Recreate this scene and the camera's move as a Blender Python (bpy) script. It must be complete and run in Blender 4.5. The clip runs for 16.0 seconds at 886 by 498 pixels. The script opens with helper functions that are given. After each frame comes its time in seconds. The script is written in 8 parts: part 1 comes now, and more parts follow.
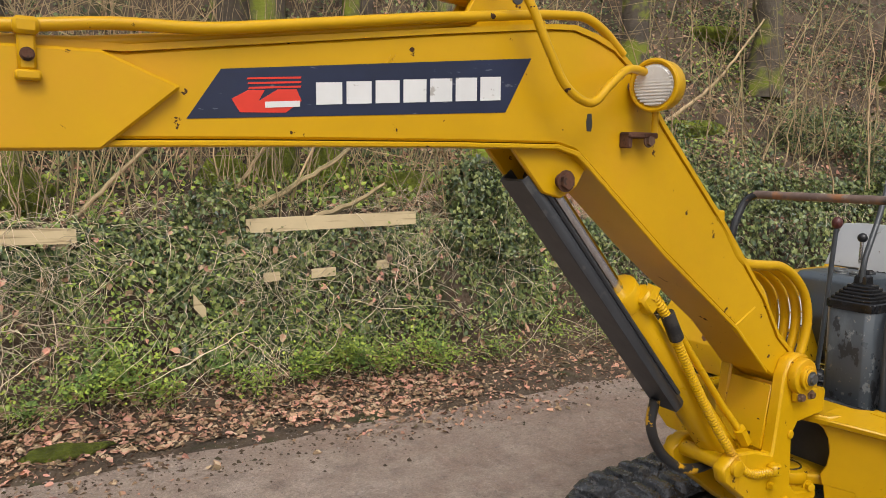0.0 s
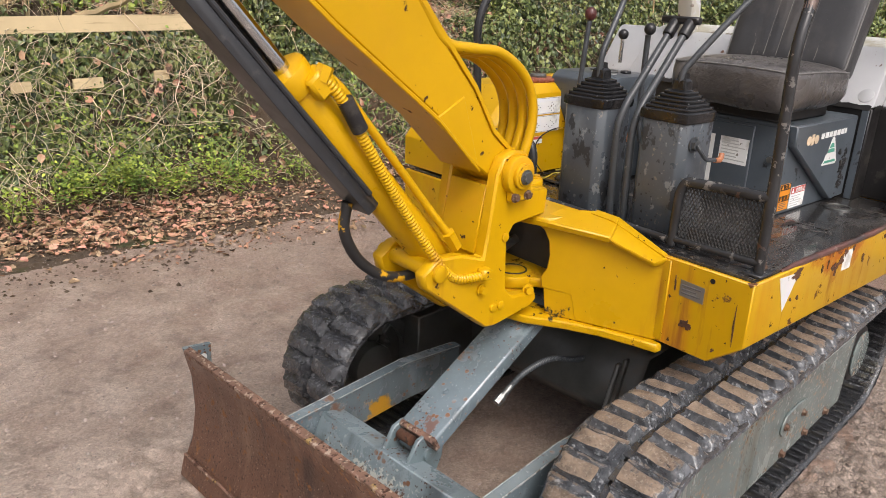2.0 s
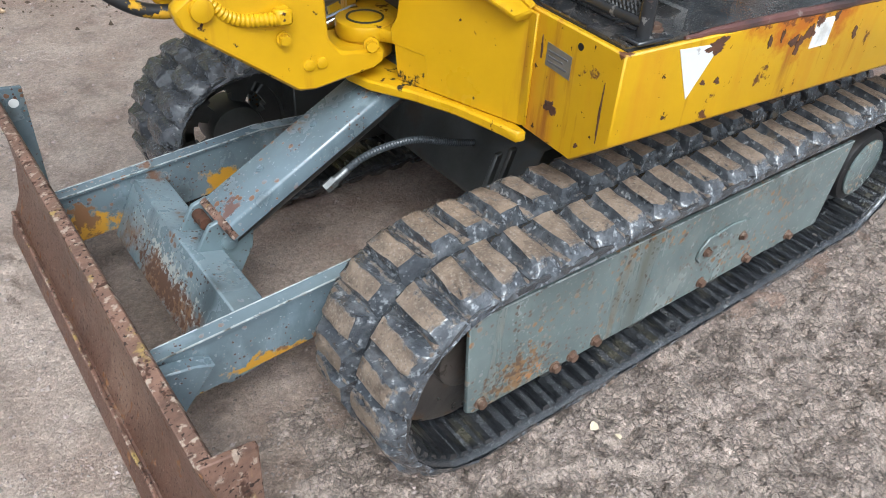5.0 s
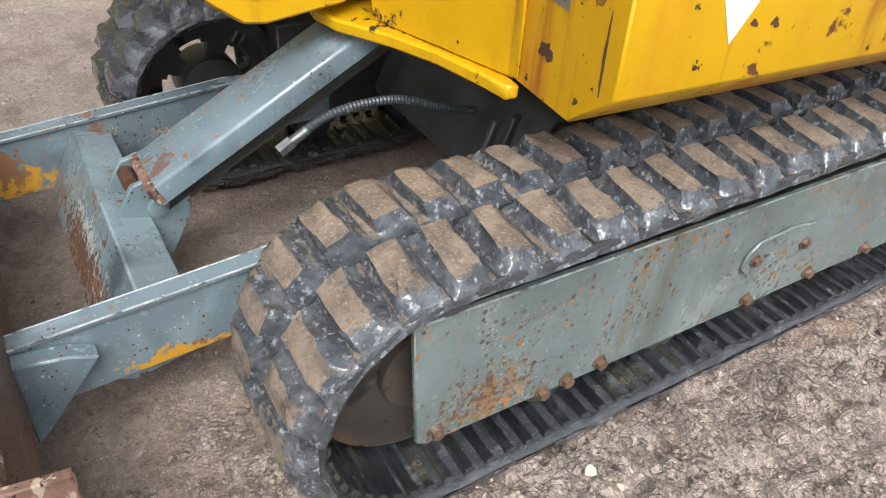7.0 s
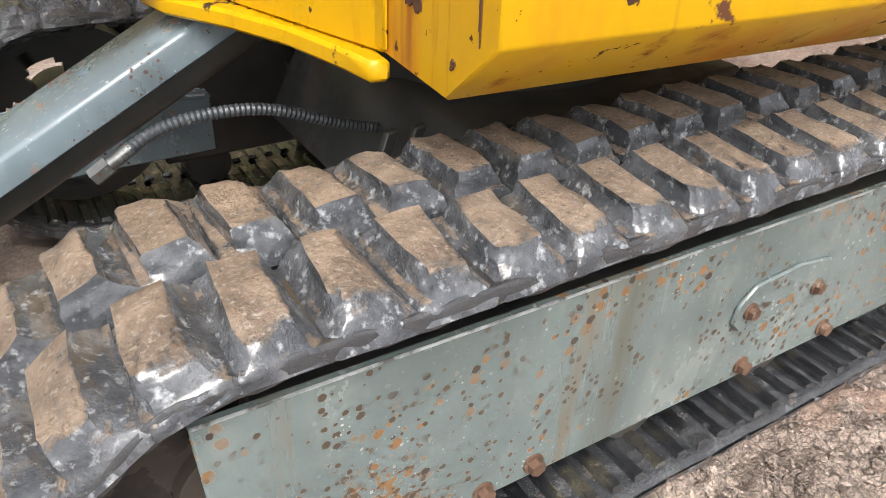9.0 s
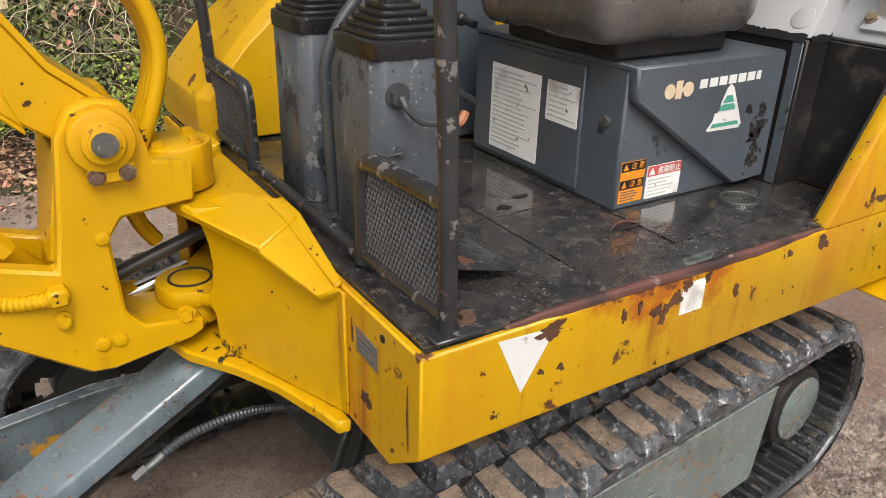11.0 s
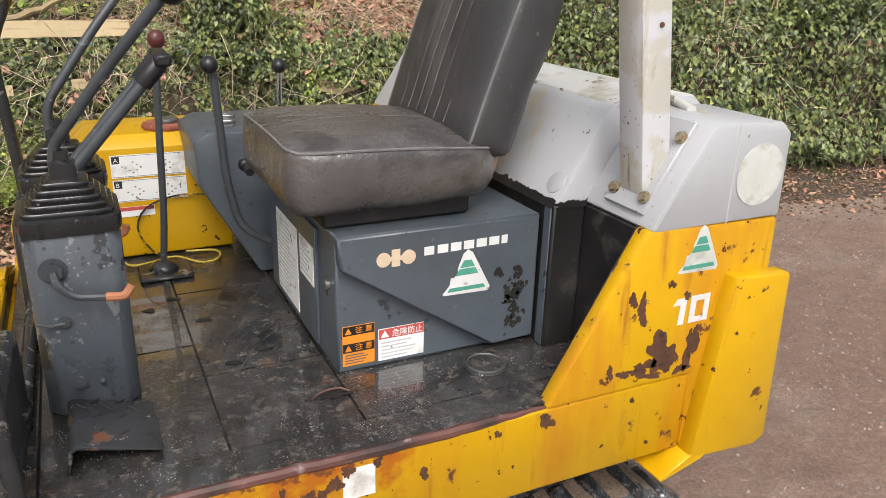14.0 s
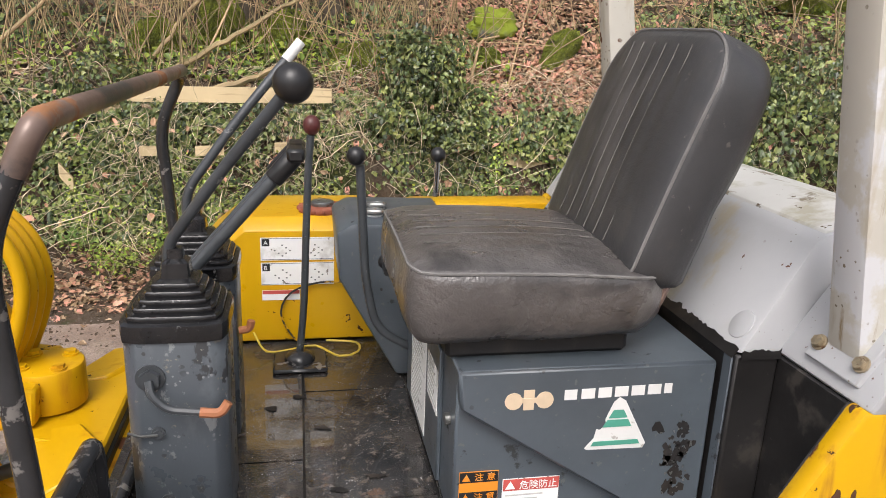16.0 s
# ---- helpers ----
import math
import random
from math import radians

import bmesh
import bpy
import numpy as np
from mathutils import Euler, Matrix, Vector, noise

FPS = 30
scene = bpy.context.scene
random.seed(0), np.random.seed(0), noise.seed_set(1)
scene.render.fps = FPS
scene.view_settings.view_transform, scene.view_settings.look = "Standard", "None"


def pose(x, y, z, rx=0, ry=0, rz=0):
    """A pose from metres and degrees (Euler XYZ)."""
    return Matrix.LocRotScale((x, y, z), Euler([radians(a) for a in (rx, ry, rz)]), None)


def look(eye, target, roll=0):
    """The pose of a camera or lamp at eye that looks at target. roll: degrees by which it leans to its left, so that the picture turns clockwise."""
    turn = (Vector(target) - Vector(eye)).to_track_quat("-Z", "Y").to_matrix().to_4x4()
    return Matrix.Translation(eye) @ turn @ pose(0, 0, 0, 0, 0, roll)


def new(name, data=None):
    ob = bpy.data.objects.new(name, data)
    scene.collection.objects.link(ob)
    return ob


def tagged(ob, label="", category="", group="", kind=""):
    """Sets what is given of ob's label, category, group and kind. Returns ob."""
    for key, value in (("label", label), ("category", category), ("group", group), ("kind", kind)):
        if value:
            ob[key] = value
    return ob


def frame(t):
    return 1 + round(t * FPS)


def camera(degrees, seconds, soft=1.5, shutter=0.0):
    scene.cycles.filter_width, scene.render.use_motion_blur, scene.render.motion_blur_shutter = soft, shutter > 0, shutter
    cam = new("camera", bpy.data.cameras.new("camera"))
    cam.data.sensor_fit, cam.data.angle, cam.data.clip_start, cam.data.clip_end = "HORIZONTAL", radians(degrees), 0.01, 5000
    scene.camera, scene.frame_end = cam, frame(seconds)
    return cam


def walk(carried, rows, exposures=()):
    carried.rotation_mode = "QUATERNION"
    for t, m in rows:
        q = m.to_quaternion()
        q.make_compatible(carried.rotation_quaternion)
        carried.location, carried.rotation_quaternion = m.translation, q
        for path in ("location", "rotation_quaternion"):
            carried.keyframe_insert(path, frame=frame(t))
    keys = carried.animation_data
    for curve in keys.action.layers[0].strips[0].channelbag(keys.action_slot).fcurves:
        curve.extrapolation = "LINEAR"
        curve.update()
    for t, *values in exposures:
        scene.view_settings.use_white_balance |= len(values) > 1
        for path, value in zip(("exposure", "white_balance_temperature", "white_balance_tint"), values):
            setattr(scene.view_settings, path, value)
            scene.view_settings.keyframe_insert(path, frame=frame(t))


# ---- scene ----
cam = camera(61.1, 16.0, 0.5)
PATH = [
    (0, (-1.924, -0.645, 1.459), (-0.933, 1.075, 1.216), 0.5),
    (0.5, (-1.833, -0.708, 1.426), (-0.745, 0.94, 1.109), 0.6),
    (1, (-1.745, -0.718, 1.394), (-0.574, 0.847, 0.973), 0.8),
    (1.5, (-1.585, -0.7, 1.358), (-0.359, 0.786, 0.82), 1.4),
    (2, (-1.469, -0.68, 1.341), (-0.234, 0.741, 0.666), 2.3),
    (2.5, (-1.373, -0.686, 1.302), (-0.182, 0.692, 0.476), 3.4),
    (3, (-1.207, -0.735, 1.238), (-0.1, 0.612, 0.257), 4.2),
    (3.5, (-1.071, -0.794, 1.212), (-0.065, 0.532, 0.103), 4.5),
    (4, (-0.967, -0.767, 1.189), (-0.051, 0.542, -0.014), 4.1),
    (4.5, (-0.866, -0.727, 1.172), (0.017, 0.574, -0.064), 3.9),
    (4.7, (-0.833, -0.723, 1.181), (0.055, 0.584, -0.045), 3.8),
    (6.8, (-0.531, -0.647, 1.017), (0.245, 0.752, -0.183), 3.8),
    (7, (-0.529, -0.609, 0.985), (0.213, 0.792, -0.233), 3.8),
    (7.5, (-0.456, -0.530, 0.840), (0.234, 0.905, -0.369), 3.0),
    (8, (-0.369, -0.463, 0.749), (0.340, 0.995, -0.422), 3.0),
    (8.5, (-0.297, -0.439, 0.736), (0.434, 1.044, -0.389), 2.4),
    (9, (-0.271, -0.445, 0.768), (0.512, 1.057, -0.296), 2.2),
    (9.5, (-0.298, -0.475, 0.889), (0.548, 1.035, -0.113), 2.2),
    (10, (-0.364, -0.518, 1.032), (0.541, 1.002, 0.098), 2.0),
    (10.2, (-0.386, -0.541, 1.080), (0.539, 0.981, 0.170), 1.9),
    (12.3, (-0.304, -0.796, 1.381), (0.719, 0.737, 0.606), 1.5),
    (12.5, (-0.261, -0.821, 1.384), (0.76, 0.719, 0.619), 1.6),
    (13, (-0.133, -0.832, 1.382), (0.847, 0.737, 0.621), 1.6),
    (13.5, (0.026, -0.815, 1.397), (0.966, 0.781, 0.644), 1.9),
    (14, (0.174, -0.852, 1.414), (1.003, 0.827, 0.713), 1.8),
    (14.5, (0.255, -0.872, 1.427), (1.002, 0.865, 0.775), 2.0),
    (15, (0.261, -0.811, 1.436), (0.905, 0.982, 0.827), 2.0),
    (15.5, (0.252, -0.744, 1.466), (0.774, 1.097, 0.886), 2.1),
    (16, (0.309, -0.68, 1.448), (0.679, 1.204, 0.888), 2.3),
]
SKY, SUN = 0.16, 1.0
EXPOSURES = [(0.0, 0.00, 6500, 10), (1.0, 0.28, 6500, 14), (2.5, 0.40, 6650, 14), (3.5, 0.56, 5800, 3), (4.5, 0.58, 5650, 4), (7.5, 0.85, 6200, 8), (8.5, 1.12, 6400, 10), (9.0, 0.96, 6450, 10), (9.5, 0.64, 6550, 10), (10.0, 0.44, 6600, 10), (12.5, 0.30, 6700, 12), (13.5, 0.42, 6550, 11), (14.5, 0.38, 6450, 11), (16.0, 0.42, 6500, 13)]
walk(cam, [(t, look(eye, target, roll)) for t, eye, target, roll in PATH], EXPOSURES)

# ---- world and light ----
world = bpy.data.worlds.new("overcast_sky")
scene.world = world
world.use_nodes = True
wn = world.node_tree
sky = wn.nodes.new("ShaderNodeTexSky")
sky.sky_type = "NISHITA"
sky.sun_disc = False
sky.sun_elevation = radians(52)
sky.sun_rotation = radians(203)
sky.air_density, sky.dust_density, sky.ozone_density = 1.0, 6.0, 1.0
grey_sky = wn.nodes.new("ShaderNodeHueSaturation")
grey_sky.inputs["Saturation"].default_value = 0.3
wn.links.new(sky.outputs[0], grey_sky.inputs["Color"])
wn.links.new(grey_sky.outputs[0], wn.nodes["Background"].inputs[0])
wn.nodes["Background"].inputs[1].default_value = SKY
sun = new("sun", bpy.data.lights.new("sun", "SUN"))
sun.data.energy, sun.data.angle, sun.data.color = SUN, radians(25), (1.0, 0.96, 0.9)
sun.matrix_world = look((-1.3, -4.75, 8.0), (0.4, 0.6, 0.5))


# ---- materials ----
def nodes_of(name):
    m = bpy.data.materials.new(name)
    m.use_nodes = True
    t = m.node_tree
    return m, t, t.nodes["Principled BSDF"]


def mixed(t, fac, a, b):
    n = t.nodes.new("ShaderNodeMix")
    n.data_type = "RGBA"
    if isinstance(fac, float):
        n.inputs[0].default_value = fac
    else:
        t.links.new(fac, n.inputs[0])
    for slot, v in ((6, a), (7, b)):
        if isinstance(v, tuple):
            n.inputs[slot].default_value = (*v, 1)
        else:
            t.links.new(v, n.inputs[slot])
    return n.outputs[2]


def stepped(t, value, lo, hi, to_lo=0.0, to_hi=1.0):
    n = t.nodes.new("ShaderNodeMapRange")
    n.inputs[1].default_value, n.inputs[2].default_value = lo, hi
    n.inputs[3].default_value, n.inputs[4].default_value = to_lo, to_hi
    t.links.new(value, n.inputs[0])
    return n.outputs[0]


def place_vec(t, stretch=None, scatter=False):
    """Object coordinates, stretched if wanted, and shifted object by object for pieces that share a mesh."""
    vec = t.nodes.new("ShaderNodeTexCoord").outputs["Object"]
    if stretch:
        m = t.nodes.new("ShaderNodeMapping")
        m.inputs["Scale"].default_value = stretch
        t.links.new(vec, m.inputs[0])
        vec = m.outputs[0]
    if scatter:
        info = t.nodes.new("ShaderNodeObjectInfo").outputs["Random"]
        sc = t.nodes.new("ShaderNodeVectorMath")
        sc.operation = "SCALE"
        sc.inputs[0].default_value = (17, 31, 23)
        t.links.new(info, sc.inputs["Scale"])
        ad = t.nodes.new("ShaderNodeVectorMath")
        t.links.new(vec, ad.inputs[0])
        t.links.new(sc.outputs[0], ad.inputs[1])
        vec = ad.outputs[0]
    return vec


def noisy(t, vec, scale, detail=5.0, rough=0.6):
    n = t.nodes.new("ShaderNodeTexNoise")
    n.inputs["Scale"].default_value, n.inputs["Detail"].default_value, n.inputs["Roughness"].default_value = scale, detail, rough
    t.links.new(vec, n.inputs["Vector"])
    return n.outputs["Fac"]


def near_to(t, centre, size):
    """1 at the centre of a stained spot, falling to 0 at its rim and below beyond."""
    m = t.nodes.new("ShaderNodeMapping")
    m.vector_type = "TEXTURE"
    m.inputs["Location"].default_value, m.inputs["Scale"].default_value = centre, size
    t.links.new(t.nodes.new("ShaderNodeTexCoord").outputs["Object"], m.inputs[0])
    ln = t.nodes.new("ShaderNodeVectorMath")
    ln.operation = "LENGTH"
    t.links.new(m.outputs[0], ln.inputs[0])
    return stepped(t, ln.outputs["Value"], 0, 1.4, 0.22, -0.22)


def warped(t, vec, scale, amount):
    """Coordinates pushed about by a noise, so that cells lose their straight sides."""
    n = t.nodes.new("ShaderNodeTexNoise")
    n.inputs["Scale"].default_value, n.inputs["Detail"].default_value = scale, 3.0
    t.links.new(vec, n.inputs["Vector"])
    sc = t.nodes.new("ShaderNodeVectorMath")
    sc.operation = "MULTIPLY_ADD"
    sc.inputs[1].default_value = (amount,) * 3
    t.links.new(n.outputs["Color"], sc.inputs[0])
    t.links.new(vec, sc.inputs[2])
    return sc.outputs[0]


def cells(t, vec, scale, feature="F1"):
    v = t.nodes.new("ShaderNodeTexVoronoi")
    v.feature = feature
    v.inputs["Scale"].default_value = scale
    t.links.new(vec, v.inputs["Vector"])
    return v


def product(t, a, b, op="MULTIPLY"):
    m = t.nodes.new("ShaderNodeMath")
    m.operation = op
    for slot, v in ((0, a), (1, b)):
        if isinstance(v, float):
            m.inputs[slot].default_value = v
        else:
            t.links.new(v, m.inputs[slot])
    return m.outputs[0]


def speckled(t, vec, scale, radius, start):
    """Round specks of uneven size that gather in drifts."""
    v = cells(t, warped(t, vec, scale * 1.6, 0.35 / scale), scale)
    sep = t.nodes.new("ShaderNodeSeparateColor")
    t.links.new(v.outputs["Color"], sep.inputs[0])
    own = product(t, sep.outputs[0], radius)
    gap = product(t, own, v.outputs["Distance"], "SUBTRACT")
    return product(t, stepped(t, gap, 0.0, 0.06), stepped(t, noisy(t, vec, scale * 0.12, 4.0), start, start + 0.08))


def surface(name, base, rough=0.5, metal=0.0, tone=0.25, tone_scale=5.0, spots=(), relief=((60.0, 0.15, 0.004),), rough_var=0.2, coat=0.0, scatter=False, island=0.0, patches=(), shine=0.5, coat_rough=0.15, dots=()):
    """A worn surface. spots: (colour, scale, where it begins, softness, roughness, stretch), each laid over the ones before.
    relief: (scale, strength, depth). dots: round specks (colour, scale, radius, where the scatter begins, roughness). patches: (colour, centre, size, scale, where it begins, softness, roughness)."""
    m, t, b = nodes_of(name)
    vec = place_vec(t, None, scatter)
    wide = noisy(t, vec, tone_scale, 6.0, 0.62)
    dark = tuple(c * (1 - tone) for c in base)
    light = tuple(min(1.0, c * (1 + tone)) for c in base)
    col = mixed(t, stepped(t, wide, 0.3, 0.7), dark, light)
    if island:
        geo = t.nodes.new("ShaderNodeNewGeometry").outputs["Random Per Island"]
        hsv = t.nodes.new("ShaderNodeHueSaturation")
        t.links.new(stepped(t, geo, 0, 1, 1 - island, 1 + island), hsv.inputs["Value"])
        t.links.new(stepped(t, geo, 0, 1, 0.5 + island * 0.05, 0.5 - island * 0.05), hsv.inputs["Hue"])
        t.links.new(col, hsv.inputs["Color"])
        col = hsv.outputs[0]
    rgh = stepped(t, noisy(t, vec, tone_scale * 2.7, 4.0), 0.25, 0.75, max(0.02, rough - rough_var * rough), min(1, rough + rough_var * rough))
    met = None
    height = None
    for colour, scale, start, soft, r, stretch in spots:
        v = place_vec(t, stretch, scatter) if stretch else vec
        start, soft = 0.5 + (start - 0.5) * 0.66, soft * 0.8
        f = stepped(t, noisy(t, v, scale, 7.0, 0.6), start, start + soft)
        col = mixed(t, f, col, colour)
        mr = t.nodes.new("ShaderNodeMix")
        t.links.new(f, mr.inputs[0])
        t.links.new(rgh, mr.inputs[2])
        mr.inputs[3].default_value = r
        rgh = mr.outputs[0]
    for colour, scale, radius, start, r in dots:
        f = speckled(t, vec, scale, radius, start)
        col = mixed(t, f, col, colour)
        mr = t.nodes.new("ShaderNodeMix")
        t.links.new(f, mr.inputs[0])
        t.links.new(rgh, mr.inputs[2])
        mr.inputs[3].default_value = r
        rgh = mr.outputs[0]
    for colour, centre, size, scale, start, soft, r in patches:
        add = t.nodes.new("ShaderNodeMath")
        t.links.new(noisy(t, vec, scale, 7.0, 0.65), add.inputs[0])
        t.links.new(near_to(t, centre, size), add.inputs[1])
        f = stepped(t, add.outputs[0], start, start + soft)
        col = mixed(t, f, col, colour)
        mr = t.nodes.new("ShaderNodeMix")
        t.links.new(f, mr.inputs[0])
        t.links.new(rgh, mr.inputs[2])
        mr.inputs[3].default_value = r
        rgh = mr.outputs[0]
    t.links.new(col, b.inputs["Base Color"])
    b.inputs["Specular IOR Level"].default_value = shine
    t.links.new(rgh, b.inputs["Roughness"])
    b.inputs["Metallic"].default_value = metal
    b.inputs["Coat Weight"].default_value = coat
    b.inputs["Coat Roughness"].default_value = coat_rough
    last = None
    for scale, strength, depth in relief:
        bu = t.nodes.new("ShaderNodeBump")
        bu.inputs["Strength"].default_value, bu.inputs["Distance"].default_value = strength, depth
        t.links.new(noisy(t, vec, scale, 6.0, 0.65), bu.inputs["Height"])
        if last:
            t.links.new(last, bu.inputs["Normal"])
        last = bu.outputs[0]
    if last:
        t.links.new(last, b.inputs["Normal"])
    return m


RUST, DARK_RUST = (0.11, 0.042, 0.018), (0.05, 0.022, 0.012)
M = {}
M["yellow"] = surface("yellow_paint", (0.55, 0.312, 0.003), 0.32, tone=0.10, tone_scale=3.0, coat=0.04, shine=0.32,
    spots=((( 0.62, 0.30, 0.012), 2.2, 0.58, 0.25, 0.4, None), ((0.36, 0.15, 0.01), 3.0, 0.66, 0.2, 0.5, (5, 5, 0.7)),
           (RUST, 12.0, 0.775, 0.025, 0.85, None), (DARK_RUST, 38.0, 0.75, 0.02, 0.9, None)),
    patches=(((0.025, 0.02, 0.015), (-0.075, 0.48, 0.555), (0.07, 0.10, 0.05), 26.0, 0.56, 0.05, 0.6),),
    relief=((9.0, 0.12, 0.004), (220.0, 0.08, 0.001)))
M["yellow_clean"] = surface("yellow_boom_paint", (0.55, 0.312, 0.003), 0.33, tone=0.09, tone_scale=2.0, coat=0.04, shine=0.32,
    spots=(((0.60, 0.29, 0.012), 2.5, 0.6, 0.3, 0.42, None), (DARK_RUST, 26.0, 0.755, 0.02, 0.9, None)),
    relief=((7.0, 0.1, 0.004), (240.0, 0.07, 0.001)))
M["yellow_rusty"] = surface("yellow_paint_rust_streaks", (0.55, 0.312, 0.003), 0.33, tone=0.1, tone_scale=3.0, coat=0.04, shine=0.32,
    spots=(((0.50, 0.20, 0.01), 2.6, 0.5, 0.25, 0.5, (3, 3, 0.6)), ((0.30, 0.11, 0.012), 7.0, 0.62, 0.15, 0.6, (3, 3, 0.35)),
           (RUST, 11.0, 0.66, 0.03, 0.85, None), (DARK_RUST, 40.0, 0.72, 0.02, 0.9, None)),
    patches=(((0.40, 0.12, 0.008), (0.42, 0.0, 0.755), (0.26, 0.2, 0.10), 16.0, 0.50, 0.16, 0.55), ((0.16, 0.05, 0.015), (0.40, 0.0, 0.762), (0.24, 0.2, 0.035), 40.0, 0.58, 0.05, 0.8)),
    relief=((9.0, 0.12, 0.004), (220.0, 0.08, 0.001)))
STEEL_SPOTS = (((0.25, 0.31, 0.34), 7.0, 0.58, 0.18, 0.22, (1, 1, 0.5)), ((0.075, 0.095, 0.105), 9.0, 0.58, 0.14, 0.35, (1, 1, 0.6)), ((0.10, 0.085, 0.06), 2.4, 0.60, 0.2, 0.6, None), ((0.34, 0.39, 0.41), 90.0, 0.73, 0.08, 0.35, None),
           ((0.15, 0.075, 0.04), 9.0, 0.71, 0.05, 0.85, None),)
STEEL_DOTS = (((0.16, 0.07, 0.03), 55.0, 0.42, 0.50, 0.85), (DARK_RUST, 120.0, 0.40, 0.47, 0.9), ((0.32, 0.36, 0.37), 170.0, 0.26, 0.54, 0.3))
M["steel"] = surface("grey_blue_steel_paint", (0.145, 0.187, 0.210), 0.24, tone=0.3, tone_scale=4.0, spots=STEEL_SPOTS, dots=STEEL_DOTS, shine=0.9,
    patches=(((0.50, 0.25, 0.012), (-0.46, 0.245, 0.160), (0.26, 0.06, 0.036), 20.0, 0.50, 0.05, 0.5), ((0.50, 0.25, 0.012), (-0.40, 0.82, 0.19), (0.12, 0.04, 0.06), 14.0, 0.50, 0.05, 0.5),
             ((0.50, 0.25, 0.012), (-0.70, 0.79, 0.17), (0.07, 0.04, 0.08), 14.0, 0.48, 0.05, 0.5), ((0.20, 0.09, 0.03), (-0.30, 0.258, 0.175), (0.22, 0.06, 0.035), 40.0, 0.54, 0.05, 0.85),
             ((0.20, 0.09, 0.03), (-0.70, 0.79, 0.20), (0.05, 0.04, 0.10), 40.0, 0.54, 0.05, 0.85), ((0.20, 0.10, 0.04), (-0.22, 0.53, 0.52), (0.20, 0.06, 0.05), 30.0, 0.62, 0.10, 0.8),
             ((0.13, 0.07, 0.055), (-0.46, 0.50, 0.33), (0.045, 0.07, 0.05), 18.0, 0.54, 0.03, 0.6), ((0.12, 0.05, 0.03), (-0.50, 0.50, 0.30), (0.04, 0.06, 0.05), 30.0, 0.52, 0.03, 0.8)),
    relief=((12.0, 0.15, 0.003), (160.0, 0.15, 0.001)))
M["steel_plain"] = surface("plain_grey_blue_steel_paint", (0.145, 0.19, 0.205), 0.3, tone=0.3, tone_scale=6.0, spots=STEEL_SPOTS, dots=STEEL_DOTS, shine=0.8, relief=((12.0, 0.15, 0.003), (160.0, 0.15, 0.001)))
M["steel_rusted"] = surface("grey_steel_paint_flaking_rust", (0.17, 0.215, 0.235), 0.28, tone=0.3, tone_scale=4.0, spots=STEEL_SPOTS, dots=STEEL_DOTS, shine=0.8,
    patches=(((0.20, 0.10, 0.045), (-0.60, 0.53, 0.17), (0.10, 0.30, 0.06), 18.0, 0.50, 0.16, 0.85), ((0.42, 0.43, 0.40), (-0.58, 0.53, 0.21), (0.10, 0.33, 0.07), 70.0, 0.62, 0.05, 0.5), ((0.10, 0.045, 0.022), (-0.60, 0.53, 0.18), (0.10, 0.32, 0.08), 75.0, 0.58, 0.06, 0.9)),
    relief=((12.0, 0.2, 0.003), (120.0, 0.3, 0.0015)))
M["side_plate"] = surface("grey_green_speckled_steel", (0.140, 0.172, 0.168), 0.24, tone=0.28, tone_scale=4.0, shine=0.75,
    spots=(((0.25, 0.275, 0.258), 7.0, 0.58, 0.22, 0.3, (1, 1, 0.5)), ((0.095, 0.085, 0.06), 5.0, 0.60, 0.20, 0.5, (1.8, 1.8, 0.22)), ((0.17, 0.105, 0.045), 7.0, 0.67, 0.20, 0.6, (2.0, 2.0, 0.25))),
    dots=(((0.20, 0.105, 0.04), 62.0, 0.50, 0.50, 0.85), ((0.060, 0.040, 0.022), 95.0, 0.46, 0.44, 0.9), ((0.045, 0.03, 0.02), 60.0, 0.34, 0.45, 0.9), ((0.32, 0.35, 0.33), 130.0, 0.32, 0.54, 0.3)),
    patches=(((0.19, 0.105, 0.04), (-0.13, -0.05, 0.175), (0.13, 0.1, 0.09), 46.0, 0.57, 0.05, 0.85), ((0.085, 0.046, 0.022), (-0.12, -0.05, 0.19), (0.19, 0.1, 0.11), 85.0, 0.60, 0.05, 0.9), ((0.32, 0.14, 0.04), (-0.10, -0.05, 0.165), (0.10, 0.1, 0.06), 60.0, 0.63, 0.07, 0.85)),
    relief=((14.0, 0.15, 0.003), (180.0, 0.25, 0.001)))
M["rusty"] = surface("brown_rusted_steel", (0.112, 0.056, 0.037), 0.40, metal=0.12, tone=0.35, tone_scale=4.0,
    spots=(((0.19, 0.115, 0.080), 6.0, 0.57, 0.16, 0.45, (1, 1.6, 0.3)), ((0.045, 0.024, 0.02), 5.0, 0.60, 0.16, 0.35, (1.5, 2.2, 0.35)), ((0.24, 0.12, 0.055), 30.0, 0.66, 0.06, 0.85, None), ((0.035, 0.02, 0.016), 150.0, 0.62, 0.06, 0.6, None), ((0.33, 0.25, 0.20), 170.0, 0.69, 0.05, 0.5, None)),
    relief=((26.0, 0.25, 0.003), (130.0, 0.5, 0.0018), (320.0, 0.5, 0.0008)))
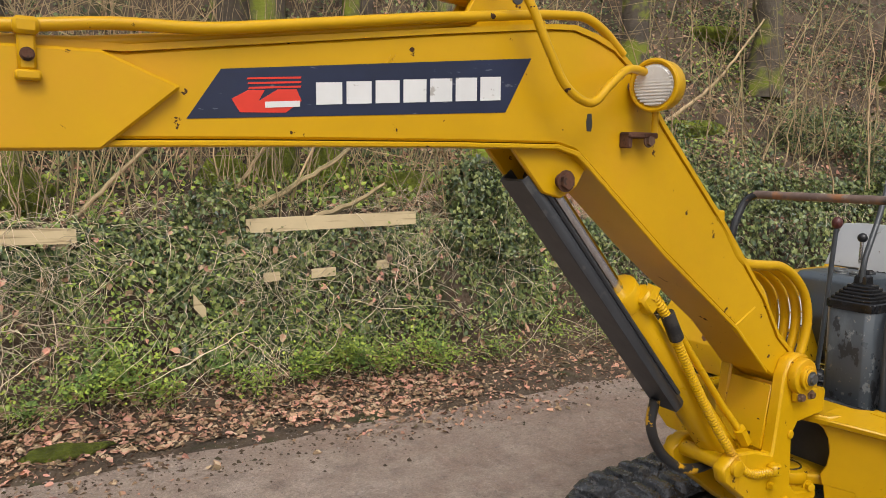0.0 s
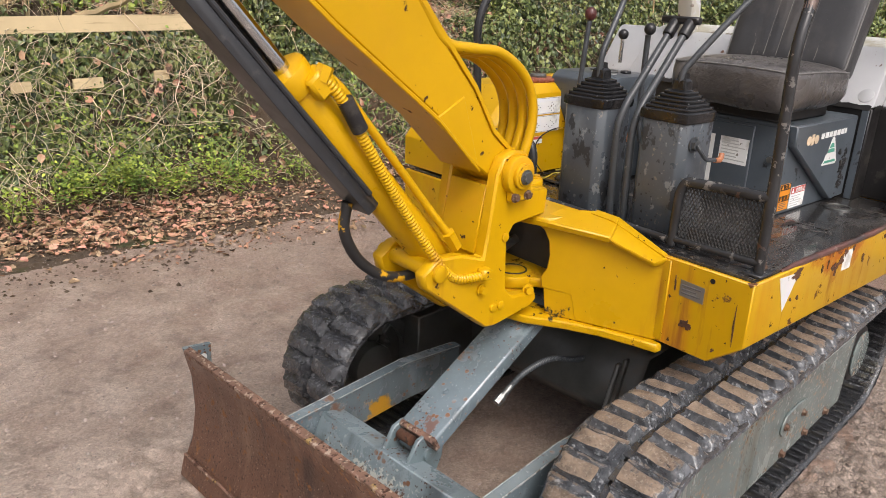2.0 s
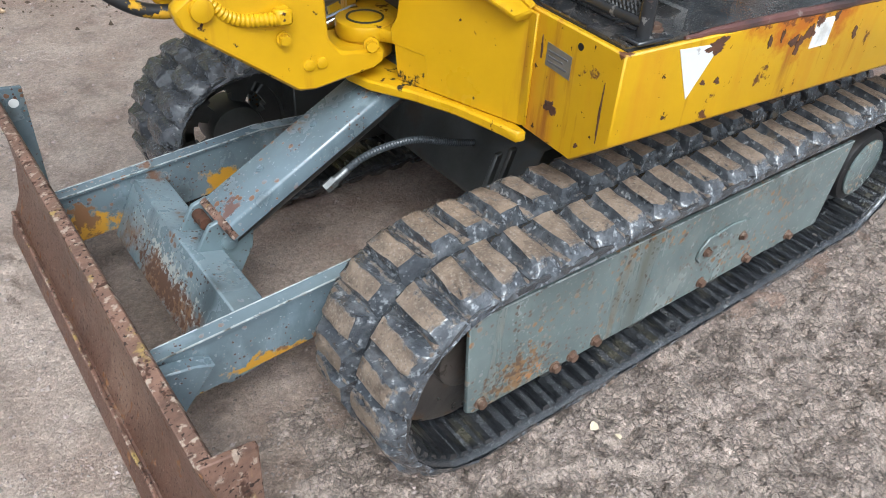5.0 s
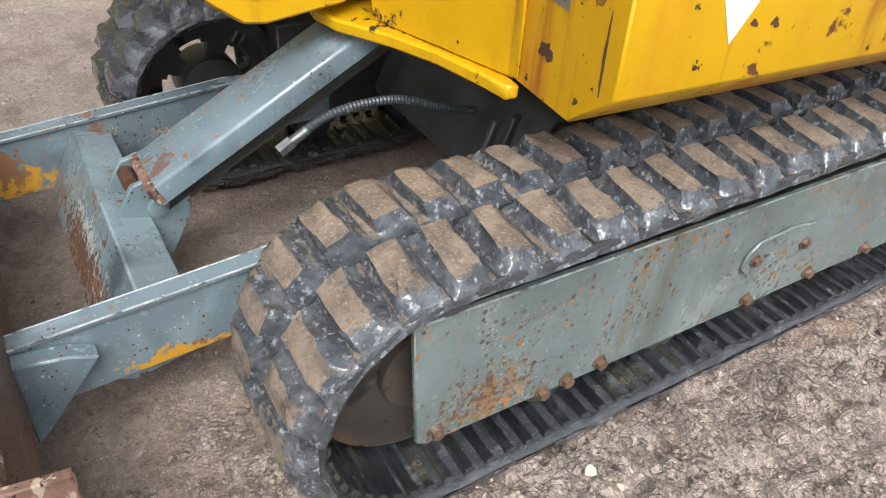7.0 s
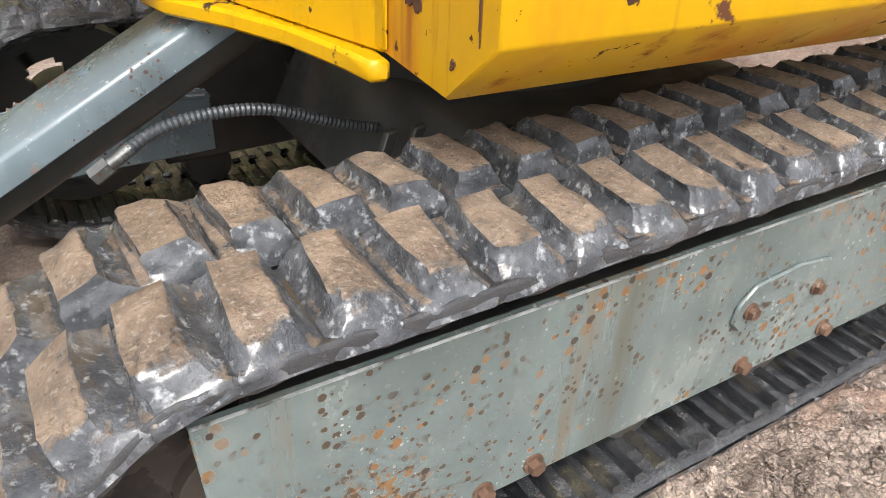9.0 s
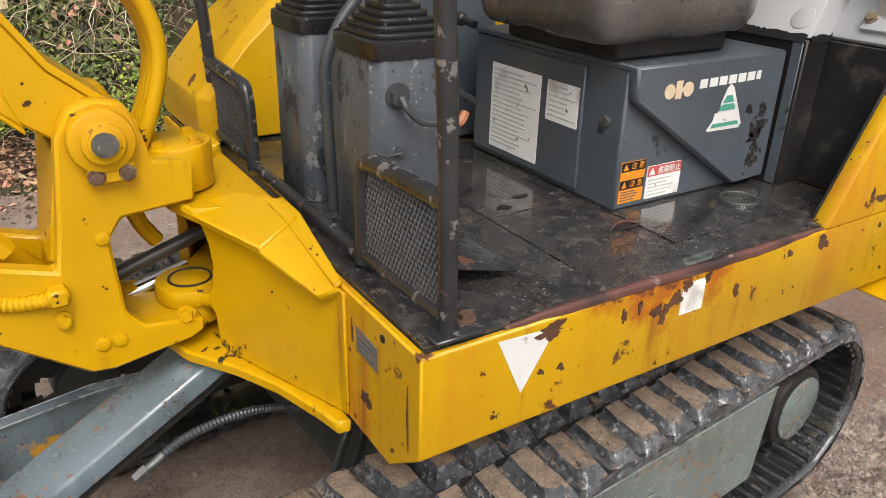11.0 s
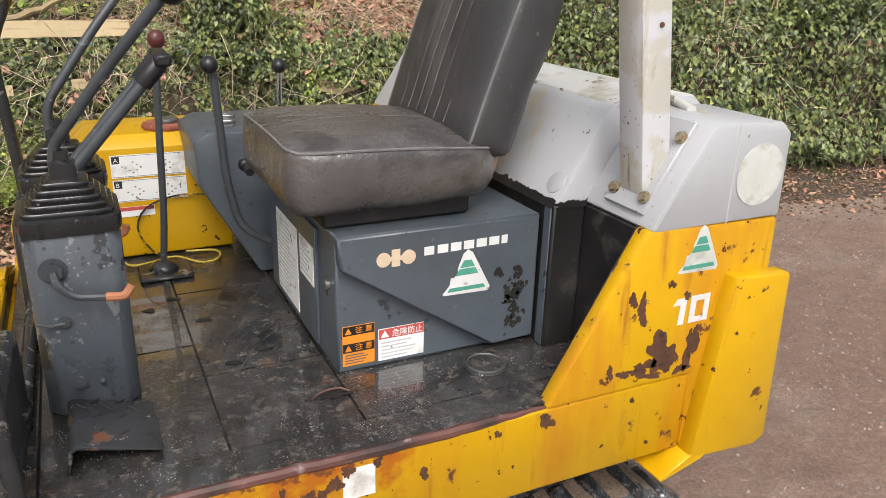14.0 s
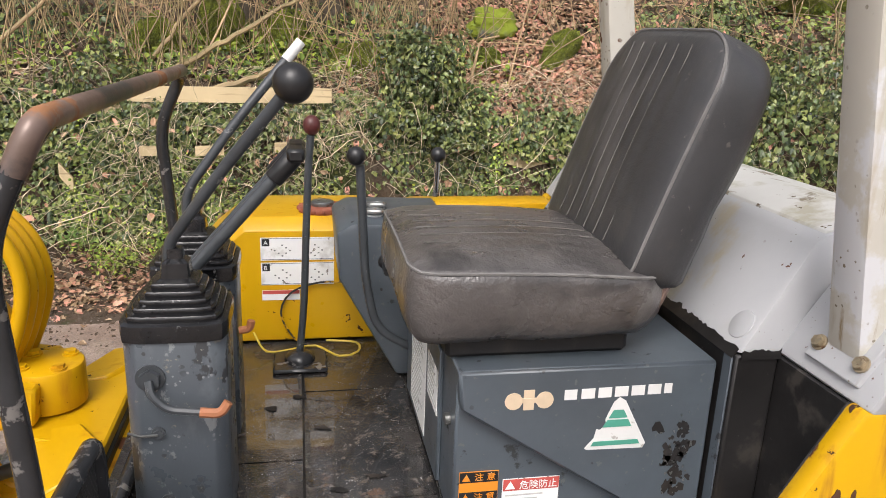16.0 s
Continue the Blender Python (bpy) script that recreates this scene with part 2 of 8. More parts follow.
M["worn_edge"] = surface("scraped_rusty_edge", (0.185, 0.105, 0.075), 0.5, metal=0.15, tone=0.45, tone_scale=24.0,
    spots=(((0.42, 0.33, 0.26), 60.0, 0.58, 0.08, 0.45, (1, 1, 0.6)), ((0.36, 0.25, 0.09), 13.0, 0.64, 0.08, 0.7, (1.6, 1.6, 0.35)), ((0.07, 0.032, 0.02), 34.0, 0.60, 0.08, 0.8, (1.3, 1.3, 0.5)), ((0.03, 0.017, 0.012), 130.0, 0.62, 0.05, 0.8, None)), relief=((40.0, 0.5, 0.004), (140.0, 0.7, 0.002)))
M["rubber_dark"] = surface("dark_wet_rubber", (0.050, 0.053, 0.060), 0.22, tone=0.5, tone_scale=20.0, rough_var=0.6, shine=0.9, coat=0.6, coat_rough=0.12,
    spots=(((0.12, 0.125, 0.132), 26.0, 0.54, 0.24, 0.3, None), ((0.16, 0.13, 0.095), 18.0, 0.66, 0.14, 0.6, None), ((0.016, 0.016, 0.018), 40.0, 0.59, 0.10, 0.1, None)),
    relief=((30.0, 0.7, 0.012), (110.0, 0.8, 0.006)), scatter=True)
def caked_rubber(name):
    """Wet rubber with dried mud that lies on the faces turned outwards, with a ragged edge."""
    m, t, b = nodes_of(name)
    vec = place_vec(t, None, True)
    sep = t.nodes.new("ShaderNodeSeparateXYZ")
    t.links.new(t.nodes.new("ShaderNodeTexCoord").outputs["Normal"], sep.inputs[0])
    caked = stepped(t, product(t, sep.outputs[2], noisy(t, vec, 48.0, 6.0, 0.68), "ADD"), 1.24, 1.40)
    # lighter film and pale streaks put the wet sheen into the colour
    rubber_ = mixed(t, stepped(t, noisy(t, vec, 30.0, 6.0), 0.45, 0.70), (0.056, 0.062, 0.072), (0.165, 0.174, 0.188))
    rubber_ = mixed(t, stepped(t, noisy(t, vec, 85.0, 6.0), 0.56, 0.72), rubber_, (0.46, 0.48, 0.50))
    rubber_ = mixed(t, stepped(t, noisy(t, vec, 19.0, 5.0), 0.62, 0.76), rubber_, (0.21, 0.165, 0.115))
    mud_ = mixed(t, stepped(t, noisy(t, vec, 36.0, 6.0), 0.36, 0.64), (0.170, 0.125, 0.092), (0.325, 0.245, 0.180))
    mud_ = mixed(t, stepped(t, noisy(t, vec, 200.0, 6.0), 0.54, 0.70), mud_, (0.42, 0.36, 0.30))
    mud_ = mixed(t, stepped(t, noisy(t, vec, 150.0, 6.0), 0.58, 0.70), mud_, (0.085, 0.065, 0.048))
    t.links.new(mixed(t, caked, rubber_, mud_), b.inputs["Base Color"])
    t.links.new(stepped(t, caked, 0.0, 1.0, 0.16, 0.62), b.inputs["Roughness"])
    t.links.new(stepped(t, caked, 0.0, 0.8, 0.95, 0.10), b.inputs["Coat Weight"])
    b.inputs["Coat Roughness"].default_value = 0.08
    last = None
    for source, depth in ((caked, 0.003), (noisy(t, vec, 60.0, 6.0, 0.65), 0.010), (noisy(t, vec, 210.0, 5.0, 0.65), 0.005)):
        bu = t.nodes.new("ShaderNodeBump")
        bu.inputs["Strength"].default_value, bu.inputs["Distance"].default_value = 0.9, depth
        t.links.new(source, bu.inputs["Height"])
        if last:
            t.links.new(last, bu.inputs["Normal"])
        last = bu.outputs[0]
    t.links.new(last, b.inputs["Normal"])
    return m


M["caked_rubber"] = caked_rubber("wet_rubber_caked_with_mud")
M["belt"] = surface("wet_black_belt_rubber", (0.022, 0.024, 0.028), 0.14, tone=0.5, tone_scale=16.0, rough_var=0.6, shine=1.0, coat=0.8, coat_rough=0.06,
    spots=(((0.10, 0.102, 0.105), 22.0, 0.56, 0.26, 0.25, None), ((0.12, 0.095, 0.065), 17.0, 0.70, 0.12, 0.6, None)),
    relief=((28.0, 0.6, 0.010), (100.0, 1.0, 0.006), (260.0, 0.8, 0.002)))
# the stretched grey streaks are wet glints drawn in colour
M["rubber_inner"] = surface("wet_black_inner_rubber", (0.016, 0.017, 0.019), 0.09, tone=0.5, tone_scale=14.0, rough_var=0.6, shine=1.0, coat=1.0, coat_rough=0.04,
    spots=(((0.075, 0.068, 0.048), 12.0, 0.57, 0.16, 0.3, None), ((0.10, 0.10, 0.10), 24.0, 0.66, 0.12, 0.15, (0.4, 1, 1))), relief=((34.0, 0.5, 0.008), (110.0, 0.5, 0.004)))
M["bright_edge"] = surface("rubbed_bright_steel_edge", (0.42, 0.45, 0.45), 0.35, metal=0.4, tone=0.4, tone_scale=40.0, spots=(((0.12, 0.12, 0.11), 30.0, 0.54, 0.1, 0.6, None),))
M["dark_paint"] = surface("dark_grey_paint", (0.072, 0.087, 0.102), 0.36, tone=0.22, tone_scale=4.0,
    spots=(((0.075, 0.085, 0.095), 6.0, 0.62, 0.15, 0.45, (1, 1, 0.6)), ((0.030, 0.032, 0.034), 24.0, 0.74, 0.05, 0.6, None), ((0.11, 0.12, 0.12), 70.0, 0.72, 0.03, 0.5, None)), dots=(((0.025, 0.022, 0.020), 60.0, 0.24, 0.55, 0.6),),
    relief=((10.0, 0.08, 0.003), (200.0, 0.08, 0.001)))
M["peeling_grey"] = surface("peeling_dark_grey_paint", (0.070, 0.082, 0.095), 0.30, tone=0.2, tone_scale=4.0,
    spots=(((0.120, 0.136, 0.150), 8.0, 0.56, 0.16, 0.42, (1, 1, 0.6)), ((0.026, 0.027, 0.030), 16.0, 0.63, 0.03, 0.5, (1.2, 1.2, 0.8)), ((0.19, 0.20, 0.205), 22.0, 0.68, 0.03, 0.5, (1.2, 1.2, 0.8)), ((0.16, 0.15, 0.13), 60.0, 0.71, 0.03, 0.5, None)),
    dots=(((0.22, 0.23, 0.24), 110.0, 0.30, 0.52, 0.15), ((0.030, 0.030, 0.032), 70.0, 0.34, 0.50, 0.6)), relief=((12.0, 0.12, 0.003), (110.0, 0.25, 0.0015)))
M["black_tube"] = surface("worn_black_tube_paint", (0.026, 0.027, 0.029), 0.24, tone=0.3, tone_scale=9.0,
    spots=(((0.16, 0.15, 0.14), 34.0, 0.64, 0.06, 0.35, None), (RUST, 13.0, 0.73, 0.05, 0.85, None)), relief=((120.0, 0.15, 0.001),))
M["rust_tube"] = surface("rust_worn_tube", (0.185, 0.128, 0.105), 0.42, metal=0.2, tone=0.4, tone_scale=9.0,
    spots=(((0.045, 0.045, 0.047), 7.0, 0.57, 0.1, 0.35, None), ((0.32, 0.15, 0.07), 9.0, 0.55, 0.08, 0.8, None), ((0.24, 0.20, 0.17), 24.0, 0.66, 0.06, 0.4, None)), relief=((120.0, 0.2, 0.001),))


def wet_deck(name):
    """Black rusted plate: flaking paint and scale under a film of water that lies flat in the hollows."""
    m, t, b = nodes_of(name)
    vec = place_vec(t)
    col = mixed(t, stepped(t, noisy(t, vec, 9.0, 6.0), 0.36, 0.64), (0.013, 0.013, 0.014), (0.042, 0.039, 0.037))
    col = mixed(t, stepped(t, noisy(t, vec, 34.0, 9.0, 0.75), 0.53, 0.60), col, (0.100, 0.086, 0.074))
    col = mixed(t, stepped(t, noisy(t, vec, 15.0, 9.0, 0.74), 0.60, 0.66), col, (0.110, 0.064, 0.040))
    col = mixed(t, stepped(t, noisy(t, vec, 95.0, 8.0, 0.72), 0.60, 0.66), col, (0.16, 0.15, 0.142))
    col = mixed(t, stepped(t, noisy(t, vec, 60.0, 8.0, 0.72), 0.61, 0.67), col, (0.008, 0.008, 0.008))
    # pale specks: sparkle of the wet plate, painted into the colour
    col = mixed(t, speckled(t, vec, 230.0, 0.30, 0.50), col, (0.34, 0.34, 0.34))
    wet = stepped(t, noisy(t, vec, 5.5, 5.0, 0.6), 0.38, 0.54)
    t.links.new(col, b.inputs["Base Color"])
    t.links.new(stepped(t, wet, 0.0, 1.0, 0.36, 0.06), b.inputs["Roughness"])
    b.inputs["Specular IOR Level"].default_value = 0.8
    t.links.new(stepped(t, wet, 0.0, 1.0, 0.15, 1.0), b.inputs["Coat Weight"])
    b.inputs["Coat Roughness"].default_value = 0.04
    last = None
    for scale, depth in ((16.0, 0.006), (60.0, 0.006), (190.0, 0.003)):
        bu = t.nodes.new("ShaderNodeBump")
        bu.inputs["Distance"].default_value = depth
        t.links.new(stepped(t, wet, 0.0, 1.0, 0.9, 0.16), bu.inputs["Strength"])
        t.links.new(noisy(t, vec, scale, 6.0, 0.65), bu.inputs["Height"])
        if last:
            t.links.new(last, bu.inputs["Normal"])
        last = bu.outputs[0]
    t.links.new(last, b.inputs["Normal"])
    return m


M["deck"] = wet_deck("wet_black_deck_steel")
M["deck_edge"] = surface("rust_red_deck_edge", (0.10, 0.042, 0.034), 0.42, tone=0.4, tone_scale=7.0,
    spots=(((0.02, 0.018, 0.018), 5.0, 0.5, 0.12, 0.3, None), ((0.22, 0.17, 0.15), 30.0, 0.66, 0.06, 0.45, None)), relief=((60.0, 0.3, 0.001),))
M["black"] = surface("matt_black_steel", (0.018, 0.017, 0.017), 0.50, shine=0.3, tone=0.45, tone_scale=7.0,
    spots=(((0.060, 0.048, 0.038), 6.0, 0.55, 0.18, 0.5, (1, 1, 0.35)), ((0.05, 0.045, 0.04), 14.0, 0.63, 0.1, 0.5, None), ((0.10, 0.095, 0.09), 75.0, 0.78, 0.05, 0.5, None)), relief=((60.0, 0.2, 0.001),))
M["guard"] = surface("graphite_painted_guard", (0.030, 0.032, 0.036), 0.34, tone=0.25, tone_scale=6.0,
    spots=(((0.07, 0.068, 0.066), 18.0, 0.64, 0.1, 0.5, None),), relief=((90.0, 0.15, 0.001),))
M["dark_under"] = surface("oily_dark_underframe", (0.046, 0.047, 0.044), 0.36, tone=0.5, tone_scale=6.0,
    spots=(((0.065, 0.05, 0.038), 6.0, 0.58, 0.15, 0.8, None),), relief=((40.0, 0.3, 0.003),))
M["white"] = surface("weathered_white_paint", (0.405, 0.412, 0.424), 0.36, tone=0.06, tone_scale=4.0, dots=((RUST, 60.0, 0.22, 0.58, 0.9), ((0.16, 0.13, 0.10), 120.0, 0.20, 0.55, 0.8)),
    spots=(((0.37, 0.36, 0.335), 3.0, 0.60, 0.25, 0.55, None), ((0.42, 0.38, 0.30), 6.0, 0.68, 0.08, 0.6, (1, 1, 0.4)), (RUST, 26.0, 0.775, 0.02, 0.9, None)),
    relief=((9.0, 0.12, 0.004), (200.0, 0.08, 0.001)))
M["white_dirty"] = surface("white_paint_with_algae", (0.50, 0.50, 0.475), 0.55, tone=0.08, tone_scale=4.0,
    spots=(((0.36, 0.34, 0.27), 7.0, 0.52, 0.12, 0.7, None), ((0.20, 0.17, 0.12), 13.0, 0.63, 0.06, 0.8, None), ((0.10, 0.07, 0.04), 34.0, 0.70, 0.03, 0.9, None)),
    relief=((14.0, 0.15, 0.003), (150.0, 0.15, 0.001)))
M["post_white"] = surface("yellowed_white_post_paint", (0.54, 0.52, 0.46), 0.45, tone=0.08, tone_scale=3.0,
    spots=(((0.62, 0.63, 0.645), 3.0, 0.55, 0.03, 0.4, None), ((0.40, 0.34, 0.23), 6.0, 0.57, 0.16, 0.6, (3, 3, 0.35)), ((0.30, 0.22, 0.12), 14.0, 0.66, 0.10, 0.7, (3, 3, 0.3))),
    dots=((RUST, 40.0, 0.34, 0.56, 0.9), ((0.20, 0.17, 0.12), 90.0, 0.30, 0.52, 0.8)), relief=((9.0, 0.1, 0.003), (200.0, 0.08, 0.001)))
M["vinyl"] = surface("worn_black_vinyl", (0.042, 0.042, 0.044), 0.38, tone=0.2, tone_scale=7.0,
    spots=(((0.07, 0.065, 0.062), 6.0, 0.52, 0.2, 0.55, None), ((0.13, 0.12, 0.11), 60.0, 0.75, 0.06, 0.6, None)),
    relief=((13.0, 0.25, 0.010), (420.0, 0.3, 0.0006)))
M["vinyl_worn"] = surface("brown_grey_worn_vinyl", (0.078, 0.071, 0.068), 0.29, tone=0.35, tone_scale=5.0, shine=0.8,
    spots=(((0.170, 0.157, 0.148), 4.0, 0.49, 0.18, 0.32, None), ((0.034, 0.031, 0.030), 9.0, 0.58, 0.14, 0.45, (1, 1, 1.6))),
    relief=((6.0, 0.45, 0.030), (16.0, 0.2, 0.010), (420.0, 0.25, 0.0005)))
M["piping"] = surface("grey_seam_piping", (0.15, 0.145, 0.14), 0.6, tone=0.25, tone_scale=30.0)
M["stitch"] = surface("worn_grey_stitching", (0.115, 0.108, 0.10), 0.6, tone=0.5, tone_scale=40.0)
M["boot"] = surface("black_rubber_boot", (0.013, 0.013, 0.014), 0.18, tone=0.3, tone_scale=20.0,
    spots=(((0.12, 0.12, 0.12), 90.0, 0.74, 0.02, 0.2, None),), relief=((90.0, 0.2, 0.001),))
M["lever"] = surface("dark_grey_lever_paint", (0.050, 0.056, 0.062), 0.36, tone=0.2, tone_scale=14.0,
    spots=(((0.18, 0.18, 0.18), 60.0, 0.72, 0.03, 0.4, None),))
M["knob"] = surface("black_plastic_knob", (0.013, 0.013, 0.014), 0.36, tone=0.2, tone_scale=20.0, relief=((200.0, 0.1, 0.0005),))
M["red_knob"] = surface("faded_red_knob", (0.085, 0.022, 0.020), 0.35, tone=0.3, tone_scale=20.0)
M["chrome"] = surface("chromed_rod", (0.62, 0.63, 0.64), 0.18, metal=1.0, tone=0.1, tone_scale=8.0, spots=(((0.25, 0.24, 0.22), 20.0, 0.66, 0.1, 0.4, None),), relief=())
M["zinc"] = surface("dull_zinc_fitting", (0.17, 0.175, 0.17), 0.36, metal=0.7, tone=0.35, tone_scale=30.0, spots=(((0.15, 0.09, 0.05), 40.0, 0.62, 0.1, 0.8, None), ((0.36, 0.36, 0.34), 60.0, 0.66, 0.08, 0.3, None)))
M["bolt"] = surface("rusty_bolt", (0.135, 0.078, 0.052), 0.7, metal=0.3, tone=0.4, tone_scale=40.0, spots=(((0.28, 0.22, 0.17), 60.0, 0.58, 0.15, 0.5, None),), relief=((200.0, 0.4, 0.001),))
M["brass_bolt"] = surface("tarnished_plated_bolt", (0.34, 0.28, 0.19), 0.45, metal=0.5, tone=0.4, tone_scale=60.0, spots=(((0.14, 0.08, 0.04), 70.0, 0.60, 0.1, 0.7, None),))
M["hose"] = surface("black_hose", (0.018, 0.018, 0.019), 0.45, tone=0.3, tone_scale=12.0, spots=(((0.55, 0.30, 0.01), 14.0, 0.60, 0.03, 0.45, None),))
M["label"] = surface("worn_white_label", (0.80, 0.80, 0.78), 0.5, tone=0.06, tone_scale=9.0, spots=(((0.48, 0.46, 0.42), 12.0, 0.6, 0.15, 0.6, None), ((0.20, 0.18, 0.15), 50.0, 0.72, 0.02, 0.7, None)), relief=())
M["ink"] = surface("grey_print", (0.10, 0.10, 0.105), 0.6, tone=0.2, tone_scale=30.0, relief=())
M["faint_ink"] = surface("faded_print", (0.48, 0.48, 0.46), 0.6, tone=0.2, tone_scale=30.0, relief=())
M["red_ink"] = surface("red_print", (0.52, 0.085, 0.07), 0.5, tone=0.15, tone_scale=12.0, relief=())
M["orange"] = surface("orange_label", (0.72, 0.26, 0.02), 0.5, tone=0.12, tone_scale=12.0, spots=(((0.55, 0.40, 0.28), 30.0, 0.68, 0.05, 0.6, None),), relief=())
M["navy"] = surface("navy_decal", (0.012, 0.018, 0.045), 0.42, tone=0.3, tone_scale=6.0, spots=(((0.10, 0.11, 0.14), 60.0, 0.71, 0.03, 0.6, (0.4, 1, 2.0)),), relief=())
M["decal_red"] = surface("red_decal", (0.62, 0.04, 0.02), 0.42, tone=0.12, tone_scale=9.0, relief=())
M["decal_white"] = surface("white_decal", (0.66, 0.66, 0.65), 0.45, tone=0.06, tone_scale=9.0, spots=(((0.40, 0.38, 0.35), 40.0, 0.70, 0.04, 0.6, None),), relief=())
M["decal_faded"] = surface("faded_sticker", (0.55, 0.56, 0.52), 0.5, tone=0.1, tone_scale=14.0, spots=(((0.40, 0.42, 0.36), 22.0, 0.55, 0.12, 0.55, None), ((0.44, 0.445, 0.45), 8.0, 0.56, 0.06, 0.5, None)), relief=())
M["decal_tan"] = surface("faded_cream_decal", (0.60, 0.47, 0.33), 0.5, tone=0.12, tone_scale=20.0, relief=())
M["green"] = surface("green_sticker", (0.07, 0.30, 0.22), 0.45, tone=0.12, tone_scale=20.0, relief=())
M["red_cap"] = surface("faded_red_cap", (0.24, 0.070, 0.038), 0.6, tone=0.3, tone_scale=14.0, spots=(((0.34, 0.18, 0.11), 18.0, 0.6, 0.12, 0.7, None),), relief=((90.0, 0.2, 0.001),))
M["plate_metal"] = surface("scuffed_alloy_plate", (0.26, 0.25, 0.23), 0.45, metal=0.7, tone=0.3, tone_scale=18.0, relief=())
M["tube_orange"] = surface("orange_plastic_sleeve", (0.38, 0.15, 0.07), 0.5, tone=0.15, tone_scale=20.0, relief=())
M["lamp_glass"] = surface("ribbed_lamp_glass", (0.55, 0.54, 0.52), 0.25, tone=0.14, tone_scale=10.0, spots=(((0.36, 0.33, 0.28), 16.0, 0.6, 0.15, 0.4, None),), relief=((30.0, 0.1, 0.001),), coat=0.5)
M["yellow_wire"] = surface("yellow_plastic_wire", (0.62, 0.46, 0.06), 0.45, tone=0.1, tone_scale=20.0, relief=())
M["rust"] = surface("flaking_rust", (0.085, 0.034, 0.017), 0.85, tone=0.4, tone_scale=30.0, spots=(((0.035, 0.017, 0.01), 60.0, 0.58, 0.1, 0.9, None),), relief=((120.0, 0.5, 0.002),))
# the place round the machine
def broken_ground(name, dark, mid, light, chip, contrast, rough, cracks, patches=()):
    """Trodden ground of small chips: each cell has its own shade, with dark joints between, over broad drifts of colour."""
    m, t, b = nodes_of(name)
    vec = place_vec(t)
    col = mixed(t, stepped(t, noisy(t, vec, 1.1, 6.0, 0.6), 0.36, 0.64), mid, tuple(0.5 * (x + y) for x, y in zip(mid, light)))
    for colour, centre, size, scale, start, soft in patches:
        f = stepped(t, product(t, noisy(t, vec, scale, 7.0, 0.65), near_to(t, centre, size), "ADD"), start, start + soft)
        col = mixed(t, f, col, colour)
    col = mixed(t, stepped(t, noisy(t, vec, 7.0, 7.0, 0.66), 0.52, 0.70, 0.0, 0.75), col, dark)
    last = None
    for scale, share in ((chip, 1.0), (chip * 2.6, 0.8)):
        v = cells(t, warped(t, vec, scale * 0.9, 0.7 / scale), scale)
        sep = t.nodes.new("ShaderNodeSeparateColor")
        t.links.new(v.outputs["Color"], sep.inputs[0])
        hsv = t.nodes.new("ShaderNodeHueSaturation")
        t.links.new(stepped(t, sep.outputs[0], 0.0, 1.0, 1 - contrast * share, 1 + contrast * share), hsv.inputs["Value"])
        t.links.new(col, hsv.inputs["Color"])
        col = hsv.outputs[0]
        edge = cells(t, warped(t, vec, scale * 0.9, 0.7 / scale), scale, "DISTANCE_TO_EDGE")
        gaps = product(t, stepped(t, edge.outputs["Distance"], 0.0, 0.10, cracks, 0.0), stepped(t, noisy(t, vec, scale * 0.22, 3.0), 0.42, 0.58))
        col = mixed(t, gaps, col, tuple(x * 0.35 for x in dark))
        bu = t.nodes.new("ShaderNodeBump")
        bu.inputs["Strength"].default_value, bu.inputs["Distance"].default_value = 1.0, 0.55 / scale
        t.links.new(product(t, sep.outputs[1], stepped(t, edge.outputs["Distance"], 0.0, 0.16)), bu.inputs["Height"])
        if last:
            t.links.new(last, bu.inputs["Normal"])
        last = bu.outputs[0]
    col = mixed(t, speckled(t, vec, chip * 1.5, 0.42, 0.50), col, light)
    t.links.new(col, b.inputs["Base Color"])
    t.links.new(stepped(t, noisy(t, vec, 6.0, 5.0), 0.35, 0.65, rough - 0.16, rough + 0.16), b.inputs["Roughness"])
    for scale, depth in ((26.0, 0.020), (240.0, 0.004)):
        bu = t.nodes.new("ShaderNodeBump")
        bu.inputs["Strength"].default_value, bu.inputs["Distance"].default_value = 0.7, depth
        t.links.new(noisy(t, vec, scale, 6.0, 0.65), bu.inputs["Height"])
        t.links.new(last, bu.inputs["Normal"])
        last = bu.outputs[0]
    t.links.new(last, b.inputs["Normal"])
    return m


M["road"] = broken_ground("wet_gravel_track", (0.20, 0.145, 0.115), (0.37, 0.265, 0.207), (0.50, 0.41, 0.345), 130.0, 0.16, 0.58, 0.35,
    patches=(((0.295, 0.190, 0.142), (3.2, 1.0, 0.0), (2.8, 2.4, 2.0), 2.0, 0.33, 0.3), ((0.57, 0.465, 0.39), (-1.3, 1.3, 0.0), (2.0, 1.7, 1.0), 5.0, 0.42, 0.3)))
M["mud"] = broken_ground("churned_wet_mud", (0.165, 0.128, 0.107), (0.36, 0.280, 0.232), (0.47, 0.385, 0.325), 66.0, 0.27, 0.46, 0.65)
M["idler_rust"] = surface("oily_rusted_idler", (0.055, 0.045, 0.038), 0.3, tone=0.5, tone_scale=7.0,
    spots=(((0.13, 0.07, 0.035), 8.0, 0.54, 0.15, 0.5, None), ((0.022, 0.02, 0.02), 12.0, 0.60, 0.1, 0.15, None)), relief=((30.0, 0.4, 0.004),))
M["mesh_wire"] = surface("grey_black_mesh_wire", (0.032, 0.032, 0.032), 0.4, tone=0.4, tone_scale=30.0, relief=())
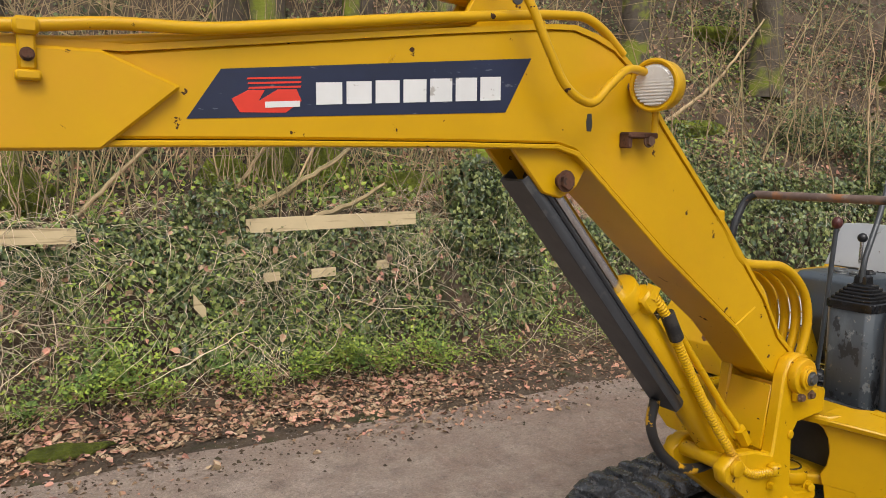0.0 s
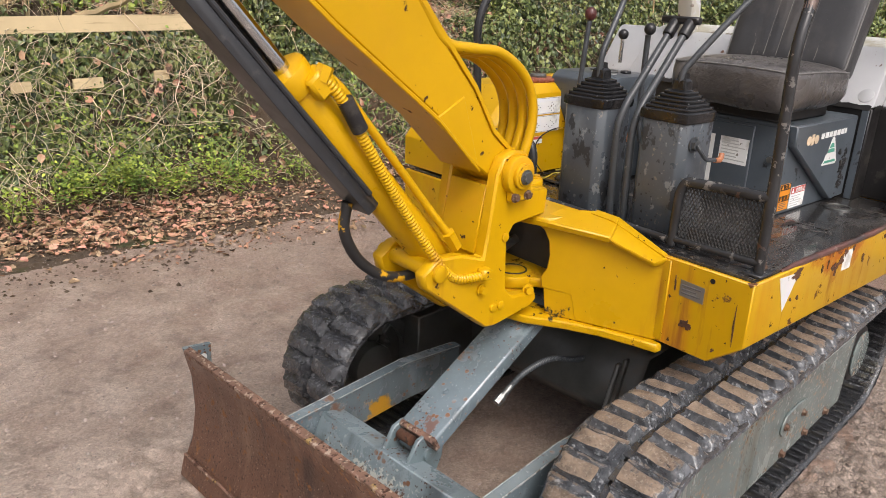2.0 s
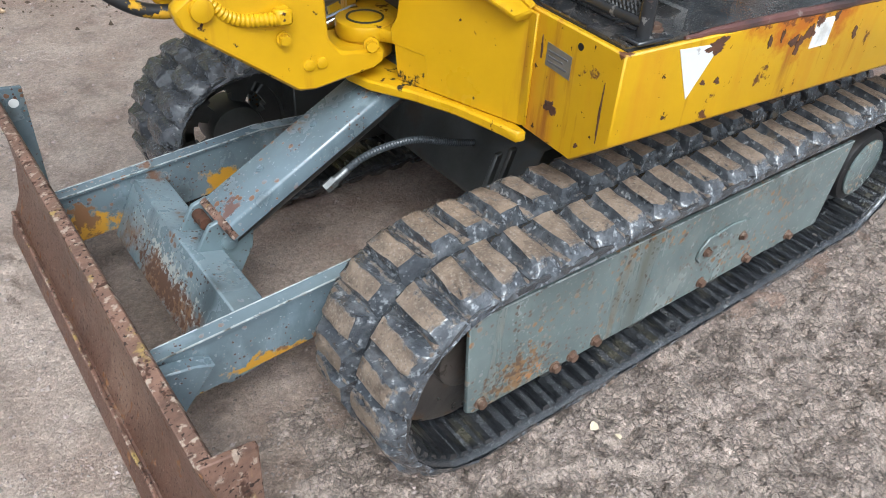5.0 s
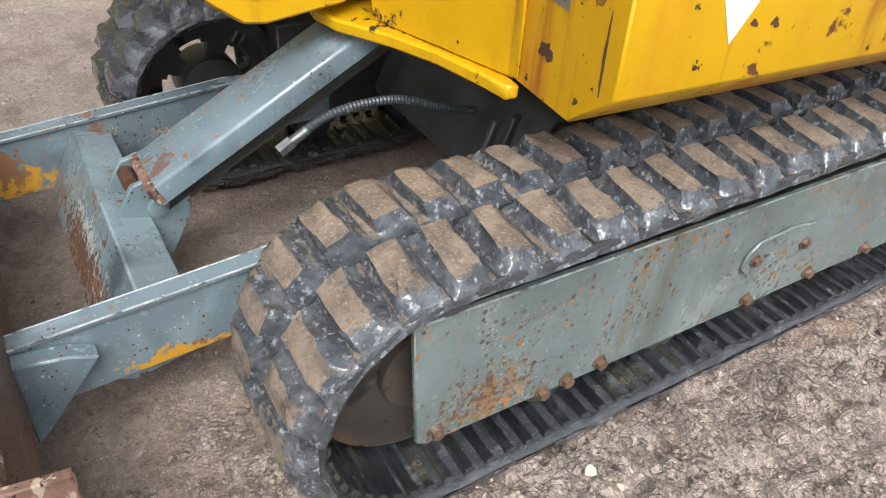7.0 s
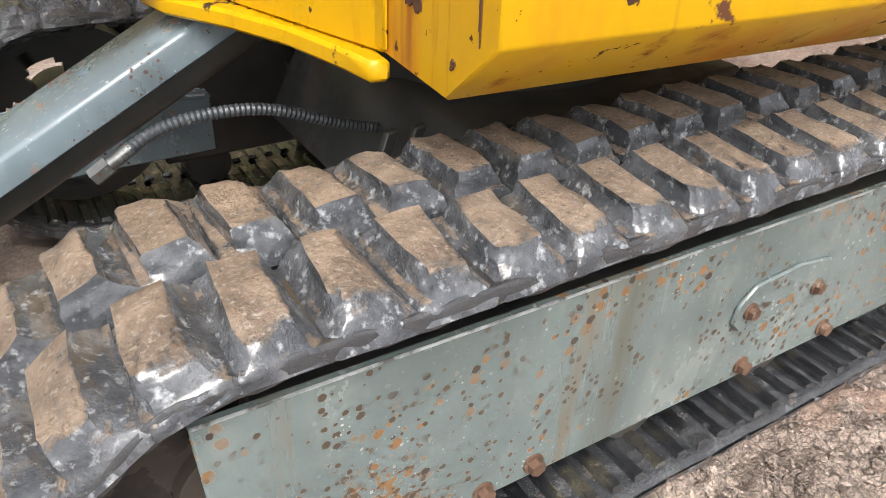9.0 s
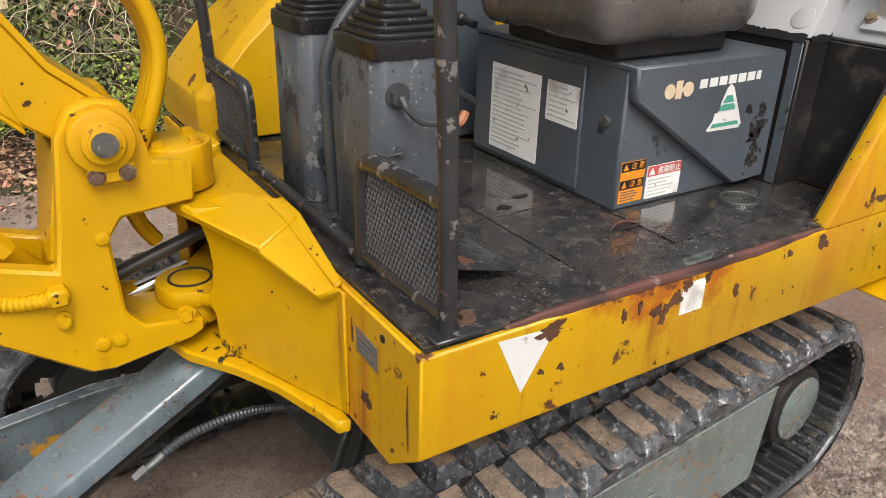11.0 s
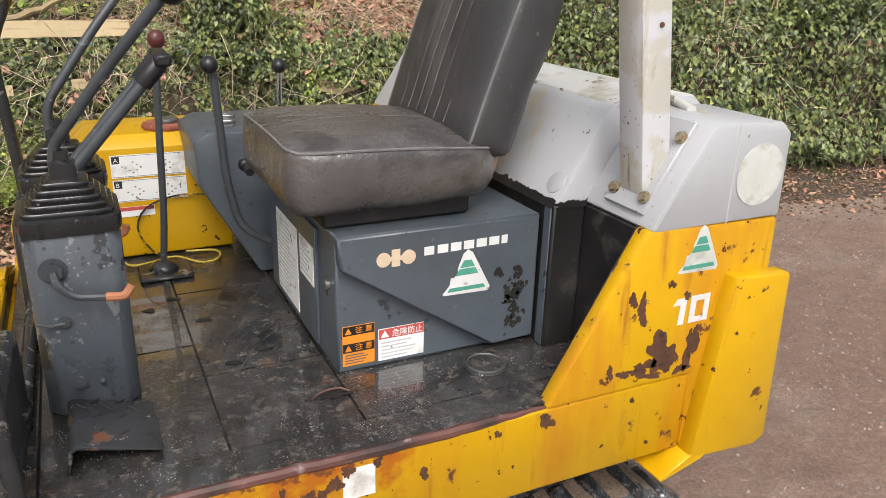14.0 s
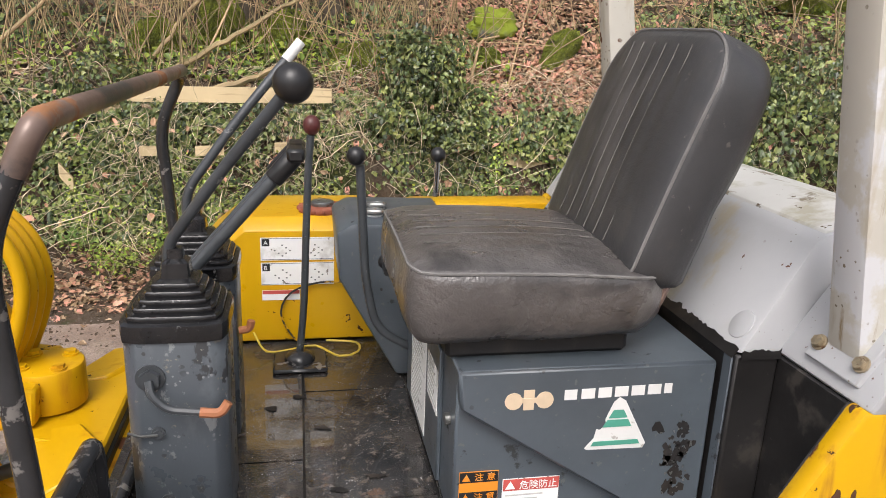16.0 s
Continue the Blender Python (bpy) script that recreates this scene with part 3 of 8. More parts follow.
M["soil"] = surface("dark_leafy_soil", (0.108, 0.075, 0.048), 0.9, tone=0.5, tone_scale=3.0,
    spots=(((0.10, 0.060, 0.036), 9.0, 0.56, 0.15, 0.9, None), ((0.050, 0.060, 0.014), 2.2, 0.60, 0.12, 0.9, None)), relief=((18.0, 0.8, 0.05), (90.0, 0.8, 0.02)))
M["pebble"] = surface("track_pebbles", (0.32, 0.26, 0.23), 0.6, tone=0.15, tone_scale=30.0, island=0.3, relief=((200.0, 0.3, 0.001),))
M["ivy"] = surface("dark_ivy_leaves", (0.115, 0.152, 0.046), 0.38, tone=0.4, tone_scale=1.5, island=0.85, relief=())
M["bright_leaf"] = surface("fresh_green_leaves", (0.215, 0.29, 0.040), 0.5, tone=0.4, tone_scale=4.0, island=0.5, relief=(), spots=(((0.10, 0.17, 0.03), 5.0, 0.56, 0.1, 0.5, None),))
M["dead_leaf"] = surface("fallen_brown_leaves", (0.36, 0.21, 0.125), 0.7, tone=0.45, tone_scale=3.0, island=0.6, relief=(),
    spots=(((0.44, 0.32, 0.20), 19.0, 0.58, 0.04, 0.7, None), ((0.085, 0.050, 0.032), 23.0, 0.58, 0.04, 0.7, None)))
M["stem"] = surface("dry_straw_stems", (0.56, 0.47, 0.33), 0.65, tone=0.3, tone_scale=4.0, island=0.55, relief=())
M["twig"] = surface("brown_twigs", (0.36, 0.27, 0.145), 0.8, tone=0.3, tone_scale=5.0, island=0.4, relief=())
M["bark"] = surface("mossy_bark", (0.095, 0.075, 0.055), 0.85, tone=0.35, tone_scale=6.0,
    spots=(((0.19, 0.22, 0.025), 3.0, 0.48, 0.14, 0.95, None),), relief=((16.0, 0.8, 0.03), (70.0, 0.5, 0.008)))
M["moss"] = surface("bright_moss", (0.30, 0.355, 0.028), 0.95, tone=0.4, tone_scale=14.0, spots=(((0.08, 0.075, 0.03), 9.0, 0.64, 0.14, 0.9, None), ((0.40, 0.45, 0.045), 40.0, 0.58, 0.2, 0.95, None)), relief=((30.0, 1.0, 0.04), (120.0, 1.0, 0.02)))
M["fence_wood"] = surface("pale_sawn_timber", (0.57, 0.455, 0.27), 0.7, tone=0.12, tone_scale=3.0,
    spots=(((0.30, 0.22, 0.12), 5.0, 0.58, 0.15, 0.8, (0.4, 4, 9)), ((0.22, 0.2, 0.09), 6.0, 0.66, 0.1, 0.8, None)), relief=((30.0, 0.2, 0.003),))
M["stone"] = surface("mossy_rock", (0.16, 0.15, 0.13), 0.85, tone=0.3, tone_scale=6.0, spots=(((0.20, 0.25, 0.02), 3.0, 0.45, 0.12, 0.95, None),), relief=((14.0, 0.7, 0.03), (70.0, 0.5, 0.008)))


# ---- mesh helpers ----
def to_mesh(name, bm, mat, sharp=38):
    me = bpy.data.meshes.new(name)
    bmesh.ops.recalc_face_normals(bm, faces=bm.faces)
    bm.to_mesh(me)
    bm.free()
    for one in mat if isinstance(mat, (list, tuple)) else (mat,):
        me.materials.append(M[one])
    me.polygons.foreach_set("use_smooth", [True] * len(me.polygons))
    me.set_sharp_from_angle(angle=radians(sharp))
    return me


BASE = Matrix.Translation((0.353, 0.605, 0.0))


def part(name, bm, mat, parent, label="", sharp=38):
    """One mesh, in world coordinates, under a thing or a part."""
    ob = new(name, to_mesh(name, bm, mat, sharp))
    ob.parent = parent
    if parent.type == "EMPTY":
        ob.matrix_parent_inverse = parent.matrix_basis.inverted()
    return tagged(ob, label)


def thing(name, bm, mat, label, category, group="", kind="", sharp=38):
    return tagged(new(name, to_mesh(name, bm, mat, sharp)), label, category, group, kind)


def soften(bm, geom, width, segments=1, angle=30):
    faces = set(geom)
    edges = [e for e in bm.edges if any(f in faces for f in e.link_faces) and e.calc_face_angle(0) > radians(angle)]
    if width > 0 and edges:
        bmesh.ops.bevel(bm, geom=edges, offset=width, segments=segments, affect="EDGES", profile=0.5, clamp_overlap=True)


def box(bm, lo, hi, bevel=0.004, m=None, segments=1):
    b = bmesh.new()
    bmesh.ops.create_cube(b, size=1)
    s = [hi[i] - lo[i] for i in range(3)]
    c = [(hi[i] + lo[i]) / 2 for i in range(3)]
    bmesh.ops.transform(b, matrix=Matrix.LocRotScale(c, None, s), verts=b.verts)
    soften(b, b.faces[:], bevel, segments)
    return absorb(bm, b, m)


def absorb(bm, b, m=None):
    if m is not None:
        b.transform(m)
    me = bpy.data.meshes.new("tmp")
    b.to_mesh(me)
    b.free()
    if bm is None:
        bm = bmesh.new()
    bm.from_mesh(me)
    bpy.data.meshes.remove(me)
    return bm


def prism(bm, poly, axis, a, b_, bevel=0.004, m=None, segments=1):
    """A polygon pushed along an axis from a to b_. axis y: (x, z) pairs; x: (y, z); z: (x, y)."""
    put = {"y": lambda u, v, w: (u, w, v), "x": lambda u, v, w: (w, u, v), "z": lambda u, v, w: (u, v, w)}[axis]
    b = bmesh.new()
    one = [b.verts.new(put(u, v, a)) for u, v in poly]
    two = [b.verts.new(put(u, v, b_)) for u, v in poly]
    b.faces.new(one)
    b.faces.new(two[::-1])
    n = len(poly)
    for i in range(n):
        b.faces.new((one[i], two[i], two[(i + 1) % n], one[(i + 1) % n]))
    bmesh.ops.recalc_face_normals(b, faces=b.faces)
    soften(b, b.faces[:], bevel, segments)
    return absorb(bm, b, m)


def slab(bm, corners, thick, bevel=0.002):
    """A plate through three or more corners of one plane, pushed back along its normal."""
    pts = [Vector(c) for c in corners]
    nrm = (pts[1] - pts[0]).cross(pts[2] - pts[0]).normalized()
    b = bmesh.new()
    one = [b.verts.new(p) for p in pts]
    two = [b.verts.new(p - nrm * thick) for p in pts]
    b.faces.new(one)
    b.faces.new(two[::-1])
    n = len(pts)
    for i in range(n):
        b.faces.new((one[i], two[i], two[(i + 1) % n], one[(i + 1) % n]))
    bmesh.ops.recalc_face_normals(b, faces=b.faces)
    soften(b, b.faces[:], bevel)
    return absorb(bm, b)


def rod(bm, p0, p1, r0, r1=None, seg=20, bevel=0.0):
    """A round bar between two points."""
    p0, p1 = Vector(p0), Vector(p1)
    d = p1 - p0
    b = bmesh.new()
    bmesh.ops.create_cone(b, cap_ends=True, segments=seg, radius1=r0, radius2=r0 if r1 is None else r1, depth=d.length)
    if bevel:
        soften(b, b.faces[:], bevel, 2, 60)
    b.transform(Matrix.Translation((p0 + p1) / 2) @ d.to_track_quat("Z", "Y").to_matrix().to_4x4())
    return absorb(bm, b)


def ball(bm, c, r, squash=(1, 1, 1), seg=16):
    b = bmesh.new()
    bmesh.ops.create_uvsphere(b, u_segments=seg, v_segments=seg // 2 + 2, radius=r)
    b.transform(Matrix.LocRotScale(c, None, squash))
    return absorb(bm, b)


def curve_points(points, step=0.02):
    """A smooth run through the points."""
    p = [Vector(q) for q in points]
    p = [2 * p[0] - p[1]] + p + [2 * p[-1] - p[-2]]
    out = []
    for i in range(1, len(p) - 2):
        n = max(2, int((p[i + 1] - p[i]).length / step))
        for k in range(n):
            t = k / n
            out.append(0.5 * (2 * p[i] + (p[i + 1] - p[i - 1]) * t + (2 * p[i - 1] - 5 * p[i] + 4 * p[i + 1] - p[i + 2]) * t * t
                              + (3 * p[i] - p[i - 1] - 3 * p[i + 1] + p[i + 2]) * t ** 3))
    out.append(p[-2])
    return out


def corner_points(points, radius=0.03, n=6):
    """A straight-legged run whose corners are rounded."""
    p = [Vector(q) for q in points]
    out = [p[0]]
    for a, b, c in zip(p, p[1:], p[2:]):
        r = min(radius, (a - b).length * 0.45, (c - b).length * 0.45)
        s, e = b + (a - b).normalized() * r, b + (c - b).normalized() * r
        for k in range(n + 1):
            t = k / n
            out.append(s * (1 - t) ** 2 + b * 2 * t * (1 - t) + e * t * t)
    out.append(p[-1])
    return out


def tube(bm, pts, r, seg=10, ribs=None):
    """A tube along a run of points; ribs: (pitch, depth) of a coil guard round it."""
    pts = [Vector(p) for p in pts]
    if bm is None:
        bm = bmesh.new()
    rings = []
    up = Vector((0.3, 0.5, 0.8)).normalized()
    run = 0.0
    for i, p in enumerate(pts):
        d = (pts[min(i + 1, len(pts) - 1)] - pts[max(i - 1, 0)]).normalized()
        side = d.cross(up)
        if side.length < 1e-4:
            side = d.orthogonal()
        side.normalize()
        up = side.cross(d).normalized()
        if i:
            run += (p - pts[i - 1]).length
        rr = r[i] if isinstance(r, (list, tuple)) else r
        if ribs:
            rr += ribs[1] * (i % 2)
        rings.append([bm.verts.new(p + (side * math.cos(2 * math.pi * k / seg) + up * math.sin(2 * math.pi * k / seg)) * rr) for k in range(seg)])
    for a, b in zip(rings, rings[1:]):
        for k in range(seg):
            bm.faces.new((a[k], a[(k + 1) % seg], b[(k + 1) % seg], b[k]))
    bm.faces.new(rings[0][::-1])
    bm.faces.new(rings[-1])
    return bm


def even(pts, step):
    """The same run in even steps."""
    pts = [Vector(p) for p in pts]
    out, left = [pts[0]], step
    for a, b in zip(pts, pts[1:]):
        d, at = (b - a).length, 0.0
        while d - at >= left:
            at += left
            out.append(a.lerp(b, at / d))
            left = step
        left -= d - at
    return out


def bolt(bm, p, d, r=0.011, h=0.009, washer=True):
    d = Vector(d).normalized()
    p = Vector(p)
    if washer:
        bm = rod(bm, p, p + d * 0.003, r * 1.35, seg=14)
    return rod(bm, p, p + d * h, r, seg=6)


def flat(bm, origin, right, up, poly, lift=0.001):
    """A thin sticker: polygon in metres along right and up from origin."""
    o, r, u = Vector(origin), Vector(right).normalized(), Vector(up).normalized()
    n = r.cross(u)
    b = bmesh.new()
    vs = [b.verts.new(o + r * x + u * y + n * lift) for x, y in poly]
    f = b.faces.new(vs)
    ext = bmesh.ops.extrude_face_region(b, geom=[f])
    bmesh.ops.translate(b, vec=-n * (lift + 0.001), verts=[v for v in ext["geom"] if isinstance(v, bmesh.types.BMVert)])
    return absorb(bm, b)


def rect(x0, y0, x1, y1):
    return [(x0, y0), (x1, y0), (x1, y1), (x0, y1)]


def lettering(text, size, origin, right, up, depth=0.0006, width=None, bold=0.0):
    """Text as a mesh, its lower left corner at origin."""
    cu = bpy.data.curves.new("text", "FONT")
    cu.body, cu.size, cu.extrude, cu.offset = text, size, depth, bold
    ob = bpy.data.objects.new("text", cu)
    scene.collection.objects.link(ob)
    me = bpy.data.meshes.new_from_object(ob.evaluated_get(bpy.context.evaluated_depsgraph_get()))
    bpy.data.objects.remove(ob)
    b = bmesh.new()
    b.from_mesh(me)
    bpy.data.meshes.remove(me)
    if not b.verts:
        return b
    lo = Vector([min(v.co[i] for v in b.verts) for i in range(3)])
    hi = Vector([max(v.co[i] for v in b.verts) for i in range(3)])
    b.transform(Matrix.Translation((-lo.x, -lo.y, 0)))
    if width:
        b.transform(Matrix.Diagonal((width / (hi.x - lo.x), 1, 1, 1)))
    r, u = Vector(right).normalized(), Vector(up).normalized()
    n = r.cross(u)
    turn = Matrix((r, u, n)).transposed().to_4x4()
    b.transform(Matrix.Translation(Vector(origin) + n * 0.0012) @ turn)
    return b


# ---- the excavator ----
digger = tagged(new("mini_excavator"), "yellow tracked mini excavator, white engine cover, standing on a gravel track", "excavator")
digger.empty_display_size = 0.3
digger.matrix_basis = BASE

# undercarriage: turned five degrees under the upper body
UNDER = Matrix.Translation((0.36, 0.53, 0)) @ Matrix.Rotation(radians(5.0), 4, "Z")


def under(bm):
    bm.transform(UNDER)
    return bm


X0, X1, ZC, R_TIP = -0.605, 0.655, 0.226, 0.226
PITCH_N = 54


def loop_at(s, r):
    """A point and direction on the track loop of radius r at the share s of its length at the lug tips, with the outward normal."""
    straight, arc = X1 - X0, math.pi * R_TIP
    total = 2 * straight + 2 * arc
    d = (s % 1.0) * total
    if d < straight:
        return Vector((X1 - d, 0, ZC + r)), Vector((0, 0, 1))
    d -= straight
    if d < arc:
        a = math.pi / 2 + d / R_TIP
        n = Vector((math.cos(a), 0, math.sin(a)))
        return Vector((X0, 0, ZC)) + n * r, n
    d -= arc
    if d < straight:
        return Vector((X0 + d, 0, ZC - r)), Vector((0, 0, -1))
    d -= straight
    a = -math.pi / 2 + d / R_TIP
    n = Vector((math.cos(a), 0, math.sin(a)))
    return Vector((X1, 0, ZC)) + n * r, n


def belt_mesh(yc, outer):
    """The rubber band: a closed strip with a rounded, overhanging outer lip."""
    bm = bmesh.new()
    half = 0.130
    up = [(-half, 0.000), (-half + 0.003, 0.0045), (-half + 0.008, 0.0035), (-half + 0.014, 0.000), (-0.012, -0.002), (0.012, -0.002), (half - 0.014, 0.000), (half - 0.008, 0.0035), (half - 0.003, 0.0045), (half, 0.000)]
    section = up + [(half, -0.012), (half - 0.004, -0.016), (half - 0.01, -0.018), (0.012, -0.018), (-0.012, -0.018), (-half + 0.01, -0.018), (-half + 0.004, -0.016), (-half, -0.012)]
    rings = []
    n = 5 * PITCH_N
    for i in range(n):
        ring = []
        sway = 0.002 * math.sin(i * 0.7) + 0.0015 * math.sin(i * 1.93 + 1)
        for y, h in section:
            p, nn = loop_at(i / n, R_TIP - 0.030 + h + sway * (1 if abs(y) > 0.1 else 0.2))
            ring.append(bm.verts.new((p.x, yc + y, p.z)))
        rings.append(ring)
    k = len(section)
    for i, (a, b) in enumerate(zip(rings, rings[1:] + rings[:1])):
        hole = i % 5 == 2
        for j in range(k):
            if not (hole and j in (4, 13)):
                bm.faces.new((a[j], a[(j + 1) % k], b[(j + 1) % k], b[j]))
        if hole:
            for q in ((a[4], a[14], a[13], a[5]), (b[4], b[5], b[13], b[14]), (a[4], b[4], b[14], a[14]), (a[5], a[13], b[13], b[5])):
                bm.faces.new(q)
    return bm


def lug_mesh(side, seed):
    """One tread block, lying along local x, its outer end on the -y side for side -1. Slot 1 is the mud-caked top."""
    rng = random.Random(seed)
    bm = bmesh.new()
    j = lambda a: rng.uniform(-a, a)
    o = -1 if side < 0 else 1
    # half widths behind and in front, inner end, outer end, shoulder, height: a scooped back and a steep front
    shape = ((0.0370, 0.0365, 0.006, 0.1315, 0.128, -0.010), (0.0350, 0.0320, 0.009, 0.1290, 0.124, 0.002), (0.0290, 0.0238, 0.013, 0.1240, 0.116, 0.0095), (0.0228, 0.0208, 0.018, 0.1170, 0.107, 0.0195), (0.0190, 0.0195, 0.022, 0.108, 0.099, 0.0290))
    rings = []
    for wr, wf, y0, y1, y2, z in shape:
        pts = [(-wr, y0), (wf, y0), (wf * 1.05, y2), (wf * 0.80, y1), (-wr * 0.84, y1), (-wr * 1.03, y2)]
        lean = 0.2 * max(z, 0)
        rings.append([bm.verts.new((x + lean * (y / 0.1 - 0.5) + j(0.0022), o * y + j(0.0018), z + (j(0.0026) if z > 0.005 else 0) - (0.003 if z > 0.025 and y > 0.09 else 0))) for x, y in pts])
    for a, b in zip(rings, rings[1:]):
        for k in range(6):
            bm.faces.new((a[k], a[(k + 1) % 6], b[(k + 1) % 6], b[k]))
    c = bm.verts.new((j(0.002), o * 0.064, 0.0305))
    for k in range(6):
        f = bm.faces.new((rings[-1][k], rings[-1][(k + 1) % 6], c))
        f.material_index = 1
    bmesh.ops.subdivide_edges(bm, edges=bm.edges[:], cuts=2, use_grid_fill=True)
    for v in bm.verts:
        if v.co.z > -0.006:
            for f, amp in ((55, 0.0036), (150, 0.0016)):
                q = Vector((v.co.x * f, v.co.y * f, v.co.z * f + seed * 7))
                v.co += Vector((noise.noise(q), noise.noise(q + Vector((5, 0, 0))), noise.noise(q + Vector((0, 9, 0))))) * amp
    return bm


LUGS = {(side, top): [to_mesh("tread_lug", lug_mesh(side, 11 * side + s), (top, top), 50) for s in range(6)] for side in (-1, 1) for top in ("caked_rubber", "rubber_dark")}


def build_track(yc, label, top):
    track = part("rubber_track", under(belt_mesh(yc, -1)), "belt", digger, label)
    rng = random.Random(int(100 * yc))
    for side in (-1, 1):
        for i in range(PITCH_N):
            s = (i + (0.0 if side < 0 else 0.5) + 0.11) / PITCH_N
            p, n = loop_at(s, R_TIP - 0.030)
            q, _ = loop_at(s + 0.002, R_TIP - 0.030)
            along = (q - p).normalized()
            across = n.cross(along)
            turn = Matrix((along, across, n)).transposed().to_4x4()
            flip = 1 if across.y > 0 else -1
            ob = new("tread_lug", LUGS[side * flip, top][rng.randrange(6)])
            ob.parent = track
            ob.matrix_basis = UNDER @ Matrix.Translation((p.x, yc, p.z)) @ turn
    # ribs on the inner face
    for y0 in (-0.068, 0.068):
        bm = bmesh.new()
        for i in range(PITCH_N * 2):
            s = (i + 0.2) / (PITCH_N * 2)
            p, n = loop_at(s, R_TIP - 0.049)
            q, _ = loop_at(s + 0.001, R_TIP - 0.049)
            along = (q - p).normalized()
            turn = Matrix((along, n.cross(along), n)).transposed().to_4x4()
            b = bmesh.new()
            bmesh.ops.create_cube(b, size=1)
            for v in b.verts:
                if v.co.z < 0:
                    v.co.x *= 0.55
                    v.co.y *= 0.9
            b.transform(Matrix.Translation((p.x, yc + y0, p.z)) @ turn @ Matrix.Diagonal((0.024, 0.104, 0.011, 1)))
            absorb_fast(bm, b)
        rib = part("inner_rib", under(bm), "rubber_inner", track, "wet ribbed inner face of the rubber track")
        tagged(rib, kind="stuff")
    return track


def absorb_fast(bm, b):
    vs = [bm.verts.new(v.co) for v in b.verts]
    b.verts.index_update()
    for f in b.faces:
        bm.faces.new([vs[v.index] for v in f.verts])
    b.free()


YN, YF, YMID = -0.400, 0.550, 0.09
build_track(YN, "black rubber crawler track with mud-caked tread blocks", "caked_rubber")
build_track(YF, "black rubber crawler track, wet and worn", "rubber_dark")

def pierced_wheel(c, r, half, n=50, holes=5):
    """A wheel with a broad rim and a thin web with round-cornered holes."""
    bm = bmesh.new()
    radii = [0.045, 0.056, 0.066, 0.080, 0.094, 0.104, 0.135, r]
    for a, (r0, r1) in enumerate(zip(radii, radii[1:])):
        for k in range(n):
            d = k % (n // holes) - (n // holes - 1) / 2
            if a in (2, 3) and abs(d) < 3 or a in (1, 4) and abs(d) < 2:
                continue
            w = half if a == 6 else half * 0.35
            q = [(rr * math.cos(2 * math.pi * kk / n), rr * math.sin(2 * math.pi * kk / n)) for rr, kk in ((r0, k), (r0, k + 1), (r1, k + 1), (r1, k))]
            lo_, hi_ = ([bm.verts.new((c[0] + x, c[1] + y, c[2] + z)) for x, z in q] for y in (-w, w))
            bm.faces.new(lo_)
            bm.faces.new(hi_[::-1])
            for i in range(4):
                bm.faces.new((lo_[i], hi_[i], hi_[(i + 1) % 4], lo_[(i + 1) % 4]))
    bmesh.ops.remove_doubles(bm, verts=bm.verts[:], dist=1e-5)
    return bm


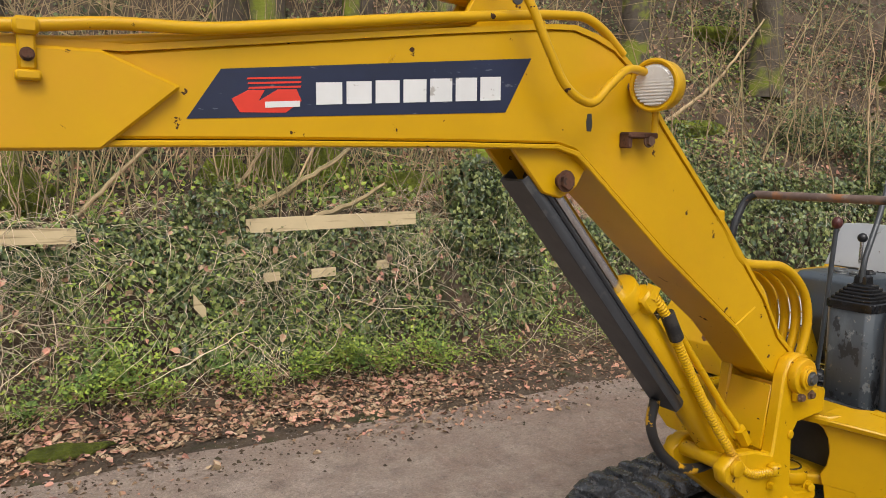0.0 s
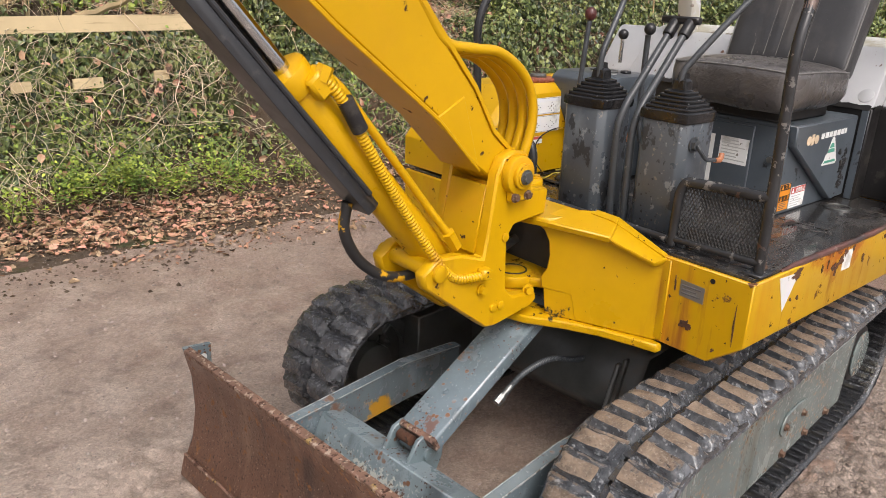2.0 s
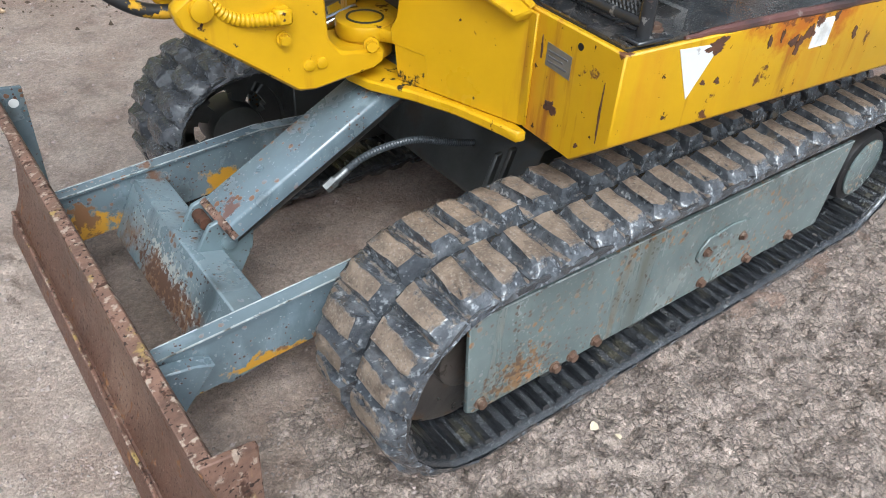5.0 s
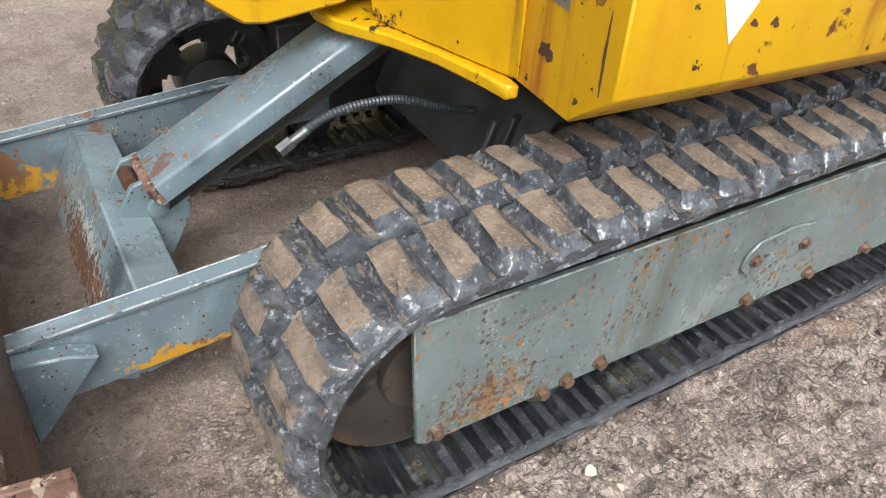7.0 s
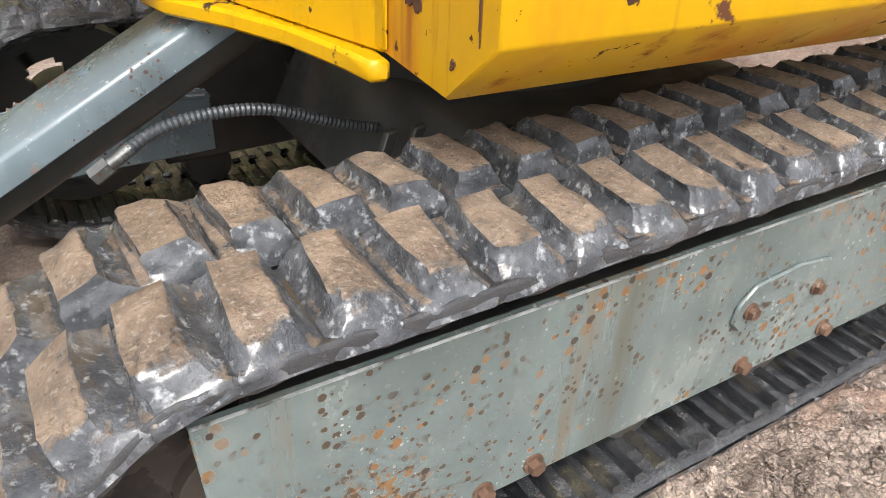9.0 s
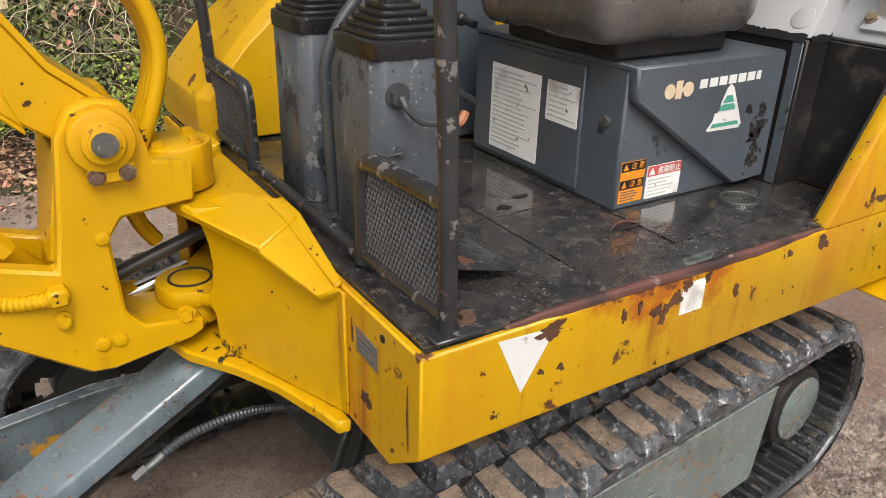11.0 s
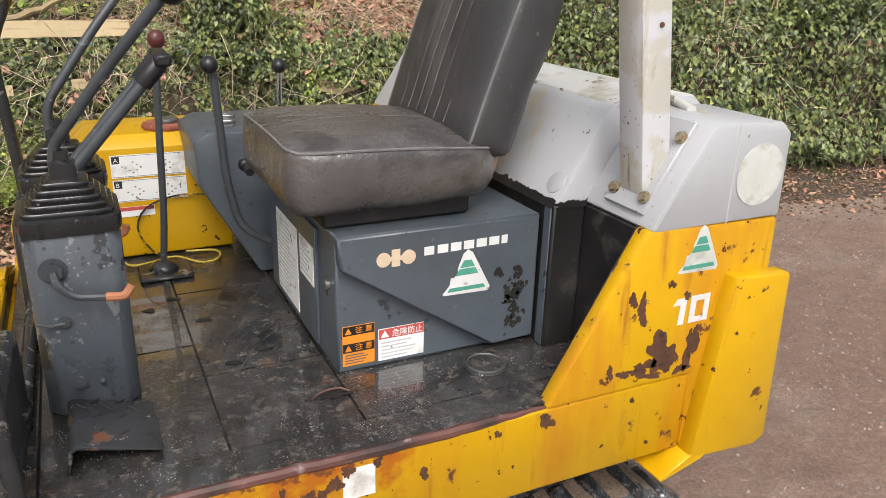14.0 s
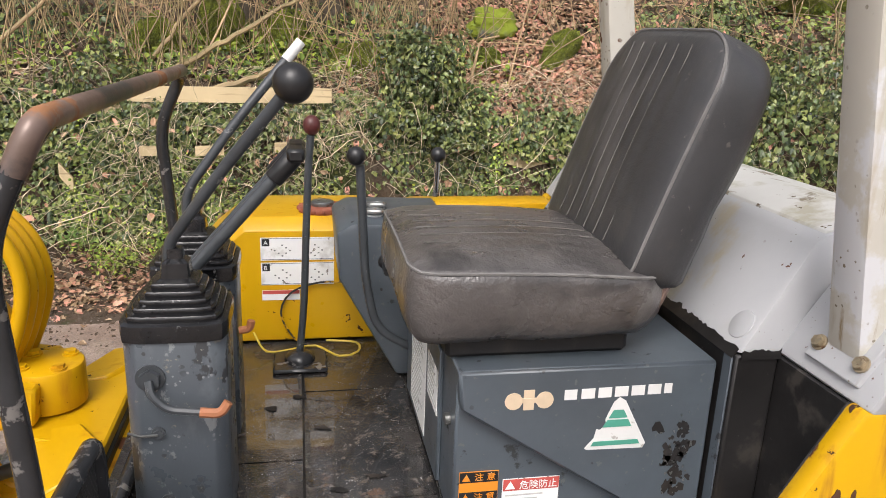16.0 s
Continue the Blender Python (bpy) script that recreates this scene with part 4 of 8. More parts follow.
for yc, o in ((YN, -1), (YF, 1)):
    f = bmesh.new()
    yo = yc + o * 0.091
    yi = yc - o * (0.05 if o < 0 else 0.098)
    box(f, (-0.60 if o < 0 else -0.47, min(yo, yi), 0.125), (0.50, max(yo, yi), 0.335 if o < 0 else 0.365), 0.004)
    frame_part = part("track_frame", under(f), "dark_under", digger, "oily dark track frame behind a grey-green side plate")
    front = 0.0 if o < 0 else 0.14
    b = prism(None, [(-0.658 + front, 0.368), (-0.648 + front, 0.146), (-0.632 + front, 0.136), (0.475, 0.126), (0.505, 0.354)], "y", yo, yo + o * 0.010, 0.002)
    part("side_plate", under(b), "side_plate", frame_part, "grey-green speckled steel plate with rust")
    top_line = [Vector((-0.657 + front + (1.16 - front) * k / 60, yo + o * 0.0095, 0.3675 - 0.0143 * k / 60)) for k in range(61)]
    part("plate_edge", under(tube(None, top_line, 0.0016, 6)), "bright_edge", frame_part, "rubbed bright top edge")
    for x, z in ((-0.325, 0.152), (-0.389, 0.145), (-0.434, 0.141), (0.004, 0.150), (0.17, 0.148), (0.34, 0.146), (-0.618 + front, 0.158)):
        bb = under(bolt(None, (x, yo + o * 0.010, z), (0, o, 0), 0.0095, 0.012))
        part("bolt", bb, "bolt", frame_part)
    b = prism(None, [(-0.047, 0.236), (-0.042, 0.260), (-0.018, 0.282), (0.060, 0.288), (0.125, 0.278), (0.140, 0.255), (0.122, 0.226), (0.060, 0.222), (-0.032, 0.220)], "y", yo + o * 0.010, yo + o * 0.016, 0.002)
    part("grease_cover", under(b), "side_plate", frame_part, "small bolted cover plate")
    for x, z in ((-0.020, 0.247), (0.107, 0.240)):
        part("bolt", under(bolt(None, (x, yo + o * 0.016, z), (0, o, 0), 0.0085, 0.010)), "bolt", frame_part)
    # front idler and rear sprocket
    b = pierced_wheel((X0, yc, ZC), 0.166, 0.035) if o > 0 else rod(None, (X0, yc - 0.035, ZC), (X0, yc + 0.035, ZC), 0.166, seg=48, bevel=0.012)
    rod(b, (X0, yc - 0.052, ZC), (X0, yc + 0.052, ZC), 0.07, seg=28, bevel=0.006)
    part("idler_wheel", under(b), "idler_rust" if o < 0 else "dark_under", digger, "oily dark steel idler wheel")
    b = rod(None, (X1, yc - 0.03, ZC), (X1, yc + 0.03, ZC), 0.150, seg=36, bevel=0.006)
    for k in range(11):
        a = 2 * math.pi * k / 11
        rod(b, (X1 + 0.145 * math.cos(a), yc - 0.028, ZC + 0.145 * math.sin(a)), (X1 + 0.145 * math.cos(a), yc + 0.028, ZC + 0.145 * math.sin(a)), 0.022, seg=10)
    sprocket = part("drive_sprocket", under(b), "dark_under", digger, "dark steel drive sprocket")
    b = rod(None, (X1, yc, ZC), (X1, yc + o * 0.085, ZC), 0.098, seg=36, bevel=0.012)
    part("motor_hub", under(b), "black", sprocket)
    b = rod(None, (X1, yc + o * 0.085, ZC), (X1, yc + o * 0.092, ZC), 0.078, seg=32, bevel=0.003)
    part("hub_cover", under(b), "side_plate", sprocket, "grey hub cover")
    for k in range(4):
        x = -0.38 + 0.26 * k
        b = rod(None, (x, yc - 0.055, 0.088), (x, yc + 0.055, 0.088), 0.046, seg=24, bevel=0.006)
        part("track_roller", under(b), "dark_under", digger, "dark steel track roller")
    b = rod(None, (0.05, yc - 0.04, 0.372), (0.05, yc + 0.04, 0.372), 0.028, seg=20)
    part("carrier_roller", under(b), "dark_under", digger)

# centre frame and slewing ring
b = prism(None, [(-0.30, 0.24), (-0.22, 0.40), (0.30, 0.40), (0.36, 0.24), (0.30, 0.18), (-0.24, 0.18)], "y", -0.19, 0.34, 0.01)
for x in (-0.16, 0.22):
    box(b, (x - 0.06, -0.40, 0.20), (x + 0.06, 0.55, 0.30), 0.008)
part("centre_frame", under(b), "dark_under", digger, "oily dark steel centre frame")
b = rod(None, (0, YMID, 0.39), (0, YMID, 0.53), 0.23, seg=48, bevel=0.01)
part("slewing_ring", under(b), "dark_under", digger)

# dozer blade
cols = [(-1.105, 0.384), (-1.117, 0.376), (-1.100, 0.30), (-1.098, 0.20), (-1.112, 0.115), (-1.137, 0.06), (-1.150, 0.018)]
back = [(-1.128, 0.016), (-1.118, 0.06), (-1.098, 0.115), (-1.084, 0.20), (-1.086, 0.30), (-1.096, 0.384)]
b = prism(None, cols + back, "y", -0.525, 0.685, 0.0015)
blade = part("dozer_blade", under(b), "rusty", digger, "brown rusted steel dozer blade")
b = prism(None, [(-1.118, 0.384), (-1.096, 0.388), (-1.090, 0.374), (-1.115, 0.368)], "y", -0.525, 0.685, 0.002)
part("top_edge", under(b), "worn_edge", blade, "scraped rusty top edge")
b = prism(None, [(-1.141, 0.066), (-1.136, 0.072), (-1.118, 0.070), (-1.130, 0.010), (-1.156, 0.008)], "y", -0.527, 0.687, 0.002)
part("cutting_edge", under(b), "rusty", blade)
seam = [Vector((-1.1405 + 0.0008 * math.sin(y * 41), y, 0.071 + 0.0010 * math.sin(y * 67))) for y in np.linspace(-0.52, 0.68, 90)]
part("weld_seam", under(tube(None, seam, 0.0040, 6)), "worn_edge", blade, "pale worn weld seam")
for y, o in ((-0.525, -1), (0.685, 1)):
    poly = [(-1.116, 0.390), (-1.036, 0.380), (-1.042, 0.05), (-1.060, 0.018), (-1.140, 0.012), (-1.122, 0.075), (-1.100, 0.13), (-1.093, 0.20), (-1.096, 0.30)]
    b = prism(None, poly, "y", y, y + o * 0.012, 0.002)
    part("end_plate", under(b), "worn_edge" if o < 0 else "steel", blade, "rusty steel end plate" if o < 0 else "grey steel end plate")
b = rod(None, (-1.062, 0.6835, 0.345), (-1.062, 0.6855, 0.345), 0.011, seg=16)
part("bolt_hole", under(b), "label", blade)

# blade arms, cross member and lift cylinder
for y in (-0.205, 0.352):
    b = prism(None, [(-1.095, 0.271), (-0.62, 0.305), (-0.40, 0.288), (-0.40, 0.188), (-0.62, 0.188), (-1.085, 0.155)], "y", y - 0.009, y + 0.009, 0.002)
    arm = part("blade_arm", under(b), "steel", digger, "grey-blue steel blade arm with yellow and rust patches")
    b = prism(None, [(-1.095, 0.278), (-0.62, 0.312), (-0.40, 0.295), (-0.40, 0.287), (-0.62, 0.304), (-1.095, 0.270)], "y", y - 0.016, y + 0.016, 0.002)
    part("top_flange", under(b), "steel", arm)
    for e in (-0.0155, 0.0155):
        line = [Vector((x, y + e, np.interp(x, [-1.095, -0.62, -0.40], [0.278, 0.312, 0.295]) - 0.0005)) for x in np.linspace(-1.09, -0.41, 40)]
        part("rubbed_edge", under(tube(None, line, 0.0018, 6)), "bright_edge", arm)
b = prism(None, [(-1.09, 0.27), (-1.02, 0.26), (-0.985, 0.245), (-1.07, 0.14), (-1.09, 0.12)], "y", -0.245, -0.215, 0.003)
part("gusset", under(b), "steel", blade)
b = prism(None, [(-0.918, 0.274), (-0.982, 0.150), (-0.950, 0.132), (-0.870, 0.150), (-0.850, 0.255)], "y", -0.195, 0.342, 0.003)
cross = part("cross_member", under(b), "steel_rusted", digger, "grey steel cross member with flaking rust")
for y in (0.034, 0.118):
    b = prism(None, [(-0.915, 0.25), (-0.872, 0.318), (-0.842, 0.326), (-0.806, 0.316), (-0.784, 0.285), (-0.790, 0.240), (-0.83, 0.17)], "y", y - 0.006, y + 0.006, 0.002)
    part("clevis_plate", under(b), "steel_plain", cross)
b = rod(None, (-0.838, 0.020, 0.272), (-0.838, 0.132, 0.272), 0.017, seg=18, bevel=0.003)
part("pin", under(b), "steel_plain", cross)
b = rod(None, (-0.868, 0.055, 0.306), (-0.868, 0.098, 0.306), 0.013, seg=14)
part("grease_nipple", under(b), "rust", cross)


def sloped(p0, p1):
    """A frame at p0 whose x runs to p1 and whose y stays level."""
    d = (Vector(p1) - Vector(p0)).normalized()
    side = Vector((0, 0, 1)).cross(d).normalized()
    return Matrix.Translation(p0) @ Matrix((d, side, d.cross(side))).transposed().to_4x4()


lift = sloped((-0.838, 0.060, 0.290), (-0.20, 0.070, 0.622))
b = rod(None, (0, 0, -0.018), (0.50, 0, -0.018), 0.036, seg=24)
rod(b, (-0.02, 0, -0.018), (0.06, 0, -0.018), 0.026, seg=16)
b.transform(lift)
ram = part("blade_cylinder", under(b), "dark_under", digger, "dark hydraulic cylinder under a grey cover")
b = prism(None, [(-0.060, -0.004), (-0.060, 0.030), (-0.055, 0.035), (0.055, 0.035), (0.060, 0.030), (0.060, -0.004), (0.054, -0.004), (0.054, 0.028), (-0.054, 0.028), (-0.054, -0.004)], "x", 0.0, 0.56, 0.002)
b.transform(lift)
cover = part("cylinder_cover", under(b), "steel", ram, "grey-blue steel channel cover, scuffed")
b = prism(None, [(-0.0605, 0.0), (-0.0605, 0.031), (-0.055, 0.0365), (0.055, 0.0365), (0.0605, 0.031), (0.0605, 0.0)], "x", -0.002, 0.014, 0.002)
b.transform(lift)
part("worn_end", under(b), "worn_edge", cover)
for x in (0.13, 0.27):
    b = bolt(None, (x, 0.012, 0.035), (0, 0, 1), 0.0065, 0.006)
    b.transform(lift)
    part("bolt", under(b), "steel", cover)
run = curve_points([(-0.612, -0.012, 0.362), (-0.56, -0.015, 0.392), (-0.49, -0.015, 0.402), (-0.41, -0.012, 0.392), (-0.31, -0.008, 0.352), (-0.22, 0.0, 0.325), (-0.15, 0.0, 0.32)], 0.01)
b = tube(None, even(run, 0.0035), 0.0070, 10, (0.004, 0.0016))
part("coil_hose", under(b), "lever", ram, "hydraulic hose in a steel coil guard")
b = rod(None, (-0.640, -0.010, 0.345), (-0.618, -0.011, 0.359), 0.0120, seg=6)
rod(b, (-0.620, -0.011, 0.357), (-0.590, -0.013, 0.376), 0.0088, seg=12)
part("hose_fitting", under(b), "zinc", ram)
# stays: the dark underframe colour stands in for the shadow they lie in
for p in ((-0.315, -0.155, 0.395), (-0.275, -0.155, 0.395)):
    b = slab(None, [p, (p[0] - 0.045, p[1], p[2] - 0.13), (p[0] - 0.030, p[1], p[2] - 0.135), (p[0] + 0.018, p[1], p[2])], 0.012)
    part("stay", under(b), "dark_under", digger)

# ---- upper body ----
b = prism(None, [(0.0, 0.757), (0.0, 0.606), (0.080, 0.541), (1.135, 0.541), (1.215, 0.606), (1.215, 0.757)], "x", 0.0, 1.085, 0.003)
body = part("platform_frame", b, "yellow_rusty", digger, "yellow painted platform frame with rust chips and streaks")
b = box(None, (-0.006, 0.20, 0.548), (0.0, 0.222, 0.752), 0.002)
part("weld_strip", b, "yellow", body)
b = flat(None, (0.0, 0.0, 0.0), (1, 0, 0), (0, 0, 1), [(0.111, 0.747), (0.205, 0.742), (0.153, 0.656)])
part("triangle_sticker", b, "decal_white", body, "white triangle sticker, peeling")
b = flat(None, (0, 0, 0), (1, 0, 0), (0, 0, 1), rect(0.447, 0.690, 0.496, 0.742))
part("square_sticker", b, "label", body, "small white square label")
b = flat(None, (0, 0, 0), (0, -1, 0), (0, 0, 1), [(-0.172, 0.676), (-0.110, 0.673), (-0.110, 0.712), (-0.172, 0.715)])
plate = part("serial_plate", b, "plate_metal", body, "scuffed metal maker's plate")
for k in range(3):
    b = flat(None, (-0.0012, 0, 0), (0, -1, 0), (0, 0, 1), rect(-0.166, 0.683 + 0.009 * k, -0.118 - 0.010 * (k % 2), 0.686 + 0.009 * k))
    part("print_bar", b, "ink", plate)
b = rod(None, (-0.0012, 0.095, 0.735), (0.002, 0.095, 0.735), 0.006, seg=14)
part("drain_hole", b, "black", body)


def blotch(cx, cy, rx, ry, seed, n=46):
    """An uneven patch outline."""
    rng = random.Random(seed)
    ph = [rng.uniform(0, 6.28) for _ in range(4)]
    out = []
    for k in range(n):
        a = 2 * math.pi * k / n
        r = 1 + 0.28 * math.sin(2 * a + ph[0]) + 0.2 * math.sin(3 * a + ph[1]) + 0.14 * math.sin(5 * a + ph[2]) + 0.1 * math.sin(8 * a + ph[3]) + rng.uniform(-0.16, 0.16)
        out.append((cx + rx * r * math.cos(a), cy + ry * r * math.sin(a)))
    return out


for k, (x, z, rx, rz) in enumerate(((0.196, 0.738, 0.024, 0.010), (0.395, 0.712, 0.009, 0.010), (0.412, 0.703, 0.008, 0.014), (0.435, 0.722, 0.010, 0.014), (0.455, 0.738, 0.008, 0.010),
                                    (0.575, 0.700, 0.007, 0.010), (0.50, 0.742, 0.008, 0.006), (0.33, 0.722, 0.004, 0.012), (0.36, 0.728, 0.003, 0.012), (0.70, 0.735, 0.006, 0.006), (0.79, 0.735, 0.014, 0.012),
                                    (0.185, 0.678, 0.005, 0.004), (0.22, 0.675, 0.005, 0.006))):
    part("rust_patch", flat(None, (0, -0.0008, 0), (1, 0, 0), (0, 0, 1), blotch(x, z, rx, rz, k), 0.0004), "rust", body)
for k, (y, z, ry, rz) in enumerate(((0.145, 0.610, 0.013, 0.012), (0.03, 0.65, 0.002, 0.04), (0.07, 0.575, 0.004, 0.004), (0.185, 0.70, 0.002, 0.016))):
    part("rust_patch", flat(None, (-0.0008, 0, 0), (0, -1, 0), (0, 0, 1), blotch(-y, z, ry, rz, 60 + k), 0.0004), "rust", body)

# floor plates of the platform; a black sheet is added beneath to darken the open joints
part("joint_backing", box(None, (0.010, 0.008, 0.754), (0.95, 1.20, 0.7585), 0.0), "black", digger, "black sheet added under the floor plates to darken their joints")
rng = random.Random(4)
for x0, x1, y0, y1 in ((0.012, 0.062, 0.012, 1.19), (0.066, 0.306, 0.078, 0.42), (0.066, 0.306, 0.424, 1.19), (0.310, 0.508, 0.078, 0.30), (0.310, 0.508, 0.304, 0.66), (0.310, 0.508, 0.664, 1.19), (0.512, 0.95, 0.078, 1.19)):
    part("floor_plate", box(None, (x0, y0, 0.752), (x1, y1, 0.764 + rng.uniform(-0.0006, 0.0006)), 0.0), "deck", digger, "wet black steel floor plate")
part("floor_plate", box(None, (0.066, 0.010, 0.752), (0.82, 0.0755, 0.7645), 0.0), "deck", digger, "wet black steel floor plate")
edge_run = [Vector((x, 0.006 + 0.0012 * math.sin(9 * x) + 0.0015 * noise.noise(Vector((x * 30, 0, 0))), 0.7585 + 0.0015 * math.sin(6 * x + 1) + 0.0015 * noise.noise(Vector((x * 24, 5, 0))))) for x in np.linspace(0.125, 0.79, 80)]
part("floor_edge", tube(None, edge_run, [0.0085 * min(1, 0.35 + 6 * min(x - 0.125, 0.79 - x)) for x in np.linspace(0.125, 0.79, 80)], 8), "deck_edge", digger, "rust-red worn platform edge")
b = rod(None, (0.762, 0.156, 0.763), (0.762, 0.156, 0.7665), 0.040, seg=32, bevel=0.002)
lid = part("floor_plug", b, "deck", digger, "round plug in the floor")
b = tube(None, [(0.762 + 0.033 * math.cos(a), 0.156 + 0.033 * math.sin(a), 0.7672) for a in np.linspace(0, 2 * math.pi, 33)], 0.0022, 6)
part("plug_rim", b, "zinc", lid, "worn bright rim")
part("hole_lip", tube(None, curve_points([(0.448, 0.160, 0.7650), (0.470, 0.171, 0.7690), (0.498, 0.173, 0.7695), (0.514, 0.164, 0.7650)], 0.006), 0.0018, 6), "deck_edge", digger, "lifted rusty lip of the floor hole")
part("floor_hole", flat(None, (0, 0, 0.7655), (1, 0, 0), (0, 1, 0), blotch(0.481, 0.164, 0.034, 0.008, 5), 0.0004), "black", digger, "jagged rust hole in the floor")
for x, y in ((0.30, 0.64), (0.25, 0.60), (0.36, 0.33), (0.42, 0.36), (0.34, 0.52)):
    part("floor_hole", flat(None, (0, 0, 0.7655), (1, 0, 0), (0, 1, 0), blotch(x, y, 0.012, 0.006, int(x * 99)), 0.0004), "black", digger)

# nose that carries the boom swing pivot
PIV = (-0.120, 0.590)
for o in (1, -1):
    mirror = (lambda y: y) if o > 0 else (lambda y: 2 * PIV[1] - y)
    edge = [(-0.002, 0.212, 0.542), (-0.078, 0.405, 0.542), (-0.084, 0.420, 0.608), (-0.112, 0.493, 0.610), (-0.114, 0.498, 0.640), (-0.109, 0.485, 0.664), (-0.107, 0.480, 0.700), (-0.109, 0.485, 0.738),
            (-0.114, 0.498, 0.764), (-0.125, 0.526, 0.782), (-0.125, 0.526, 0.796), (-0.002, 0.212, 0.746)]
    b = slab(None, [(x, mirror(y), z) for x, y, z in edge], -0.018 * o, 0.003)
    part("nose_side", b, "yellow", body)
    for corners in (((-0.136, 0.509, 0.779), (-0.072, 0.327, 0.770), (0.003, 0.362, 0.795), (0.003, 0.431, 0.797), (-0.045, 0.505, 0.793)), ((-0.023, 0.231, 0.728), (0.003, 0.213, 0.742), (0.003, 0.362, 0.795), (-0.072, 0.327, 0.770))):
        b = slab(None, [(x, mirror(y), z) for x, y, z in corners], -0.017 * o, 0.003)
        part("nose_wing", b, "yellow", body)
    b = slab(None, [(x, mirror(y), z) for x, y, z in ((-0.010, 0.216, 0.752), (0.0025, 0.216, 0.758), (0.0025, 0.364, 0.810), (0.0025, 0.431, 0.812), (-0.024, 0.431, 0.806), (-0.022, 0.364, 0.802))], -0.006 * o, 0.002)
    part("nose_fold", b, "yellow", body)
    b = slab(None, [(x, mirror(y), z) for x, y, z in ((-0.066, 0.405, 0.542), (-0.072, 0.420, 0.612), (-0.100, 0.493, 0.614), (-0.096, 0.485, 0.542))], -0.010 * o, 0.002)
    part("nose_recess", b, "yellow", body)
b = prism(None, [(0.0, 0.195), (-0.022, 0.197), (-0.032, 0.24), (-0.062, 0.335), (-0.105, 0.42), (-0.160, 0.50), (-0.178, 0.56), (-0.172, 0.63), (-0.12, 0.75), (-0.03, 0.98), (0.0, 0.985)], "z", 0.519, 0.541, 0.004)
part("nose_bottom", b, "yellow", body)
b = prism(None, [(0.0, 0.43), (-0.020, 0.44), (-0.128, 0.475), (-0.150, 0.545), (-0.150, 0.635), (-0.128, 0.705), (-0.020, 0.74), (0.0, 0.75)], "z", 0.778, 0.802, 0.004)
part("nose_top", b, "yellow", body)
b = rod(None, (*PIV, 0.600), (*PIV, 0.632), 0.060, seg=28, bevel=0.005)
prism(b, [(-0.12, 0.53), (-0.02, 0.40), (0.0, 0.40), (0.0, 0.78), (-0.02, 0.78), (-0.12, 0.65)], "z", 0.602, 0.628, 0.004)
part("pivot_boss", b, "yellow", body)
b = tube(None, [(PIV[0] + 0.036 * math.cos(a), PIV[1] + 0.036 * math.sin(a), 0.6325) for a in np.linspace(0, 6.2, 28)], 0.0025, 6)
part("pivot_ring", b, "black", body)
part("pivot_bolt", bolt(None, (-0.150, 0.505, 0.612), (-0.4, -1, 0), 0.011, 0.016), "yellow", body)
b = rod(None, (-0.236, 0.66, 0.585), (-0.105, 0.655, 0.622), 0.015, seg=16)
part("swing_cylinder_rod", b, "chrome", body)
b = rod(None, (-0.245, 0.62, 0.648), (-0.08, 0.625, 0.700), 0.013, seg=14)
part("link_rod", b, "dark_under", body, "greasy dark link rod")
b = tube(None, curve_points([(-0.205, 0.62, 0.835), (-0.200, 0.62, 0.79), (-0.182, 0.62, 0.735), (-0.160, 0.62, 0.700)], 0.02), 0.014, 8)
part("hook_link", b, "yellow", body)
part("nose_core", box(None, (-0.035, 0.30, 0.545), (0.002, 0.90, 0.775), 0.004), "dark_under", body, "dark oily interior")

# ---- boom, swung a little ----
SWING = Matrix.Translation((PIV[0], PIV[1], 0)) @ Matrix.Rotation(radians(2.0), 4, "Z") @ Matrix.Translation((-PIV[0], -PIV[1], 0))


def swung(bm):
    bm.transform(SWING)
    return bm


YB0, YB1 = 0.530, 0.650
cheek = [(-0.190, 0.945), (-0.205, 0.972), (-0.245, 0.980), (-0.280, 0.968), (-0.300, 0.93), (-0.318, 0.80), (-0.330, 0.735), (-0.400, 0.758), (-0.470, 0.765), (-0.515, 0.735), (-0.505, 0.70),
         (-0.310, 0.552), (-0.275, 0.548), (-0.150, 0.566), (-0.128, 0.578), (-0.128, 0.600), (-0.220, 0.612), (-0.245, 0.640), (-0.252, 0.770), (-0.230, 0.800), (-0.12, 0.808), (-0.115, 0.872), (-0.175, 0.880)]
b = prism(None, cheek, "y", 0.497, 0.531, 0.005)
bracket = part("swing_bracket", swung(b), "yellow", digger, "yellow cast swing bracket at the boom foot")
b = prism(None, cheek, "y", 0.649, 0.683, 0.005)
part("far_cheek", swung(b), "yellow", bracket)
b = prism(None, [(-0.296, 0.90), (-0.318, 0.79), (-0.335, 0.70), (-0.30, 0.56), (-0.25, 0.555), (-0.25, 0.87)], "y", 0.520, 0.66, 0.004)
part("web", swung(b), "yellow", bracket)
b = slab(None, [(-0.300, 0.53, 0.90), (-0.335, 0.53, 0.74), (-0.335, 0.65, 0.74), (-0.300, 0.65, 0.90)], -0.012)
part("front_plate", swung(b), "yellow", bracket)
b = rod(None, (*PIV, 0.806), (*PIV, 0.882), 0.060, seg=32, bevel=0.006)
prism(b, [(-0.26, 0.50), (-0.14, 0.53), (-0.10, 0.59), (-0.14, 0.65), (-0.26, 0.68)], "z", 0.808, 0.872, 0.006)
part("bracket_arm", swung(b), "yellow", bracket)
b = rod(None, (*PIV, 0.562), (*PIV, 0.602), 0.055, seg=28, bevel=0.005)
